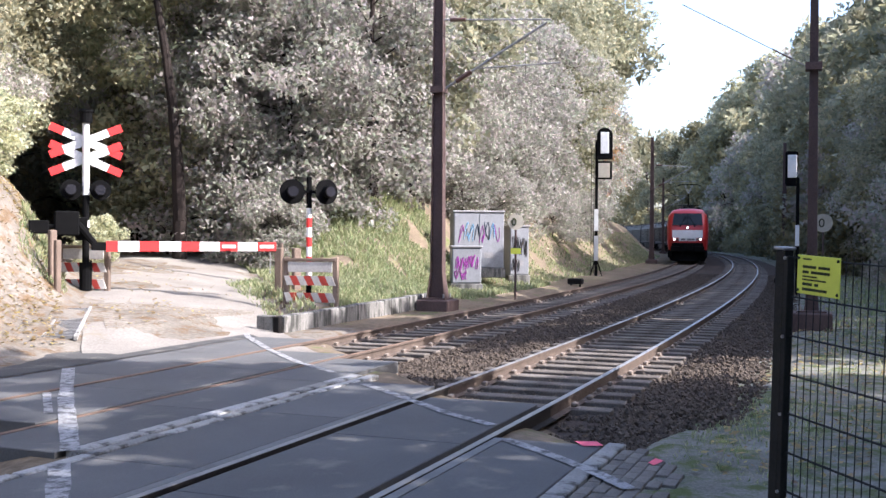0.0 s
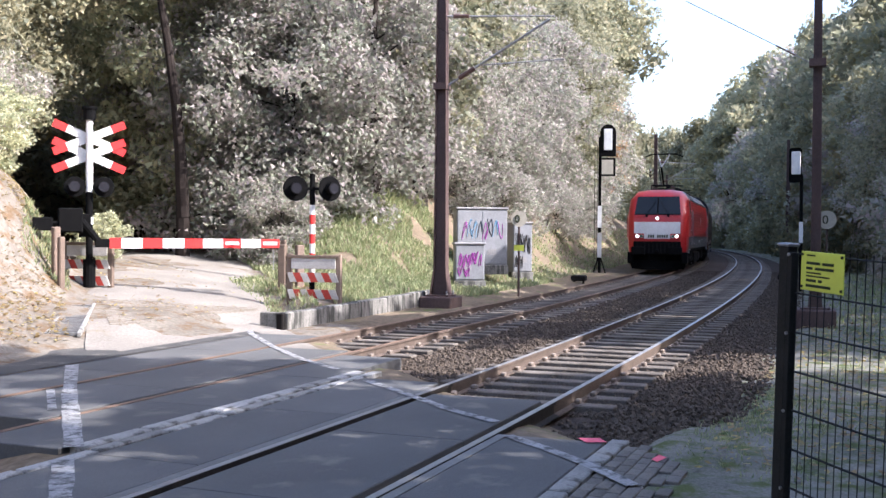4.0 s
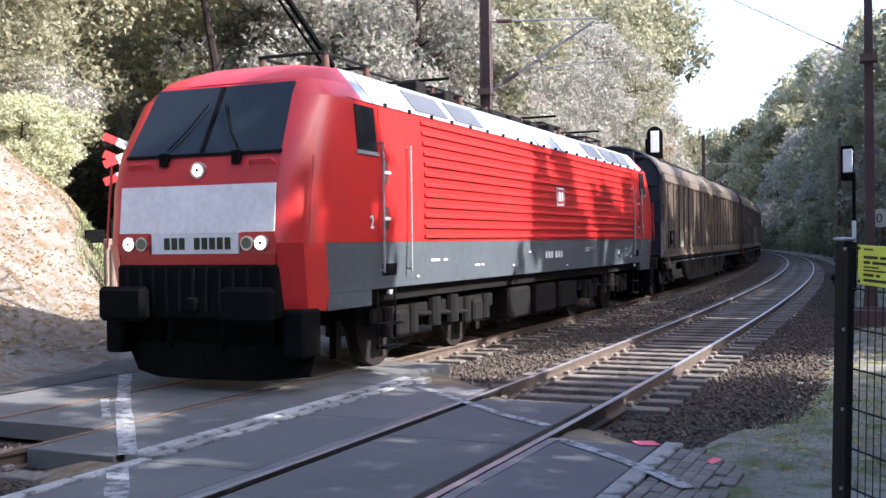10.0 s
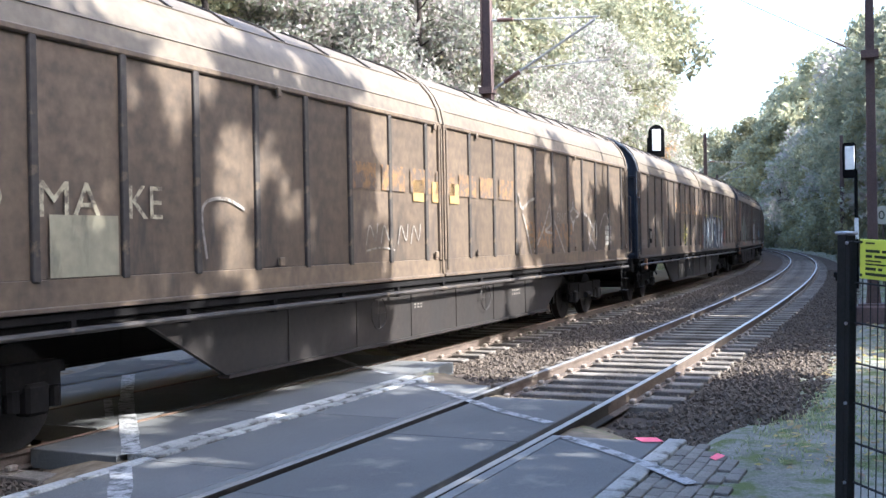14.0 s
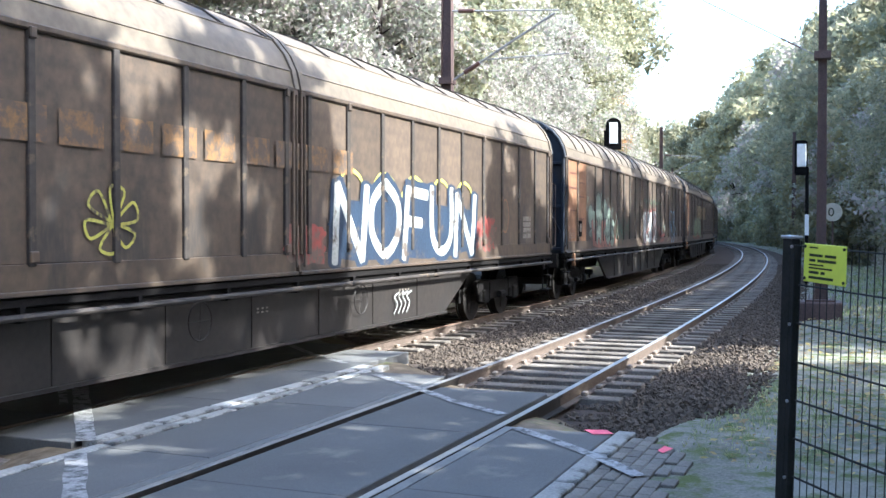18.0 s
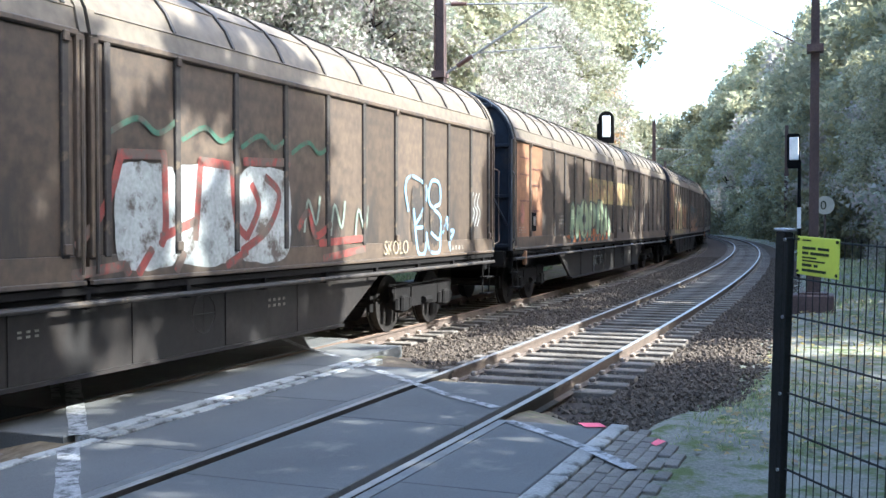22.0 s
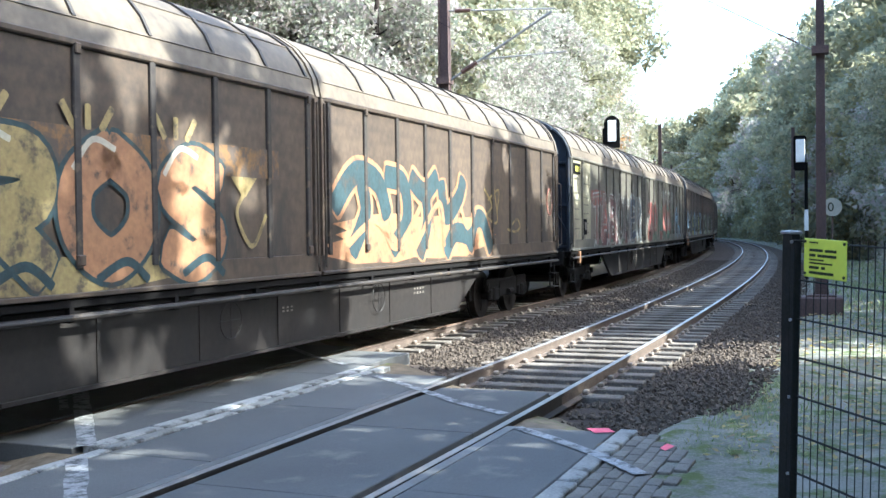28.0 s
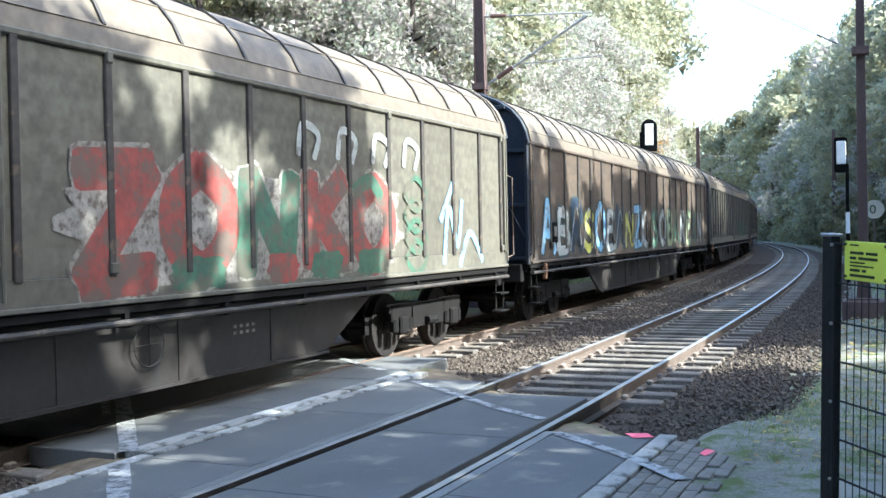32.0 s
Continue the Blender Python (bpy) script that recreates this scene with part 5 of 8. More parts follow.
    for q in (-0.3, -0.1, 0.1, 0.3):
        brush(e, ((-1.75, 2.2), (-1.75 + q, 2.48)), 0.05, M["tag_bubble"], 0.004 + 0.001 * abs(q))
    brush(e, ((-1.75, 2.2), (-1.9, 1.95), (-1.6, 1.6), (-1.3, 1.95)), 0.03, M["tag_bubble"], 0.005)
    blob(e, 0.0, 6.9, 1.25, 2.05, M["tag_peach"], 72, 0.0, 0.25)
    for k, pts in enumerate((((0.4, 2.1), (1.0, 2.55), (1.7, 2.45), (2.0, 2.0)), ((0.9, 1.5), (1.3, 2.0), (1.2, 2.4)), ((2.0, 2.55), (2.6, 2.45), (2.7, 1.9), (2.2, 1.5)), ((2.9, 2.55), (3.4, 2.35), (3.9, 2.6)), ((3.2, 1.4), (3.5, 1.9), (3.4, 2.4)), ((4.1, 2.5), (4.3, 2.0), (4.9, 2.3), (5.1, 2.6)), ((4.3, 1.4), (4.7, 1.7), (5.3, 1.65)), ((5.4, 1.45), (5.7, 1.9), (6.1, 1.9), (6.5, 1.4)))):
        brush(e, pts, 0.24, M["tag_peach"], 0.001 + 0.0002 * k)
        brush(e, pts, 0.17, M["tag_teal"], 0.004 + 0.0003 * k)
    for pts in (((0.5, 1.45), (1.6, 1.9), (2.3, 1.5), (3.2, 2.1)), ((2.9, 1.4), (4.0, 2.2), (4.2, 1.5)), ((5.0, 2.1), (5.3, 1.8), (5.7, 2.1)), ((1.4, 1.35), (2.0, 1.7), (2.6, 1.4))):
        brush(e, pts, 0.055, M["tag_peach"], 0.0075)
    for pts in (((6.2, 2.5), (6.6, 2.2), (6.3, 2.0), (6.9, 1.9), (6.7, 2.6)), ((6.4, 2.3), (7.0, 2.5), (6.9, 2.1)), ((7.7, 1.8), (8.1, 1.95), (8.3, 1.8), (8.0, 1.7), (7.5, 1.75))):
        brush(e, pts, 0.025, M["tag_bubble"])
    oval(e, 10.45, 2.35, 0.17, 0.22, M["wagon_tan"], M["tag_salmon"], 0.0, 0.05)
    # sixth: grey-beige with two big words
    blob(f, -8.6, -1.4, 1.25, 1.62, M["tag_recess_maroon"], 81, 0.0, 0.15)
    blob(f, -8.7, -6.3, 2.35, 2.78, M["tag_red"], 82, 0.0002, 0.15)
    fat(f, "TABONER", -8.5, -0.5, 1.26, 2.72, [M["tag_red"], M["tag_red"], M["tag_recess_maroon"], M["wagon_rib"], M["wagon_rib"], M["tag_blue"], M["loco_grey"]], M["tag_white"], 0.15, 0.055, 0.002, "dark red and black letters edged in white", 0.03)
    fat(f, "TABONER", -8.44, -0.44, 1.30, 2.68, M["tag_chalk"], M["tag_chalk"], 0.03, 0.001, 0.0055, "thin pale cores of the letters", 0.03)
    for k in range(12):
        x = -8.3 + 0.58 * k
        brush(f, ((x, 1.26), (x + 0.15, 1.4), (x + 0.35, 1.3)), 0.05, M[("tag_white", "tag_green", "tag_recess_maroon")[k % 3]], 0.007)
    blob(f, 0.6, 7.2, 1.25, 2.5, M["tag_chalk"], 330, -0.0004, 0.12)
    fat(f, "ZONKO", 0.75, 6.75, 1.26, 2.66, [M["tag_red"], M["tag_red"], M["tag_green"], M["tag_red"], M["tag_red"]], M["tag_chalk"], 0.19, 0.05, 0.003, "red and green letters edged in white", 0.02)
    for k, (x0, x1, m1) in enumerate(((2.1, 3.0, "tag_green"), (4.6, 5.4, "tag_green"), (1.0, 1.9, "tag_red"), (5.7, 6.6, "tag_green"), (3.7, 4.4, "tag_red"))):
        blob(f, x0, x1, 1.25, 1.62, M[m1], 340 + k, 0.0072, 0.2)
    brush(f, ((5.7, 2.35), (6.1, 2.5), (6.4, 2.3)), 0.1, M["tag_green"], 0.0074)
    for k, z in enumerate((1.45, 1.75, 2.05, 2.35)):
        brush(f, ((7.1, z), (7.45, z + 0.25), (7.8, z), (7.45, z - 0.22), (7.1, z)), 0.045, M["tag_green"], 0.003 + 0.0003 * k)
    for k in range(4):
        brush(f, ((4.4 + 0.9 * k, 2.75), (4.5 + 0.9 * k, 3.1), (4.85 + 0.9 * k, 3.0), (4.75 + 0.9 * k, 2.72)), 0.05, M["tag_white"], 0.003)
    for pts in (((8.4, 1.35), (8.6, 2.2), (8.9, 1.6), (9.1, 2.3)), ((9.0, 1.3), (9.4, 1.8), (9.9, 1.35)), ((8.3, 2.0), (8.8, 2.6))):
        brush(f, pts, 0.06, M["tag_sky"], 0.003)
    for r, z in enumerate((2.95, 2.6, 2.42, 2.2, 1.95, 1.72)):
        bars(f, -10.6, -10.05, z, z + 0.06, M["wagon_rib"], 3 + r % 3, 1, 0.55)
        bars(f, -9.55, -8.95, z - 0.1, z - 0.05, M["wagon_rib"], 3, 1, 0.6)
    part("owner_plate", B(((-10.66, FACE - 0.012, 3.08), (-9.98, FACE + 0.012, 3.34)), bevel=0.004), M["black"], f, "black owner plate with plain yellow bars")
    bars(f, -10.55, -10.05, 3.14, 3.32, M["tag_lime"], 3, 1, 0.7)
    for ob in f.children:
        if ob.name.startswith("lettering_bar") and ob.data.materials[0] == M["tag_lime"]:
            ob.location.y -= 0.012
    # seventh: light blue tags
    for k, x in enumerate(np.arange(-10.4, -0.8, 1.05)):
        m1 = M[("tag_sky", "tag_white", "tag_blue", "tag_lime")[k % 4]]
        fat(g, "ABRSOEKNZU"[k % 10], x, x + 1.0, 1.3, 2.5 - 0.2 * (k % 2), m1, M["tag_teal"], 0.10, 0.05, 0.001)
        brush(g, ((x, 1.4), (x + 0.5, 2.3), (x + 0.9, 1.5)), 0.03, M["tag_white"], 0.006)
    for k, x in enumerate(np.arange(0.4, 10, 1.2)):
        fat(g, "SOBAREKN"[k % 8], x, x + 1.05, 1.28, 2.45, M[("tag_green", "tag_white", "tag_pale")[k % 3]], M["tag_teal"], 0.11, 0.04, 0.001)
    blob(h, 2.0, 9.5, 1.3, 2.2, M["tag_green"], 130, 0.0, 0.3)


graffiti()


def lengthen(w):
    """Stretch the parts of a wagon along its run; bogies are moved only."""
    for o in w.children:
        m = o.matrix_basis.copy()
        o.matrix_basis = Matrix.Translation((m.translation.x * (STRETCH - 1), 0, 0)) @ m if o.name.startswith("bogie") else Matrix.Diagonal((STRETCH, 1, 1, 1)) @ m


for w in WAGONS:
    lengthen(w)


def glyphs(text, y, x, z, h, side):
    """A painted figure on a wall that faces along y, h high, its lower corner at x and z."""
    cu = bpy.data.curves.new("figure", "FONT")
    cu.body, cu.size, cu.offset = text, h * 1.4, 0.004
    tmp = bpy.data.objects.new("figure", cu)
    me = bpy.data.meshes.new_from_object(tmp)
    bpy.data.objects.remove(tmp)
    bm = bmesh.new()
    bm.from_mesh(me)
    bpy.data.meshes.remove(me)
    for v in bm.verts:
        v.co = Vector((x - v.co.x * side, y, z + v.co.y))
    return bm


def locomotive():
    L = empty("electric_locomotive", Matrix(), "red electric freight locomotive with a white front band and grey skirt", "locomotive")
    # body side profile and cab slope: half-length at each height
    H = [(0.90, 9.0, 1.40), (1.745, 9.12, 1.466), (2.45, 9.05, 1.475), (2.86, 8.92, 1.47), (3.52, 8.55, 1.41), (3.74, 8.40, 1.24)]

    def shell(levels):
        bm = bmesh.new()
        rings = []
        for z, hl, hw in levels:
            a, b, q = Vector((hl + 0.38, hw - 0.36)), Vector((hl - 0.20, hw)), Vector((hl + 0.30, hw - 0.015))
            arc = [a.lerp(q, k / 7).lerp(q.lerp(b, k / 7), k / 7) for k in range(8)]
            ring = [(-v.x, -v.y) for v in arc] + [(v.x, -v.y) for v in arc[::-1]] + [(v.x, v.y) for v in arc] + [(-v.x, v.y) for v in arc[::-1]]
            rings.append([bm.verts.new((x, y, z)) for x, y in ring])
        n = len(rings[0])
        for a, b in zip(rings, rings[1:]):
            for i in range(n):
                bm.faces.new((a[i], a[(i + 1) % n], b[(i + 1) % n], b[i]))
        bm.faces.new(rings[0][::-1])
        bm.faces.new(rings[-1])
        bmesh.ops.recalc_face_normals(bm, faces=bm.faces[:])
        return bm

    part("body", shell(H[1:]), M["loco_red"], L, "", 24)
    part("skirt", shell([(1.14, 8.95, 1.435), (1.745, 9.115, 1.462)]), M["loco_grey"], L, "grey lower skirt", 24)
    # cab corner panels in red down to the buffer beam
    roof = bmesh.new()
    prof = [(-1.425, 3.53), (-1.07, 3.97), (-0.5, 4.06), (0.5, 4.06), (1.07, 3.97), (1.425, 3.53)]
    prism(roof, prof, -7.9, 7.9)
    part("roof", roof, M["loco_roof"], L, "silver-grey roof")
    for e in (-1, 1):
        bm = bmesh.new()
        a = [bm.verts.new((e * 7.9, y, z)) for y, z in prof]
        b = [bm.verts.new((e * 8.30, y * 0.99, 3.54 + (z - 3.53) * 0.86)) for y, z in prof]
        c = [bm.verts.new((e * 8.64, y * 0.93, 3.57 + (z - 3.53) * 0.55)) for y, z in prof]
        d = [bm.verts.new((e * 8.80, y * 0.80, 3.60 + (z - 3.53) * 0.24)) for y, z in prof]
        for q, r in ((a, b), (b, c), (c, d)):
            for i in range(len(prof) - 1):
                bm.faces.new((q[i], q[i + 1], r[i + 1], r[i]))
        bmesh.ops.recalc_face_normals(bm, faces=bm.faces[:])
        part("cab_roof", bm, M["loco_red"], L, "red cab roof", True)
    # side grilles: rows of horizontal louvres
    for side in (-1, 1):
        for i in range(12):
            z = 1.83 + i * 0.146
            bm = bmesh.new()
            w = 1.470 + (0.004 if z < 2.9 else -0.06 * (z - 2.9) / 0.66)
            prism(bm, [(side * (w - 0.02), z - 0.04), (side * (w + 0.028), z - 0.032), (side * (w + 0.02), z + 0.012), (side * (w - 0.02), z + 0.03)], -6.15, 6.85)
            part("louvre", bm, M["loco_red"], L)
        # roof shoulder windows of silver mesh
        for x in (-5.6, -4.1, 3.6, 5.1, 6.4):
            bm = bmesh.new()
            prism(bm, [(side * 1.375, 3.59), (side * 1.125, 3.90), (side * 1.135, 3.91), (side * 1.385, 3.60)], x - 0.60, x + 0.60)
            part("roof_grille", bm, M["roof_mesh"], L, "dark mesh panel in the roof shoulder")
        for x in np.arange(-7.6, 7.7, 0.76):
            bm = bmesh.new()
            prism(bm, [(side * 1.42, 3.53), (side * 1.07, 3.965), (side * 1.078, 3.973), (side * 1.432, 3.535)], x - 0.012, x + 0.012)
            part("roof_joint", bm, M["galv"], L)
            part("roof_hook", B(((x + 0.3, side * 1.43 - 0.02, 3.52), (x + 0.34, side * 1.43 + 0.02, 3.57))), M["under"], L)
    # cabs at both ends
    for e in (-1, 1):
        T = pose(0, 0, 0, 0, 0, 0 if e < 0 else 180)

        def put(name, bm, mat, label="", smooth=False, parent=L):
            bmesh.ops.transform(bm, matrix=T, verts=bm.verts[:])
            return part(name, bm, mat, parent, label, smooth)

        def on_front(y, z, out=0.012):
            """Point on the front face."""
            zs = [h[0] for h in H]
            hl = float(np.interp(z, zs, [h[1] for h in H]))
            return Vector((-hl - 0.38 - out, y, z))

        def plate(y0, y1, z0, z1, name, mat, out=0.01, label="", taper=0.0):
            bm = bmesh.new()
            q = [on_front(y0, z0, out), on_front(y1, z0, out), on_front(y1 - taper, z1, out), on_front(y0 + taper, z1, out)]
            lo = [bm.verts.new(p + Vector((0.05, 0, 0))) for p in q]
            hi = [bm.verts.new(p) for p in q]
            bm.faces.new(hi)
            for k in range(4):
                bm.faces.new((lo[k], lo[(k + 1) % 4], hi[(k + 1) % 4], hi[k]))
            bmesh.ops.recalc_face_normals(bm, faces=bm.faces[:])
            return put(name, bm, mat, label)

        plate(-1.10, 1.10, 2.46, 2.79, "front_panel", M["loco_dark"], 0.006, "dark red panel under the windscreen")
        plate(-1.10, 1.10, 1.87, 2.44, "white_band", M["loco_white"], 0.016, "dirty white front band")
        plate(-0.62, 0.62, 1.63, 1.868, "number_plate", M["loco_white"], 0.016)
        plate(-1.10, 1.10, 1.50, 1.64, "lower_front", M["loco_dark"], 0.006)
        ws = plate(-1.10, 1.10, 2.83, 3.69, "windscreen", M["screen"], 0.02, "dark tinted split windscreen", 0.10)
        plate(-0.03, 0.03, 2.84, 3.68, "windscreen_post", M["black"], 0.03)
        plate(-1.11, 1.11, 2.79, 2.828, "screen_frame", M["black"], 0.024)
        for k in range(9):
            if k == 3:
                continue
            y = 0.43 - k * 0.108
            plate(y - 0.075, y, 1.68, 1.82, "number_bar", M["ink"], 0.022)
        for y in (-1, 1):
            plate(min(y * 1.12, y * 0.66), max(y * 1.12, y * 0.66), 1.62, 1.88, "lamp_panel", M["loco_dark"], 0.02)
            for dy, mat, r in ((0.94, "lamp", 0.072), (0.75, "tail", 0.066)):
                c = on_front(y * dy, 1.75, 0.02)
                lamp = put("headlamp" if mat == "lamp" else "tail_lamp", R((c + Vector((0.05, 0, 0)), c - Vector((0.02, 0, 0)), r + 0.018, None, 18)), M["chrome"])
                if mat == "lamp":
                    put("lamp_core", R((c, c - Vector((0.03, 0, 0)), 0.022, None, 12)), M["black"])
                put("lamp_glass", R((c, c - Vector((0.026, 0, 0)), r, None, 18)), M[mat], "lit white lamp" if mat == "lamp" else "", parent=L)
            # wipers and steps on the front
            c = on_front(y * 0.5, 2.88, 0.04)
            put("wiper", pipe((c, on_front(y * 0.32, 3.1, 0.04), on_front(y * 0.12, 3.45, 0.04)), 0.010), M["black"])
            put("wiper_box", B((on_front(y * 0.5 - 0.05, 2.74, 0.03), on_front(y * 0.5 + 0.05, 2.80, -0.02))), M["black"])
            put("front_grip", pipe((on_front(y * 0.70, 2.66, 0.0), on_front(y * 0.72, 2.72, 0.06), on_front(y * 1.02, 2.72, 0.06), on_front(y * 1.04, 2.66, 0.0)), 0.016), M["loco_red"])
            put("wiper_pivot", B((on_front(y * 0.52 - 0.05, 2.68, 0.05), on_front(y * 0.52 + 0.05, 2.84, -0.02))), M["black"])
            put("corner_grip", R((Vector((-9.33, y * 1.45, 1.7)), Vector((-9.2, y * 1.46, 2.75)), 0.016)), M["loco_dark"])
            # buffers with square heads
            put("buffer", R(((-9.2, y * 0.875, 1.05), (-9.66, y * 0.875, 1.05), 0.13, None, 14)), M["black"])
            put("buffer_head", B(((-9.80, y * 0.875 - 0.34, 0.84), (-9.62, y * 0.875 + 0.34, 1.25)), bevel=0.05), M["black"], parent=L)
            # side door, window, handrails, laid on the tapering side
            def patch(name, x0, x1, z0, z1, mat, out, label=""):
                zs = sorted({z0, z1} | {z for z in (2.45, 2.86) if z0 < z < z1})
                bm = bmesh.new()
                rows = []
                for z in zs:
                    w = float(np.interp(z, [h[0] for h in H], [h[2] for h in H]))
                    rows.append([bm.verts.new((x, y * k, z)) for x, k in ((x0, w - 0.03), (x0, w + out), (x1, w + out), (x1, w - 0.03))])
                for p, q in zip(rows, rows[1:]):
                    for k in range(3):
                        bm.faces.new((p[k], p[k + 1], q[k + 1], q[k]))
                bm.faces.new(rows[0])
                bm.faces.new(rows[-1][::-1])
                bmesh.ops.recalc_face_normals(bm, faces=bm.faces[:])
                return put(name, bm, mat, label)

            patch("cab_door", -7.48, -6.78, 1.76, 3.50, M["loco_red"], 0.008)
            patch("side_window", -8.14, -7.62, 2.90, 3.47, M["screen"], 0.016)
            patch("window_frame", -8.17, -7.59, 2.85, 2.898, M["galv"], 0.022)
            put("cab_number", glyphs("2" if e < 0 else "1", y * 1.486, -7.86, 1.92, 0.17, y), M["white"])
            bm = bmesh.new()
            low = [bm.verts.new((px, y * py, 0.94)) for px, py in ((-9.36, 1.10), (-9.18, 1.35), (-8.80, 1.424))]
            top = [bm.verts.new((px, y * py, 1.75)) for px, py in ((-9.515, 1.13), (-9.34, 1.39), (-8.97, 1.472))]
            for k in range(2):
                bm.faces.new((low[k], low[k + 1], top[k + 1], top[k]))
            ext = bmesh.ops.extrude_face_region(bm, geom=bm.faces[:])
            bmesh.ops.translate(bm, vec=(0.05, -y * 0.05, 0), verts=[v for v in ext["geom"] if isinstance(v, bmesh.types.BMVert)])
            bmesh.ops.recalc_face_normals(bm, faces=bm.faces[:])
            put("corner_panel", bm, M["loco_red"], "red cab corner")
            put("skirt_end", B(((-8.86, y * 1.40 - 0.03, 0.93), (-7.72, y * 1.40 + 0.03, 1.145)), bevel=0.01), M["loco_grey"], "grey skirt below the cab")
            for x in (-7.55, -6.71):
                put("handrail", R(((x, y * 1.53, 1.35), (x, y * 1.53, 3.05), 0.016), ((x, y * 1.45, 1.38), (x, y * 1.535, 1.38), 0.014), ((x, y * 1.45, 3.02), (x, y * 1.535, 3.02), 0.014)), M["galv"])
            # flat maroon patch paints the recess's shade, white paints the handle's shine
            for z in (2.05, 2.65):
                patch("door_recess", -7.44, -7.31, z - 0.15, z + 0.15, M["tag_recess_maroon"], 0.012)
                patch("door_handle", -7.47, -7.27, z - 0.02, z + 0.02, M["white"], 0.03)
            # no opening here: a flat black patch paints the shade inside the step hole
            patch("step_hole", -7.45, -7.02, 1.30, 1.46, M["black"], 0.012)
            for k, (x, z) in enumerate(((-8.75, 1.02), (-8.45, 1.12), (-7.2, 1.05), (-6.4, 1.2))):
                patch("small_marking", x, x + 0.1, z, z + 0.06, M["white"], 0.006)
            for z in (0.35, 0.65):
                put("foot_step", B(((-7.5, y * 1.40 - 0.12, z), (-6.98, y * 1.40 + 0.04, z + 0.03))), M["under"])
            for x in (-7.5, -6.98):
                put("step_bar", R(((x, y * 1.40, 0.35), (x, y * 1.40, 1.15), 0.015)), M["under"])
        c = on_front(0, 2.62, 0.02)
        put("top_lamp", R((c + Vector((0.05, 0, 0)), c - Vector((0.03, 0, 0)), 0.10, None, 18)), M["chrome"])
        put("lamp_core", R((c, c - Vector((0.04, 0, 0)), 0.022, None, 12)), M["black"])
        put("lamp_glass", R((c, c - Vector((0.035, 0, 0)), 0.068, None, 18)), M["lamp"], "lit white lamp")
        put("buffer_beam", B(((-9.53, -1.13, 0.86), (-8.9, 1.13, 1.50)), bevel=0.03), M["black"])
        for y in np.arange(-0.95, 1.0, 0.19):
            put("beam_rib", B(((-9.55, y - 0.02, 0.95), (-9.52, y + 0.02, 1.46))), M["under"])
        put("front_bulkhead", B(((-9.15, -1.2, 0.3), (-8.85, 1.2, 0.9)), bevel=0.02), M["black"])
        put("coupling", B(((-9.6, -0.07, 0.95), (-9.2, 0.07, 1.12)), bevel=0.02), M["black"])
        for y in (-0.38, 0.36):
            put("brake_hose", pipe(((-9.3, y, 1.05), (-9.48, y, 0.9), (-9.52, y, 0.6), (-9.44, y + 0.05, 0.5)), 0.03), M["black"])
        for y in (-1, 1):
            put("front_step", B(((-9.42, y * 1.28 - 0.14, 0.42), (-9.0, y * 1.28 + 0.14, 0.98)), bevel=0.03), M["black"])
        bm = bmesh.new()
        lo = [bm.verts.new(v) for v in ((-9.0, -1.25, 0.16), (-9.30, -0.7, 0.13), (-9.36, 0, 0.13), (-9.30, 0.7, 0.13), (-9.0, 1.25, 0.16))]
        hi = [bm.verts.new(v) for v in ((-9.05, -1.38, 0.50), (-9.34, -0.85, 0.56), (-9.40, 0, 0.56), (-9.34, 0.85, 0.56), (-9.05, 1.38, 0.50))]
        bk = [bm.verts.new(v + Vector((0.12, 0, 0))) for v in [w.co for w in hi]]
        bl = [bm.verts.new(v + Vector((0.12, 0, 0))) for v in [w.co for w in lo]]
        for k in range(4):
            bm.faces.new((lo[k], lo[k + 1], hi[k + 1], hi[k]))
            bm.faces.new((hi[k], hi[k + 1], bk[k + 1], bk[k]))
            bm.faces.new((bl[k], bl[k + 1], lo[k + 1], lo[k]))
        for y in (-0.82, 0.82):
            put("guard_stay", B(((-9.2, y - 0.08, 0.4), (-8.9, y + 0.08, 0.95))), M["black"])
        put("rail_guard", bm, M["black"])
    # bogies
    for x in (-4.95, 4.95):
        bm = bmesh.new()
        for y in (-1, 1):
            box(bm, (-2.3, y * 1.12 - 0.06, 0.62), (2.3, y * 1.12 + 0.06, 0.86), bevel=0.03)
            for e in (-1.45, 1.45):
                box(bm, (e - 0.2, y * 1.16 - 0.1, 0.42), (e + 0.2, y * 1.16 + 0.1, 0.78), bevel=0.04)
                rod(bm, (e - 0.42, y * 1.16, 0.45), (e - 0.42, y * 1.16, 0.85), 0.11, seg=12)
                rod(bm, (e + 0.42, y * 1.16, 0.45), (e + 0.42, y * 1.16, 0.85), 0.11, seg=12)
            for e in (-0.35, 0.35):
                rod(bm, (e, y * 1.2, 0.5), (e, y * 1.2, 0.92), 0.13, seg=12)
            rod(bm, (-0.9, y * 1.2, 0.7), (0.9, y * 1.25, 0.62), 0.035, seg=8)
            box(bm, (-2.6, y * 0.75 - 0.05, 0.2), (-2.45, y * 0.75 + 0.05, 0.7))
            box(bm, (2.45, y * 0.75 - 0.05, 0.2), (2.6, y * 0.75 + 0.05, 0.7))
        box(bm, (-0.5, -1.1, 0.5), (0.5, 1.1, 0.85))
        b = part("bogie", bm, M["under"], L)
        b.matrix_basis = Matrix.Translation((x, 0, 0))
        for e in (-1.45, 1.45):
            w = part("wheelset", wheelset(0.62), M["wheel"], b)
            w.matrix_basis = Matrix.Translation((e, 0, 0.62))
            WHEELS.append((w, e))
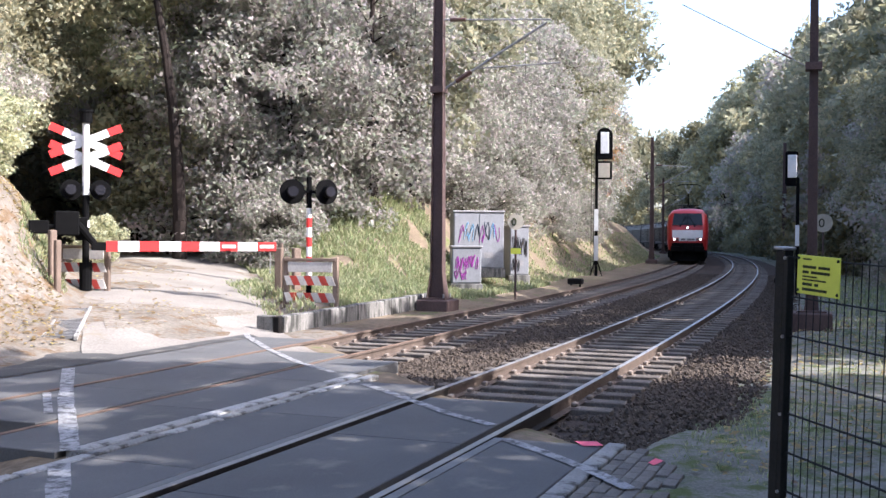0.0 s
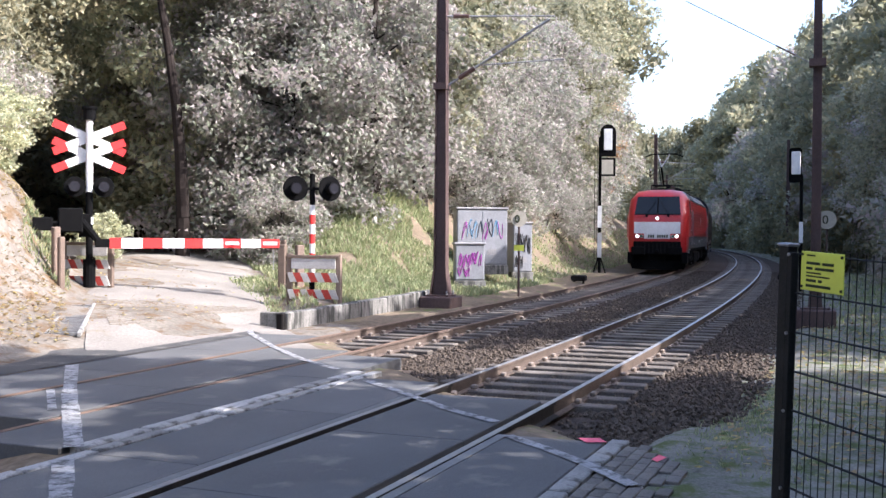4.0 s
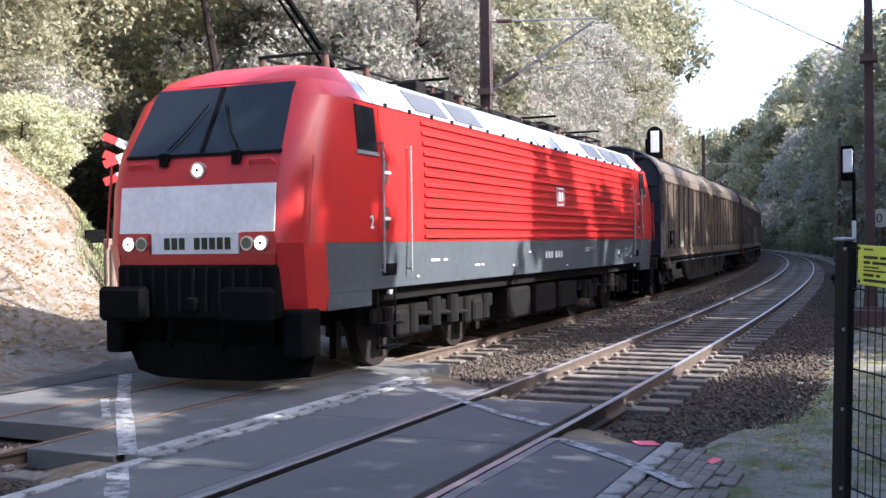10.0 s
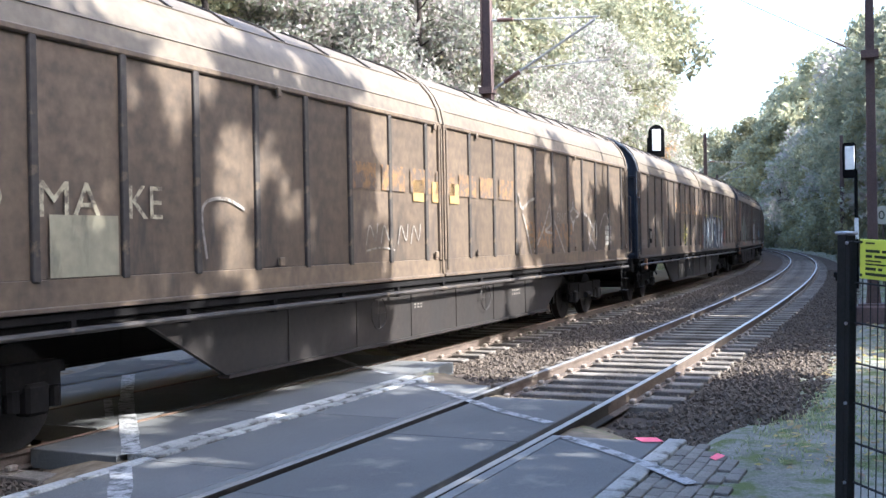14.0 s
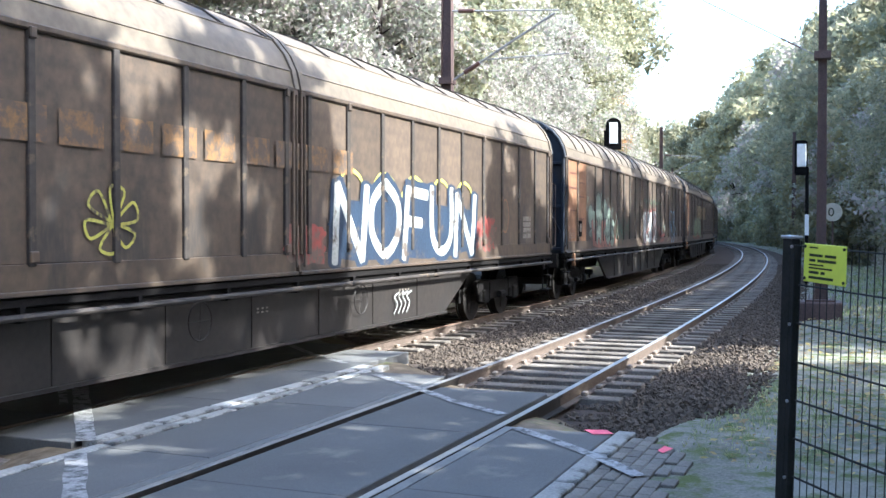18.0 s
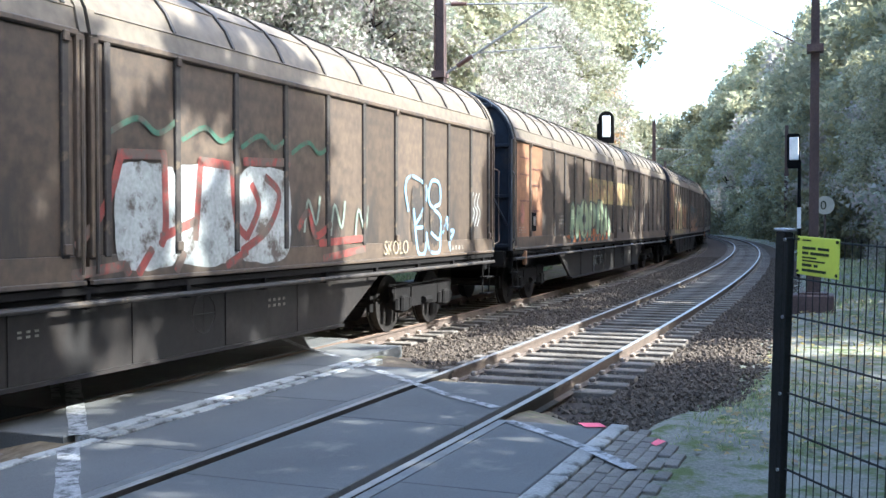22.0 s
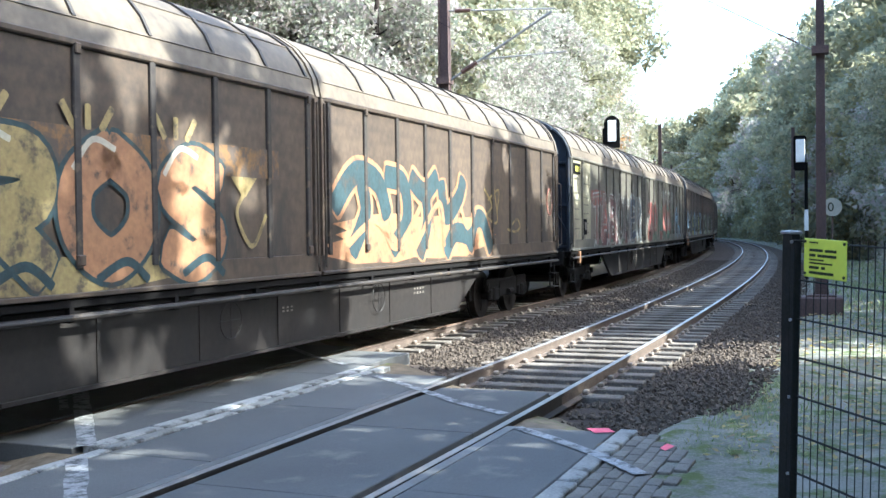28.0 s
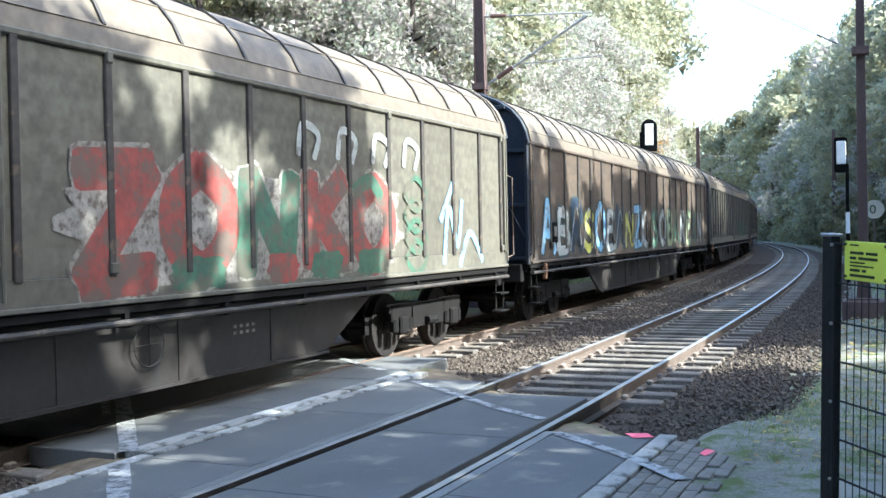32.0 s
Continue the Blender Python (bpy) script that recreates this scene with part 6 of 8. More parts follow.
    for x in (-1.6, 0.0, 1.5):
        part("equipment_box", B(((x - 0.6, -1.32, 0.35), (x + 0.6, 1.32, 0.9)), bevel=0.04), M["under"], L)
    part("floor_pan", B(((-8.9, -1.3, 0.96), (8.9, 1.3, 1.16))), M["under"], L)
    # roof equipment and pantographs
    for x in (-6.6, -3.0, 3.0, 6.6):
        part("pantograph_base", B(((x - 0.75, -0.55, 4.05), (x + 0.75, 0.55, 4.12)), bevel=0.02), M["under"], L)
        for dx in (-0.6, 0.6):
            for y in (-0.5, 0.5):
                part("insulator", R(((x + dx, y, 4.03), (x + dx, y, 4.30), 0.06, 0.045, 10)), M["ins"], L)
        p = part("pantograph_frame", R(((x - 0.7, -0.5, 4.32), (x + 0.7, -0.5, 4.32), 0.025), ((x - 0.7, 0.5, 4.32), (x + 0.7, 0.5, 4.32), 0.025), ((x - 0.7, -0.5, 4.32), (x - 0.7, 0.5, 4.32), 0.025), ((x + 0.7, -0.5, 4.32), (x + 0.7, 0.5, 4.32), 0.025)), M["under"], L)
        if x == -6.6:
            part("lower_arm", R(((x + 0.5, 0, 4.35), (x - 0.95, 0, 5.2), 0.045)), M["black"], L)
            part("push_rod", R(((x + 0.4, 0.12, 4.38), (x - 0.9, 0.1, 5.12), 0.02)), M["black"], L)
            for y in (-0.3, 0.3):
                part("upper_arm", R(((x - 0.95, 0, 5.2), (x + 0.4, y, 5.93), 0.025)), M["galv"], L)
            for dx in (0.3, 0.55):
                part("contact_strip", pipe(((x + dx, -0.95, 5.82), (x + dx, -0.6, 5.96), (x + dx, 0.6, 5.96), (x + dx, 0.95, 5.82)), 0.024), M["black"], L)
        else:
            part("lower_arm", R(((x - 0.7, 0, 4.36), (x + 0.7, 0, 4.42), 0.04)), M["black"], L)
            part("contact_strip", R(((x - 0.6, -0.8, 4.45), (x - 0.6, 0.8, 4.45), 0.025)), M["black"], L)
    rr = random.Random(8)
    for x in (-4.7, -3.6, -1.9, -1.2, -0.2, 0.9, 2.1, 4.4, 5.3):
        w, h = rr.uniform(0.12, 0.4), rr.uniform(0.06, 0.2)
        part("roof_box", B(((x - w, -0.8, 4.0), (x + w, -0.45, 4.05 + h)), bevel=0.02), M["under"], L)
    for x in (-2.3, -0.6, 1.5, 3.2):
        part("insulator", R(((x, -0.3, 4.04), (x, -0.3, 4.34), 0.06, 0.04, 10)), M["ins"], L)
    part("roof_conductor", R(((-6, -0.2, 4.35), (6, -0.2, 4.35), 0.02)), M["under"], L)
    # side markings
    for x in (-0.5, -0.32, -0.14, 0.14, 0.32, 0.5):
        part("marking_bar", B(((x, -1.466, 1.40), (x + 0.09, -1.445, 1.53))), M["loco_white"], L)
    for x, z, w in ((-5.9, 1.46, 0.3), (-5.45, 1.46, 0.14), (-4.2, 1.35, 0.22), (-3.9, 1.35, 0.1), (-2.4, 1.3, 0.1), (-1.5, 1.52, 0.12), (2.3, 1.55, 0.35), (2.3, 1.50, 0.3), (2.8, 1.55, 0.1), (5.2, 1.45, 0.2), (5.2, 1.40, 0.16), (5.9, 1.5, 0.25), (6.5, 1.3, 0.08), (-6.4, 1.25, 0.08), (0.9, 1.22, 0.07)):
        part("small_marking", B(((x, -1.466, z), (x + w, -1.445, z + 0.028))), M["loco_white"], L)
    part("emblem", B(((0.12, -1.505, 2.42), (0.60, -1.49, 2.78)), bevel=0.02), M["loco_white"], L, "pale square emblem")
    part("emblem_inset", B(((0.165, -1.51, 2.46), (0.555, -1.50, 2.74)), bevel=0.01), M["loco_red"], L)
    for x in (0.21, 0.385):
        part("emblem_bar", B(((x, -1.515, 2.51), (x + 0.125, -1.505, 2.69)), bevel=0.01), M["loco_white"], L)
    return L


LOCO = locomotive()


# ---- level crossing things ----
def stand(x, y, turn=0.0, dz=0.0):
    return pose(x, y, ground_z(x, y) + dz, 0, 0, turn)


TO_CAM = lambda x, y: math.degrees(math.atan2(-y, -x))


def warning_cross():
    """Post with a double crossbuck, two lamps and the barrier drive; local -y looks at the road user."""
    x, y = 18.12, 15.78
    turn = TO_CAM(x, y) + 90
    t = empty("crossing_signal", stand(x, y, turn), "white post with red-tipped double crossbuck and two dark lamps", "signal")
    part("post", R(((0, 0, 2.05), (0, 0, 3.60), 0.075, None, 14)), M["white"], t, smooth=False)
    part("post_foot", R(((0, 0, 0), (0, 0, 2.05), 0.075, None, 14), ((0, 0, 0), (0, 0, 0.6), 0.13, None, 12)), M["black"], t, "black lower post")
    part("white_ring", R(((0, 0, 1.35), (0, 0, 1.5), 0.08, None, 14)), M["white"], t)
    part("bell_housing", R(((0, 0, 3.60), (0, 0, 3.85), 0.13, 0.13, 14), ((0, 0, 3.83), (0, 0, 3.88), 0.16, 0.16, 14)), M["black"], t)
    for dz, tilt in ((3.22, 0), (2.84, 0)):
        for e in (-1, 1):
            mm = Matrix.Translation((0, 0.10 + 0.014 * (e > 0), dz)) @ Matrix.Rotation(radians(23 * e), 4, "Y")
            bm = bmesh.new()
            box(bm, (-0.5, -0.006, -0.085), (0.5, 0.006, 0.085), mm)
            arm = part("crossbuck_arm", bm, M["white"], t)
            for k in (-1, 1):
                bm = bmesh.new()
                prism(bm, [(-0.008, -0.085), (0.008, -0.085), (0.008, 0.085), (-0.008, 0.085)], k * 0.5, k * 0.80, mm)
                part("red_tip", bm, M["red"], t, "red arm tip")
    for e in (-1, 1):
        c = Vector((e * 0.30, -0.02, 2.16))
        part("lamp_backboard", R((c, c - Vector((0, 0.03, 0)), 0.22, 0.22, 24)), M["black"], t)
        part("lamp_hood", R((c - Vector((0, 0.03, 0)), c - Vector((0, 0.2, 0)), 0.13, 0.13, 16)), M["black"], t)
        part("lamp_lens", R((c - Vector((0, 0.2, 0)), c - Vector((0, 0.21, 0)), 0.11, 0.11, 16)), M["lens"], t)
        part("lamp_bracket", B(((min(0, e * 0.30), -0.02, 2.13), (max(0, e * 0.30), 0.02, 2.19))), M["black"], t)
    return t


warning_cross()


def barrier():
    x, y = 18.0, 15.7
    a = math.degrees(math.atan2(12.85 - 15.86, 20.9 - 18.05))
    t = empty("barrier", stand(x, y, a), "lowered red and white striped barrier boom with black counterweight arms", "barrier")
    z = 0.98
    part("drive_box", B(((-0.62, -0.35, 1.20), (-0.12, 0.05, 1.72)), bevel=0.03), M["black"], t)
    part("drive_bracket", B(((-0.2, -0.2, 1.1), (0.05, -0.05, 1.6)), bevel=0.02), M["black"], t)
    part("counterweight", B(((-1.12, -0.42, 1.24), (-0.72, -0.12, 1.52)), bevel=0.02), M["black"], t)
    part("counter_arm", R(((-0.8, -0.26, 1.40), (-0.1, -0.26, 1.40), 0.045), ((-0.15, -0.26, 1.45), (0.22, -0.26, z), 0.075)), M["black"], t)
    part("boom_socket", B(((0.12, -0.33, z - 0.09), (0.42, -0.19, z + 0.09)), bevel=0.015), M["black"], t)
    cuts = [0.42, 0.66, 1.10, 1.52, 1.98, 2.38, 2.82, 3.22, 3.66, 4.08]
    for i, (p, q) in enumerate(zip(cuts, cuts[1:])):
        parts = ((p, q, "white" if i % 2 else "red"),)
        for c, d, mat in parts:
            h0, h1 = 0.115 - 0.02 * c / 4, 0.115 - 0.02 * d / 4
            bm = bmesh.new()
            prism(bm, [(-0.29, z - h0), (-0.23, z - h0), (-0.23, z + h0), (-0.29, z + h0)], c, d)
            s = part("boom_stripe", bm, M[mat], t, mat + " reflective stripe")
            if mat == "red" and i > 5:
                part("boom_reflector", B(((c + 0.05, -0.297, z - 0.035), (d - 0.05, -0.288, z + 0.04))), M["white"], t)
    part("boom_tip_rod", R(((3.95, -0.26, z - 0.08), (3.95, -0.26, z - 0.6), 0.012)), M["galv"], t)


barrier()


def lamp_post():
    x, y = 19.9, 11.3
    t = empty("lamp_post", stand(x, y, TO_CAM(x, y) + 90), "red and white banded post carrying two round black warning lamps", "signal")
    part("post_foot", R(((0, 0, 0), (0, 0, 0.5), 0.06, None, 12)), M["black"], t)
    n = 7
    for i in range(n):
        z0, z1 = 0.5 + 1.45 * i / n, 0.5 + 1.45 * (i + 1) / n
        part("post_band", R(((0, 0, z0), (0, 0, z1), 0.062, None, 14)), M["white" if i % 2 == 0 else "red"], t)
    part("post_top", R(((0, 0, 1.95), (0, 0, 2.62), 0.06, None, 14)), M["black"], t)
    for e, yaw in ((-1, 8), (1, 30)):
        c = Vector((e * 0.36, -0.08, 2.3))
        d = Vector((math.sin(radians(yaw)), -math.cos(radians(yaw)), 0))
        part("lamp_backboard", R((c, c + d * 0.03, 0.27, 0.27, 24)), M["black"], t)
        part("lamp_hood", R((c + d * 0.03, c + d * 0.2, 0.13, 0.13, 16)), M["black"], t)
        part("lamp_lens", R((c + d * 0.19, c + d * 0.205, 0.11, 0.11, 16)), M["lens"], t)
        part("lamp_bracket", B(((min(0, e * 0.36), -0.06, 2.27), (max(0, e * 0.36), -0.02, 2.33))), M["black"], t)


lamp_post()


def stile(x, y, x2, y2, label, high=1.02):
    """A short wooden gate beside the road: two posts, a top rail and two boards with red and white bands."""
    d = Vector((x2 - x, y2 - y, 0))
    w = d.length
    t = empty("wooden_gate", pose(x, y, min(ground_z(x, y), ground_z(x2, y2)), 0, 0, math.degrees(math.atan2(d.y, d.x))), label, "gate")
    for px in (0, w):
        part("post", B(((px - 0.055, -0.06, -0.3), (px + 0.055, 0.06, high + 0.02)), bevel=0.012), M["wood"], t)
    part("top_rail", B(((-0.02, -0.085, high - 0.07), (w + 0.02, -0.045, high)), bevel=0.01), M["wood"], t)
    part("top_board", B(((0.06, -0.07, high - 0.30), (w - 0.06, -0.05, high - 0.075)), bevel=0.006), M["board_white"], t, "bleached upper board")
    for z in (0.44, 0.08):
        n = 7
        for i in range(n):
            x0, x1 = w * i / n, w * (i + 1) / n
            bm = bmesh.new()
            q = [(x0 + 0.04, z), (x1 + 0.04, z), (x1 - 0.06, z + 0.2), (x0 - 0.06, z + 0.2)]
            q = [(min(max(a, -0.02), w + 0.02), b) for a, b in q]
            lo, hi = [bm.verts.new((a, -0.09, b)) for a, b in q], [bm.verts.new((a, -0.065, b)) for a, b in q]
            bm.faces.new(lo)
            bm.faces.new(hi[::-1])
            for k in range(4):
                bm.faces.new((lo[k], lo[(k + 1) % 4], hi[(k + 1) % 4], hi[k]))
            bmesh.ops.recalc_face_normals(bm, faces=bm.faces[:])
            part("board_band", bm, M["board_white" if i % 2 == 0 else "board_red"], t)
    return t


stile(19.76, 11.77, 19.93, 10.66, "weathered wooden gate with red and white striped boards beside the path")
stile(18.15, 16.46, 18.4, 15.43, "dark wooden gate with red-white boards behind the barrier")


def wood_post(x, y, h, r=0.09, lean=0.0):
    t = link_mesh("wooden_post", B(((-r, -r, -0.3), (r, r, h)), bevel=0.02), M["wood"])
    t.matrix_basis = stand(x, y, random.uniform(0, 90)) @ pose(0, 0, 0, lean, 0, 0)
    return tagged(t, "weathered square wooden post standing by the path", "post", "posts by the path")


wood_post(21.5, 13.0, 1.05)
wood_post(21.6, 12.6, 1.0)
wood_post(24.2, 14.6, 1.1, 0.06)
wood_post(16.45, 15.16, 1.0, 0.07)
wood_post(16.2, 14.8, 1.0, 0.06)


def drain():
    far = Vector((13.1 + 3.4 * math.cos(radians(37)), 11.65 + 3.4 * math.sin(radians(37)), 0))
    rise = ground_z(far.x, far.y, False) - ground_z(13.1, 11.65, False)
    t = empty("drain_grating", pose(13.1, 11.65, ground_z(13.1, 11.65, False) + 0.025, 0, -math.degrees(math.atan2(rise, 3.4)), 37), "narrow steel drain grating with a pale concrete rim", "drain")
    part("rim", B(((0, -0.06, -0.05), (3.4, 0.0, 0.03)), ((0, 0.42, -0.05), (3.4, 0.48, 0.03)), bevel=0.01), M["edge"], t)
    for i in range(22):
        part("grate_bar", B(((0.05 + i * 0.15, 0.0, -0.03), (0.11 + i * 0.15, 0.42, 0.02))), M["grate"], t)


drain()


def retaining_wall():
    a, b = tp(17.25, 6.15), tp(25.2, 6.22)
    d = b - a
    t = empty("retaining_wall", pose(a.x, a.y, -0.22, 0, 0, math.degrees(math.atan2(d.y, d.x))), "low stained grey concrete retaining wall beside the track", "wall")
    n = 5
    w = d.length / n
    for i in range(n):
        part("wall_block", B(((i * w + 0.008, 0, -0.1), ((i + 1) * w - 0.008, 0.22, 0.50 + 0.015 * i)), bevel=0.02), M["concrete"], t)
    part("wing_wall", B(((0.0, 0.23, -0.1), (0.14, 0.62, 0.50)), bevel=0.02), M["concrete"], t)
    part("wing_post", B(((-0.20, 0.02, -0.1), (-0.05, 0.16, 0.50)), bevel=0.02), M["under"], t)


retaining_wall()


# ---- masts, signals, cabinets ----
def mast(s, off, side, label, arm=True, tall=9.4, slim=1.0):
    """A steel mast with base block; side: -1 when its arm reaches to the right of the tracks' run."""
    t = empty("catenary_mast", tpose(s, off, -0.18), label, "mast", "masts along the tracks")
    part("base_block", B(((-0.42, -0.42, -0.4), (0.42, 0.42, 0.42)), bevel=0.03), M["mast"], t, "low footing block")
    bm = bmesh.new()
    for a, b, w0, w1 in ((0.42, 1.1, 0.23, 0.15), (1.1, tall, 0.15, 0.105)):
        w0, w1 = w0 * slim, w1 * slim
        for sy in (-1, 1):
            vs = [bm.verts.new(v) for v in ((-w0 * 0.8, sy * w0 - 0.012, a), (w0 * 0.8, sy * w0 - 0.012, a), (w0 * 0.8, sy * w0 + 0.012, a), (-w0 * 0.8, sy * w0 + 0.012, a))]
            vt = [bm.verts.new(v) for v in ((-w1 * 0.8, sy * w1 - 0.012, b), (w1 * 0.8, sy * w1 - 0.012, b), (w1 * 0.8, sy * w1 + 0.012, b), (-w1 * 0.8, sy * w1 + 0.012, b))]
            for k in range(4):
                bm.faces.new((vs[k], vs[(k + 1) % 4], vt[(k + 1) % 4], vt[k]))
        vs = [bm.verts.new(v) for v in ((-0.012, -w0, a), (0.012, -w0, a), (0.012, w0, a), (-0.012, w0, a))]
        vt = [bm.verts.new(v) for v in ((-0.012, -w1, b), (0.012, -w1, b), (0.012, w1, b), (-0.012, w1, b))]
        for k in range(4):
            bm.faces.new((vs[k], vs[(k + 1) % 4], vt[(k + 1) % 4], vt[k]))
    bmesh.ops.recalc_face_normals(bm, faces=bm.faces[:])
    part("shaft", bm, M["mast"], t)
    part("base_plate", B(((-0.3, -0.3, 0.42), (0.3, 0.3, 0.46))), M["mast"], t)
    for x in (-0.24, 0.24):
        for y in (-0.24, 0.24):
            part("bolt", R(((x, y, 0.44), (x, y, 0.56), 0.025)), M["galv"], t)
    if arm:
        r = 0.032 if off > 0 else 0.01
        part("cantilever_tube", R(((0, side * 0.12, 5.62), (0, side * 2.75, 7.12), r)), M["galv"], t)
        part("insulator", R(((0, side * 0.45, 5.81), (0, side * 0.85, 6.035), r * 1.9)), M["ins"], t)
        if off > 0:
            part("top_tube", R(((0, side * 0.1, 7.35), (0, side * 2.85, 7.18), 0.022)), M["galv"], t)
            part("insulator", R(((0, side * 0.3, 7.34), (0, side * 0.7, 7.315), 0.05)), M["ins"], t)
            part("registration_arm", R(((0, side * 0.95, 6.1), (0, side * 3.1, 6.14), 0.018)), M["galv"], t)
        part("clamp", B(((-0.17, -0.17, 5.54), (0.17, 0.17, 5.70))), M["mast"], t)
    return t


mast(24.3, 5.75, -1, "rust-brown steel catenary mast on a footing beside the track")
mast(23.4, -3.05, 1, "dark slim steel catenary mast on a low footing behind the fence", slim=0.6)
mast(77.8, 6.5, -1, "distant steel catenary mast beside the curve")
mast(84.5, -3.1, 1, "distant steel catenary mast on the outside of the curve")
mast(131, 6.5, -1, "distant steel catenary mast beside the curve")


def wires():
    """Catenary and contact wires over both tracks."""
    for off in (SP,):
        t = empty("overhead_wire", Matrix(), "thin overhead contact and catenary wires above the track", "wire", "overhead wires")
        for z, sag, name in ((5.98, 0.0, "contact_wire"), (7.45, 0.75, "catenary_wire")):
            pts = []
            for a, b in ((-30, 24), (24, 78), (78, 131), (131, 190)):
                for k in range(6):
                    f = k / 6
                    pts.append(tp(a + (b - a) * f, off + (0.2 if k == 0 else 0), z - sag * 4 * f * (1 - f)))
            part(name, pipe(pts, 0.004, 4), M["black"], t)
        for s in np.arange(-20, 180, 7.7):
            f = ((s + 30) % 54) / 54
            p = tp(s, off, 5.98)
            part("dropper", R((p, p + Vector((0, 0, 1.47 - 0.75 * 4 * f * (1 - f))), 0.005, None, 4)), M["black"], t)


wires()


def light_signal(s, off, h, label, boards):
    v = tp(s, off)
    g = -0.2
    t = empty("light_signal", pose(v.x, v.y, g, 0, 0, TO_CAM(v.x, v.y) + 90), label, "signal", "signals along the tracks")
    part("base", B(((-0.3, -0.2, 0), (0.3, 0.2, 0.15)), bevel=0.02), M["concrete"], t)
    bm = bmesh.new()
    for e in (-1, 1):
        rod(bm, (e * 0.3, 0, 0.1), (e * 0.06, 0, 0.9), 0.03, seg=6)
    part("foot_stay", bm, M["black"], t)
    part("post", R(((0, 0, 0.1), (0, 0, h - 0.6), 0.075, None, 12)), M["black"], t)
    for z0, z1 in boards:
        part("white_band", B(((-0.1, -0.1, z0), (0.1, -0.075, z1))), M["white"], t)
    bm = bmesh.new()
    outline = [(0.38 * math.cos(a), h - 0.38 + 0.38 * math.sin(a)) for a in [math.pi * i / 10 for i in range(11)]] + [(-0.38, h - 1.55), (0.38, h - 1.55)]
    lo, hi = [bm.verts.new((x, -0.12, z)) for x, z in outline], [bm.verts.new((x, -0.06, z)) for x, z in outline]
    bm.faces.new(lo)
    bm.faces.new(hi[::-1])
    for k in range(len(outline)):
        j = (k + 1) % len(outline)
        bm.faces.new((lo[k], lo[j], hi[j], hi[k]))
    bmesh.ops.recalc_face_normals(bm, faces=bm.faces[:])
    off_x = 0.38
    for o in (bm,):
        bmesh.ops.translate(o, verts=o.verts[:], vec=(off_x, 0, 0))
    part("backboard", bm, M["black"], t)
    part("signal_face", B(((off_x - 0.2, -0.16, h - 1.25), (off_x + 0.2, -0.125, h - 0.22)), bevel=0.02), M["white"], t, "pale reflecting signal face")
    part("lower_box", B(((off_x - 0.36, -0.14, h - 2.5), (off_x + 0.36, -0.06, h - 1.62)), bevel=0.02), M["black"], t)
    part("number_board", B(((off_x - 0.3, -0.16, h - 2.42), (off_x + 0.25, -0.142, h - 1.72)), bevel=0.01), M["cream"], t)
    part("signal_arm", B(((0, -0.06, h - 1.5), (off_x, 0.0, h - 1.4)), ((0, -0.06, h - 2.3), (off_x, 0.0, h - 2.2))), M["black"], t)
    part("ladder", R(((-0.25, 0.1, 0.3), (-0.25, 0.1, h - 1), 0.012), ((-0.12, 0.1, 0.3), (-0.12, 0.1, h - 1), 0.012), *[((-0.25, 0.1, z), (-0.12, 0.1, z), 0.008) for z in np.arange(0.5, h - 1, 0.35)]), M["black"], t)
    return t


light_signal(50.6, 6.7, 7.35, "tall black light signal with white plates on a banded post", ((0.9, 2.1), (2.35, 3.4)))


def small_signal():
    v = tp(39.5, -2.35)
    t = empty("light_signal", pose(v.x, v.y, -0.2, 0, 0, TO_CAM(v.x, v.y) + 90), "slim black light signal with a pale face beside the near track", "signal", "signals along the tracks")
    part("post", R(((0.15, 0, 0), (0.15, 0, 4.2), 0.06, None, 12)), M["black"], t)
    part("backboard", B(((-0.28, -0.1, 3.9), (0.16, -0.04, 5.15)), bevel=0.06), M["black"], t)
    part("signal_face", B(((-0.2, -0.14, 4.2), (0.12, -0.1, 5.02)), bevel=0.02), M["white"], t, "pale reflecting signal face")
    part("white_band", B(((0.08, -0.09, 1.75), (0.22, -0.062, 2.5))), M["white"], t)


small_signal()


def disc_sign(s, off, h, r, label, yellow=True):
    v = tp(s, off)
    t = empty("disc_sign", pose(v.x, v.y, -0.15, 0, 0, TO_CAM(v.x, v.y) + 90), label, "sign", "round signs by the tracks")
    part("post", R(((0, 0, 0), (0, 0, h + r * 0.6), 0.035, None, 10)), M["mast"], t)
    part("disc", R(((0, -0.04, h), (0, -0.055, h), r, r, 28)), M["cream"], t)
    bm = bmesh.new()
    n = 20
    for i in range(n):
        a, b = 2 * math.pi * i / n, 2 * math.pi * (i + 1) / n
        rod(bm, (-0.05 + r * 0.24 * math.cos(a), -0.058, h + r * 0.42 * math.sin(a)), (-0.05 + r * 0.24 * math.cos(b), -0.058, h + r * 0.42 * math.sin(b)), 0.022, seg=5)
    part("figure", bm, M["ink"], t, "dark figure zero")
    if yellow:
        part("small_plate", B(((-0.15, -0.06, h - 0.95), (0.15, -0.045, h - 0.78)), bevel=0.004), M["yellow"], t, "small yellow plate")
    return t


disc_sign(29.95, 5.35, 2.40, 0.235, "round cream sign with a dark zero on a thin rusty post")
disc_sign(41.0, -3.4, 2.55, 0.34, "round cream sign with a dark zero partly behind the mast", False)


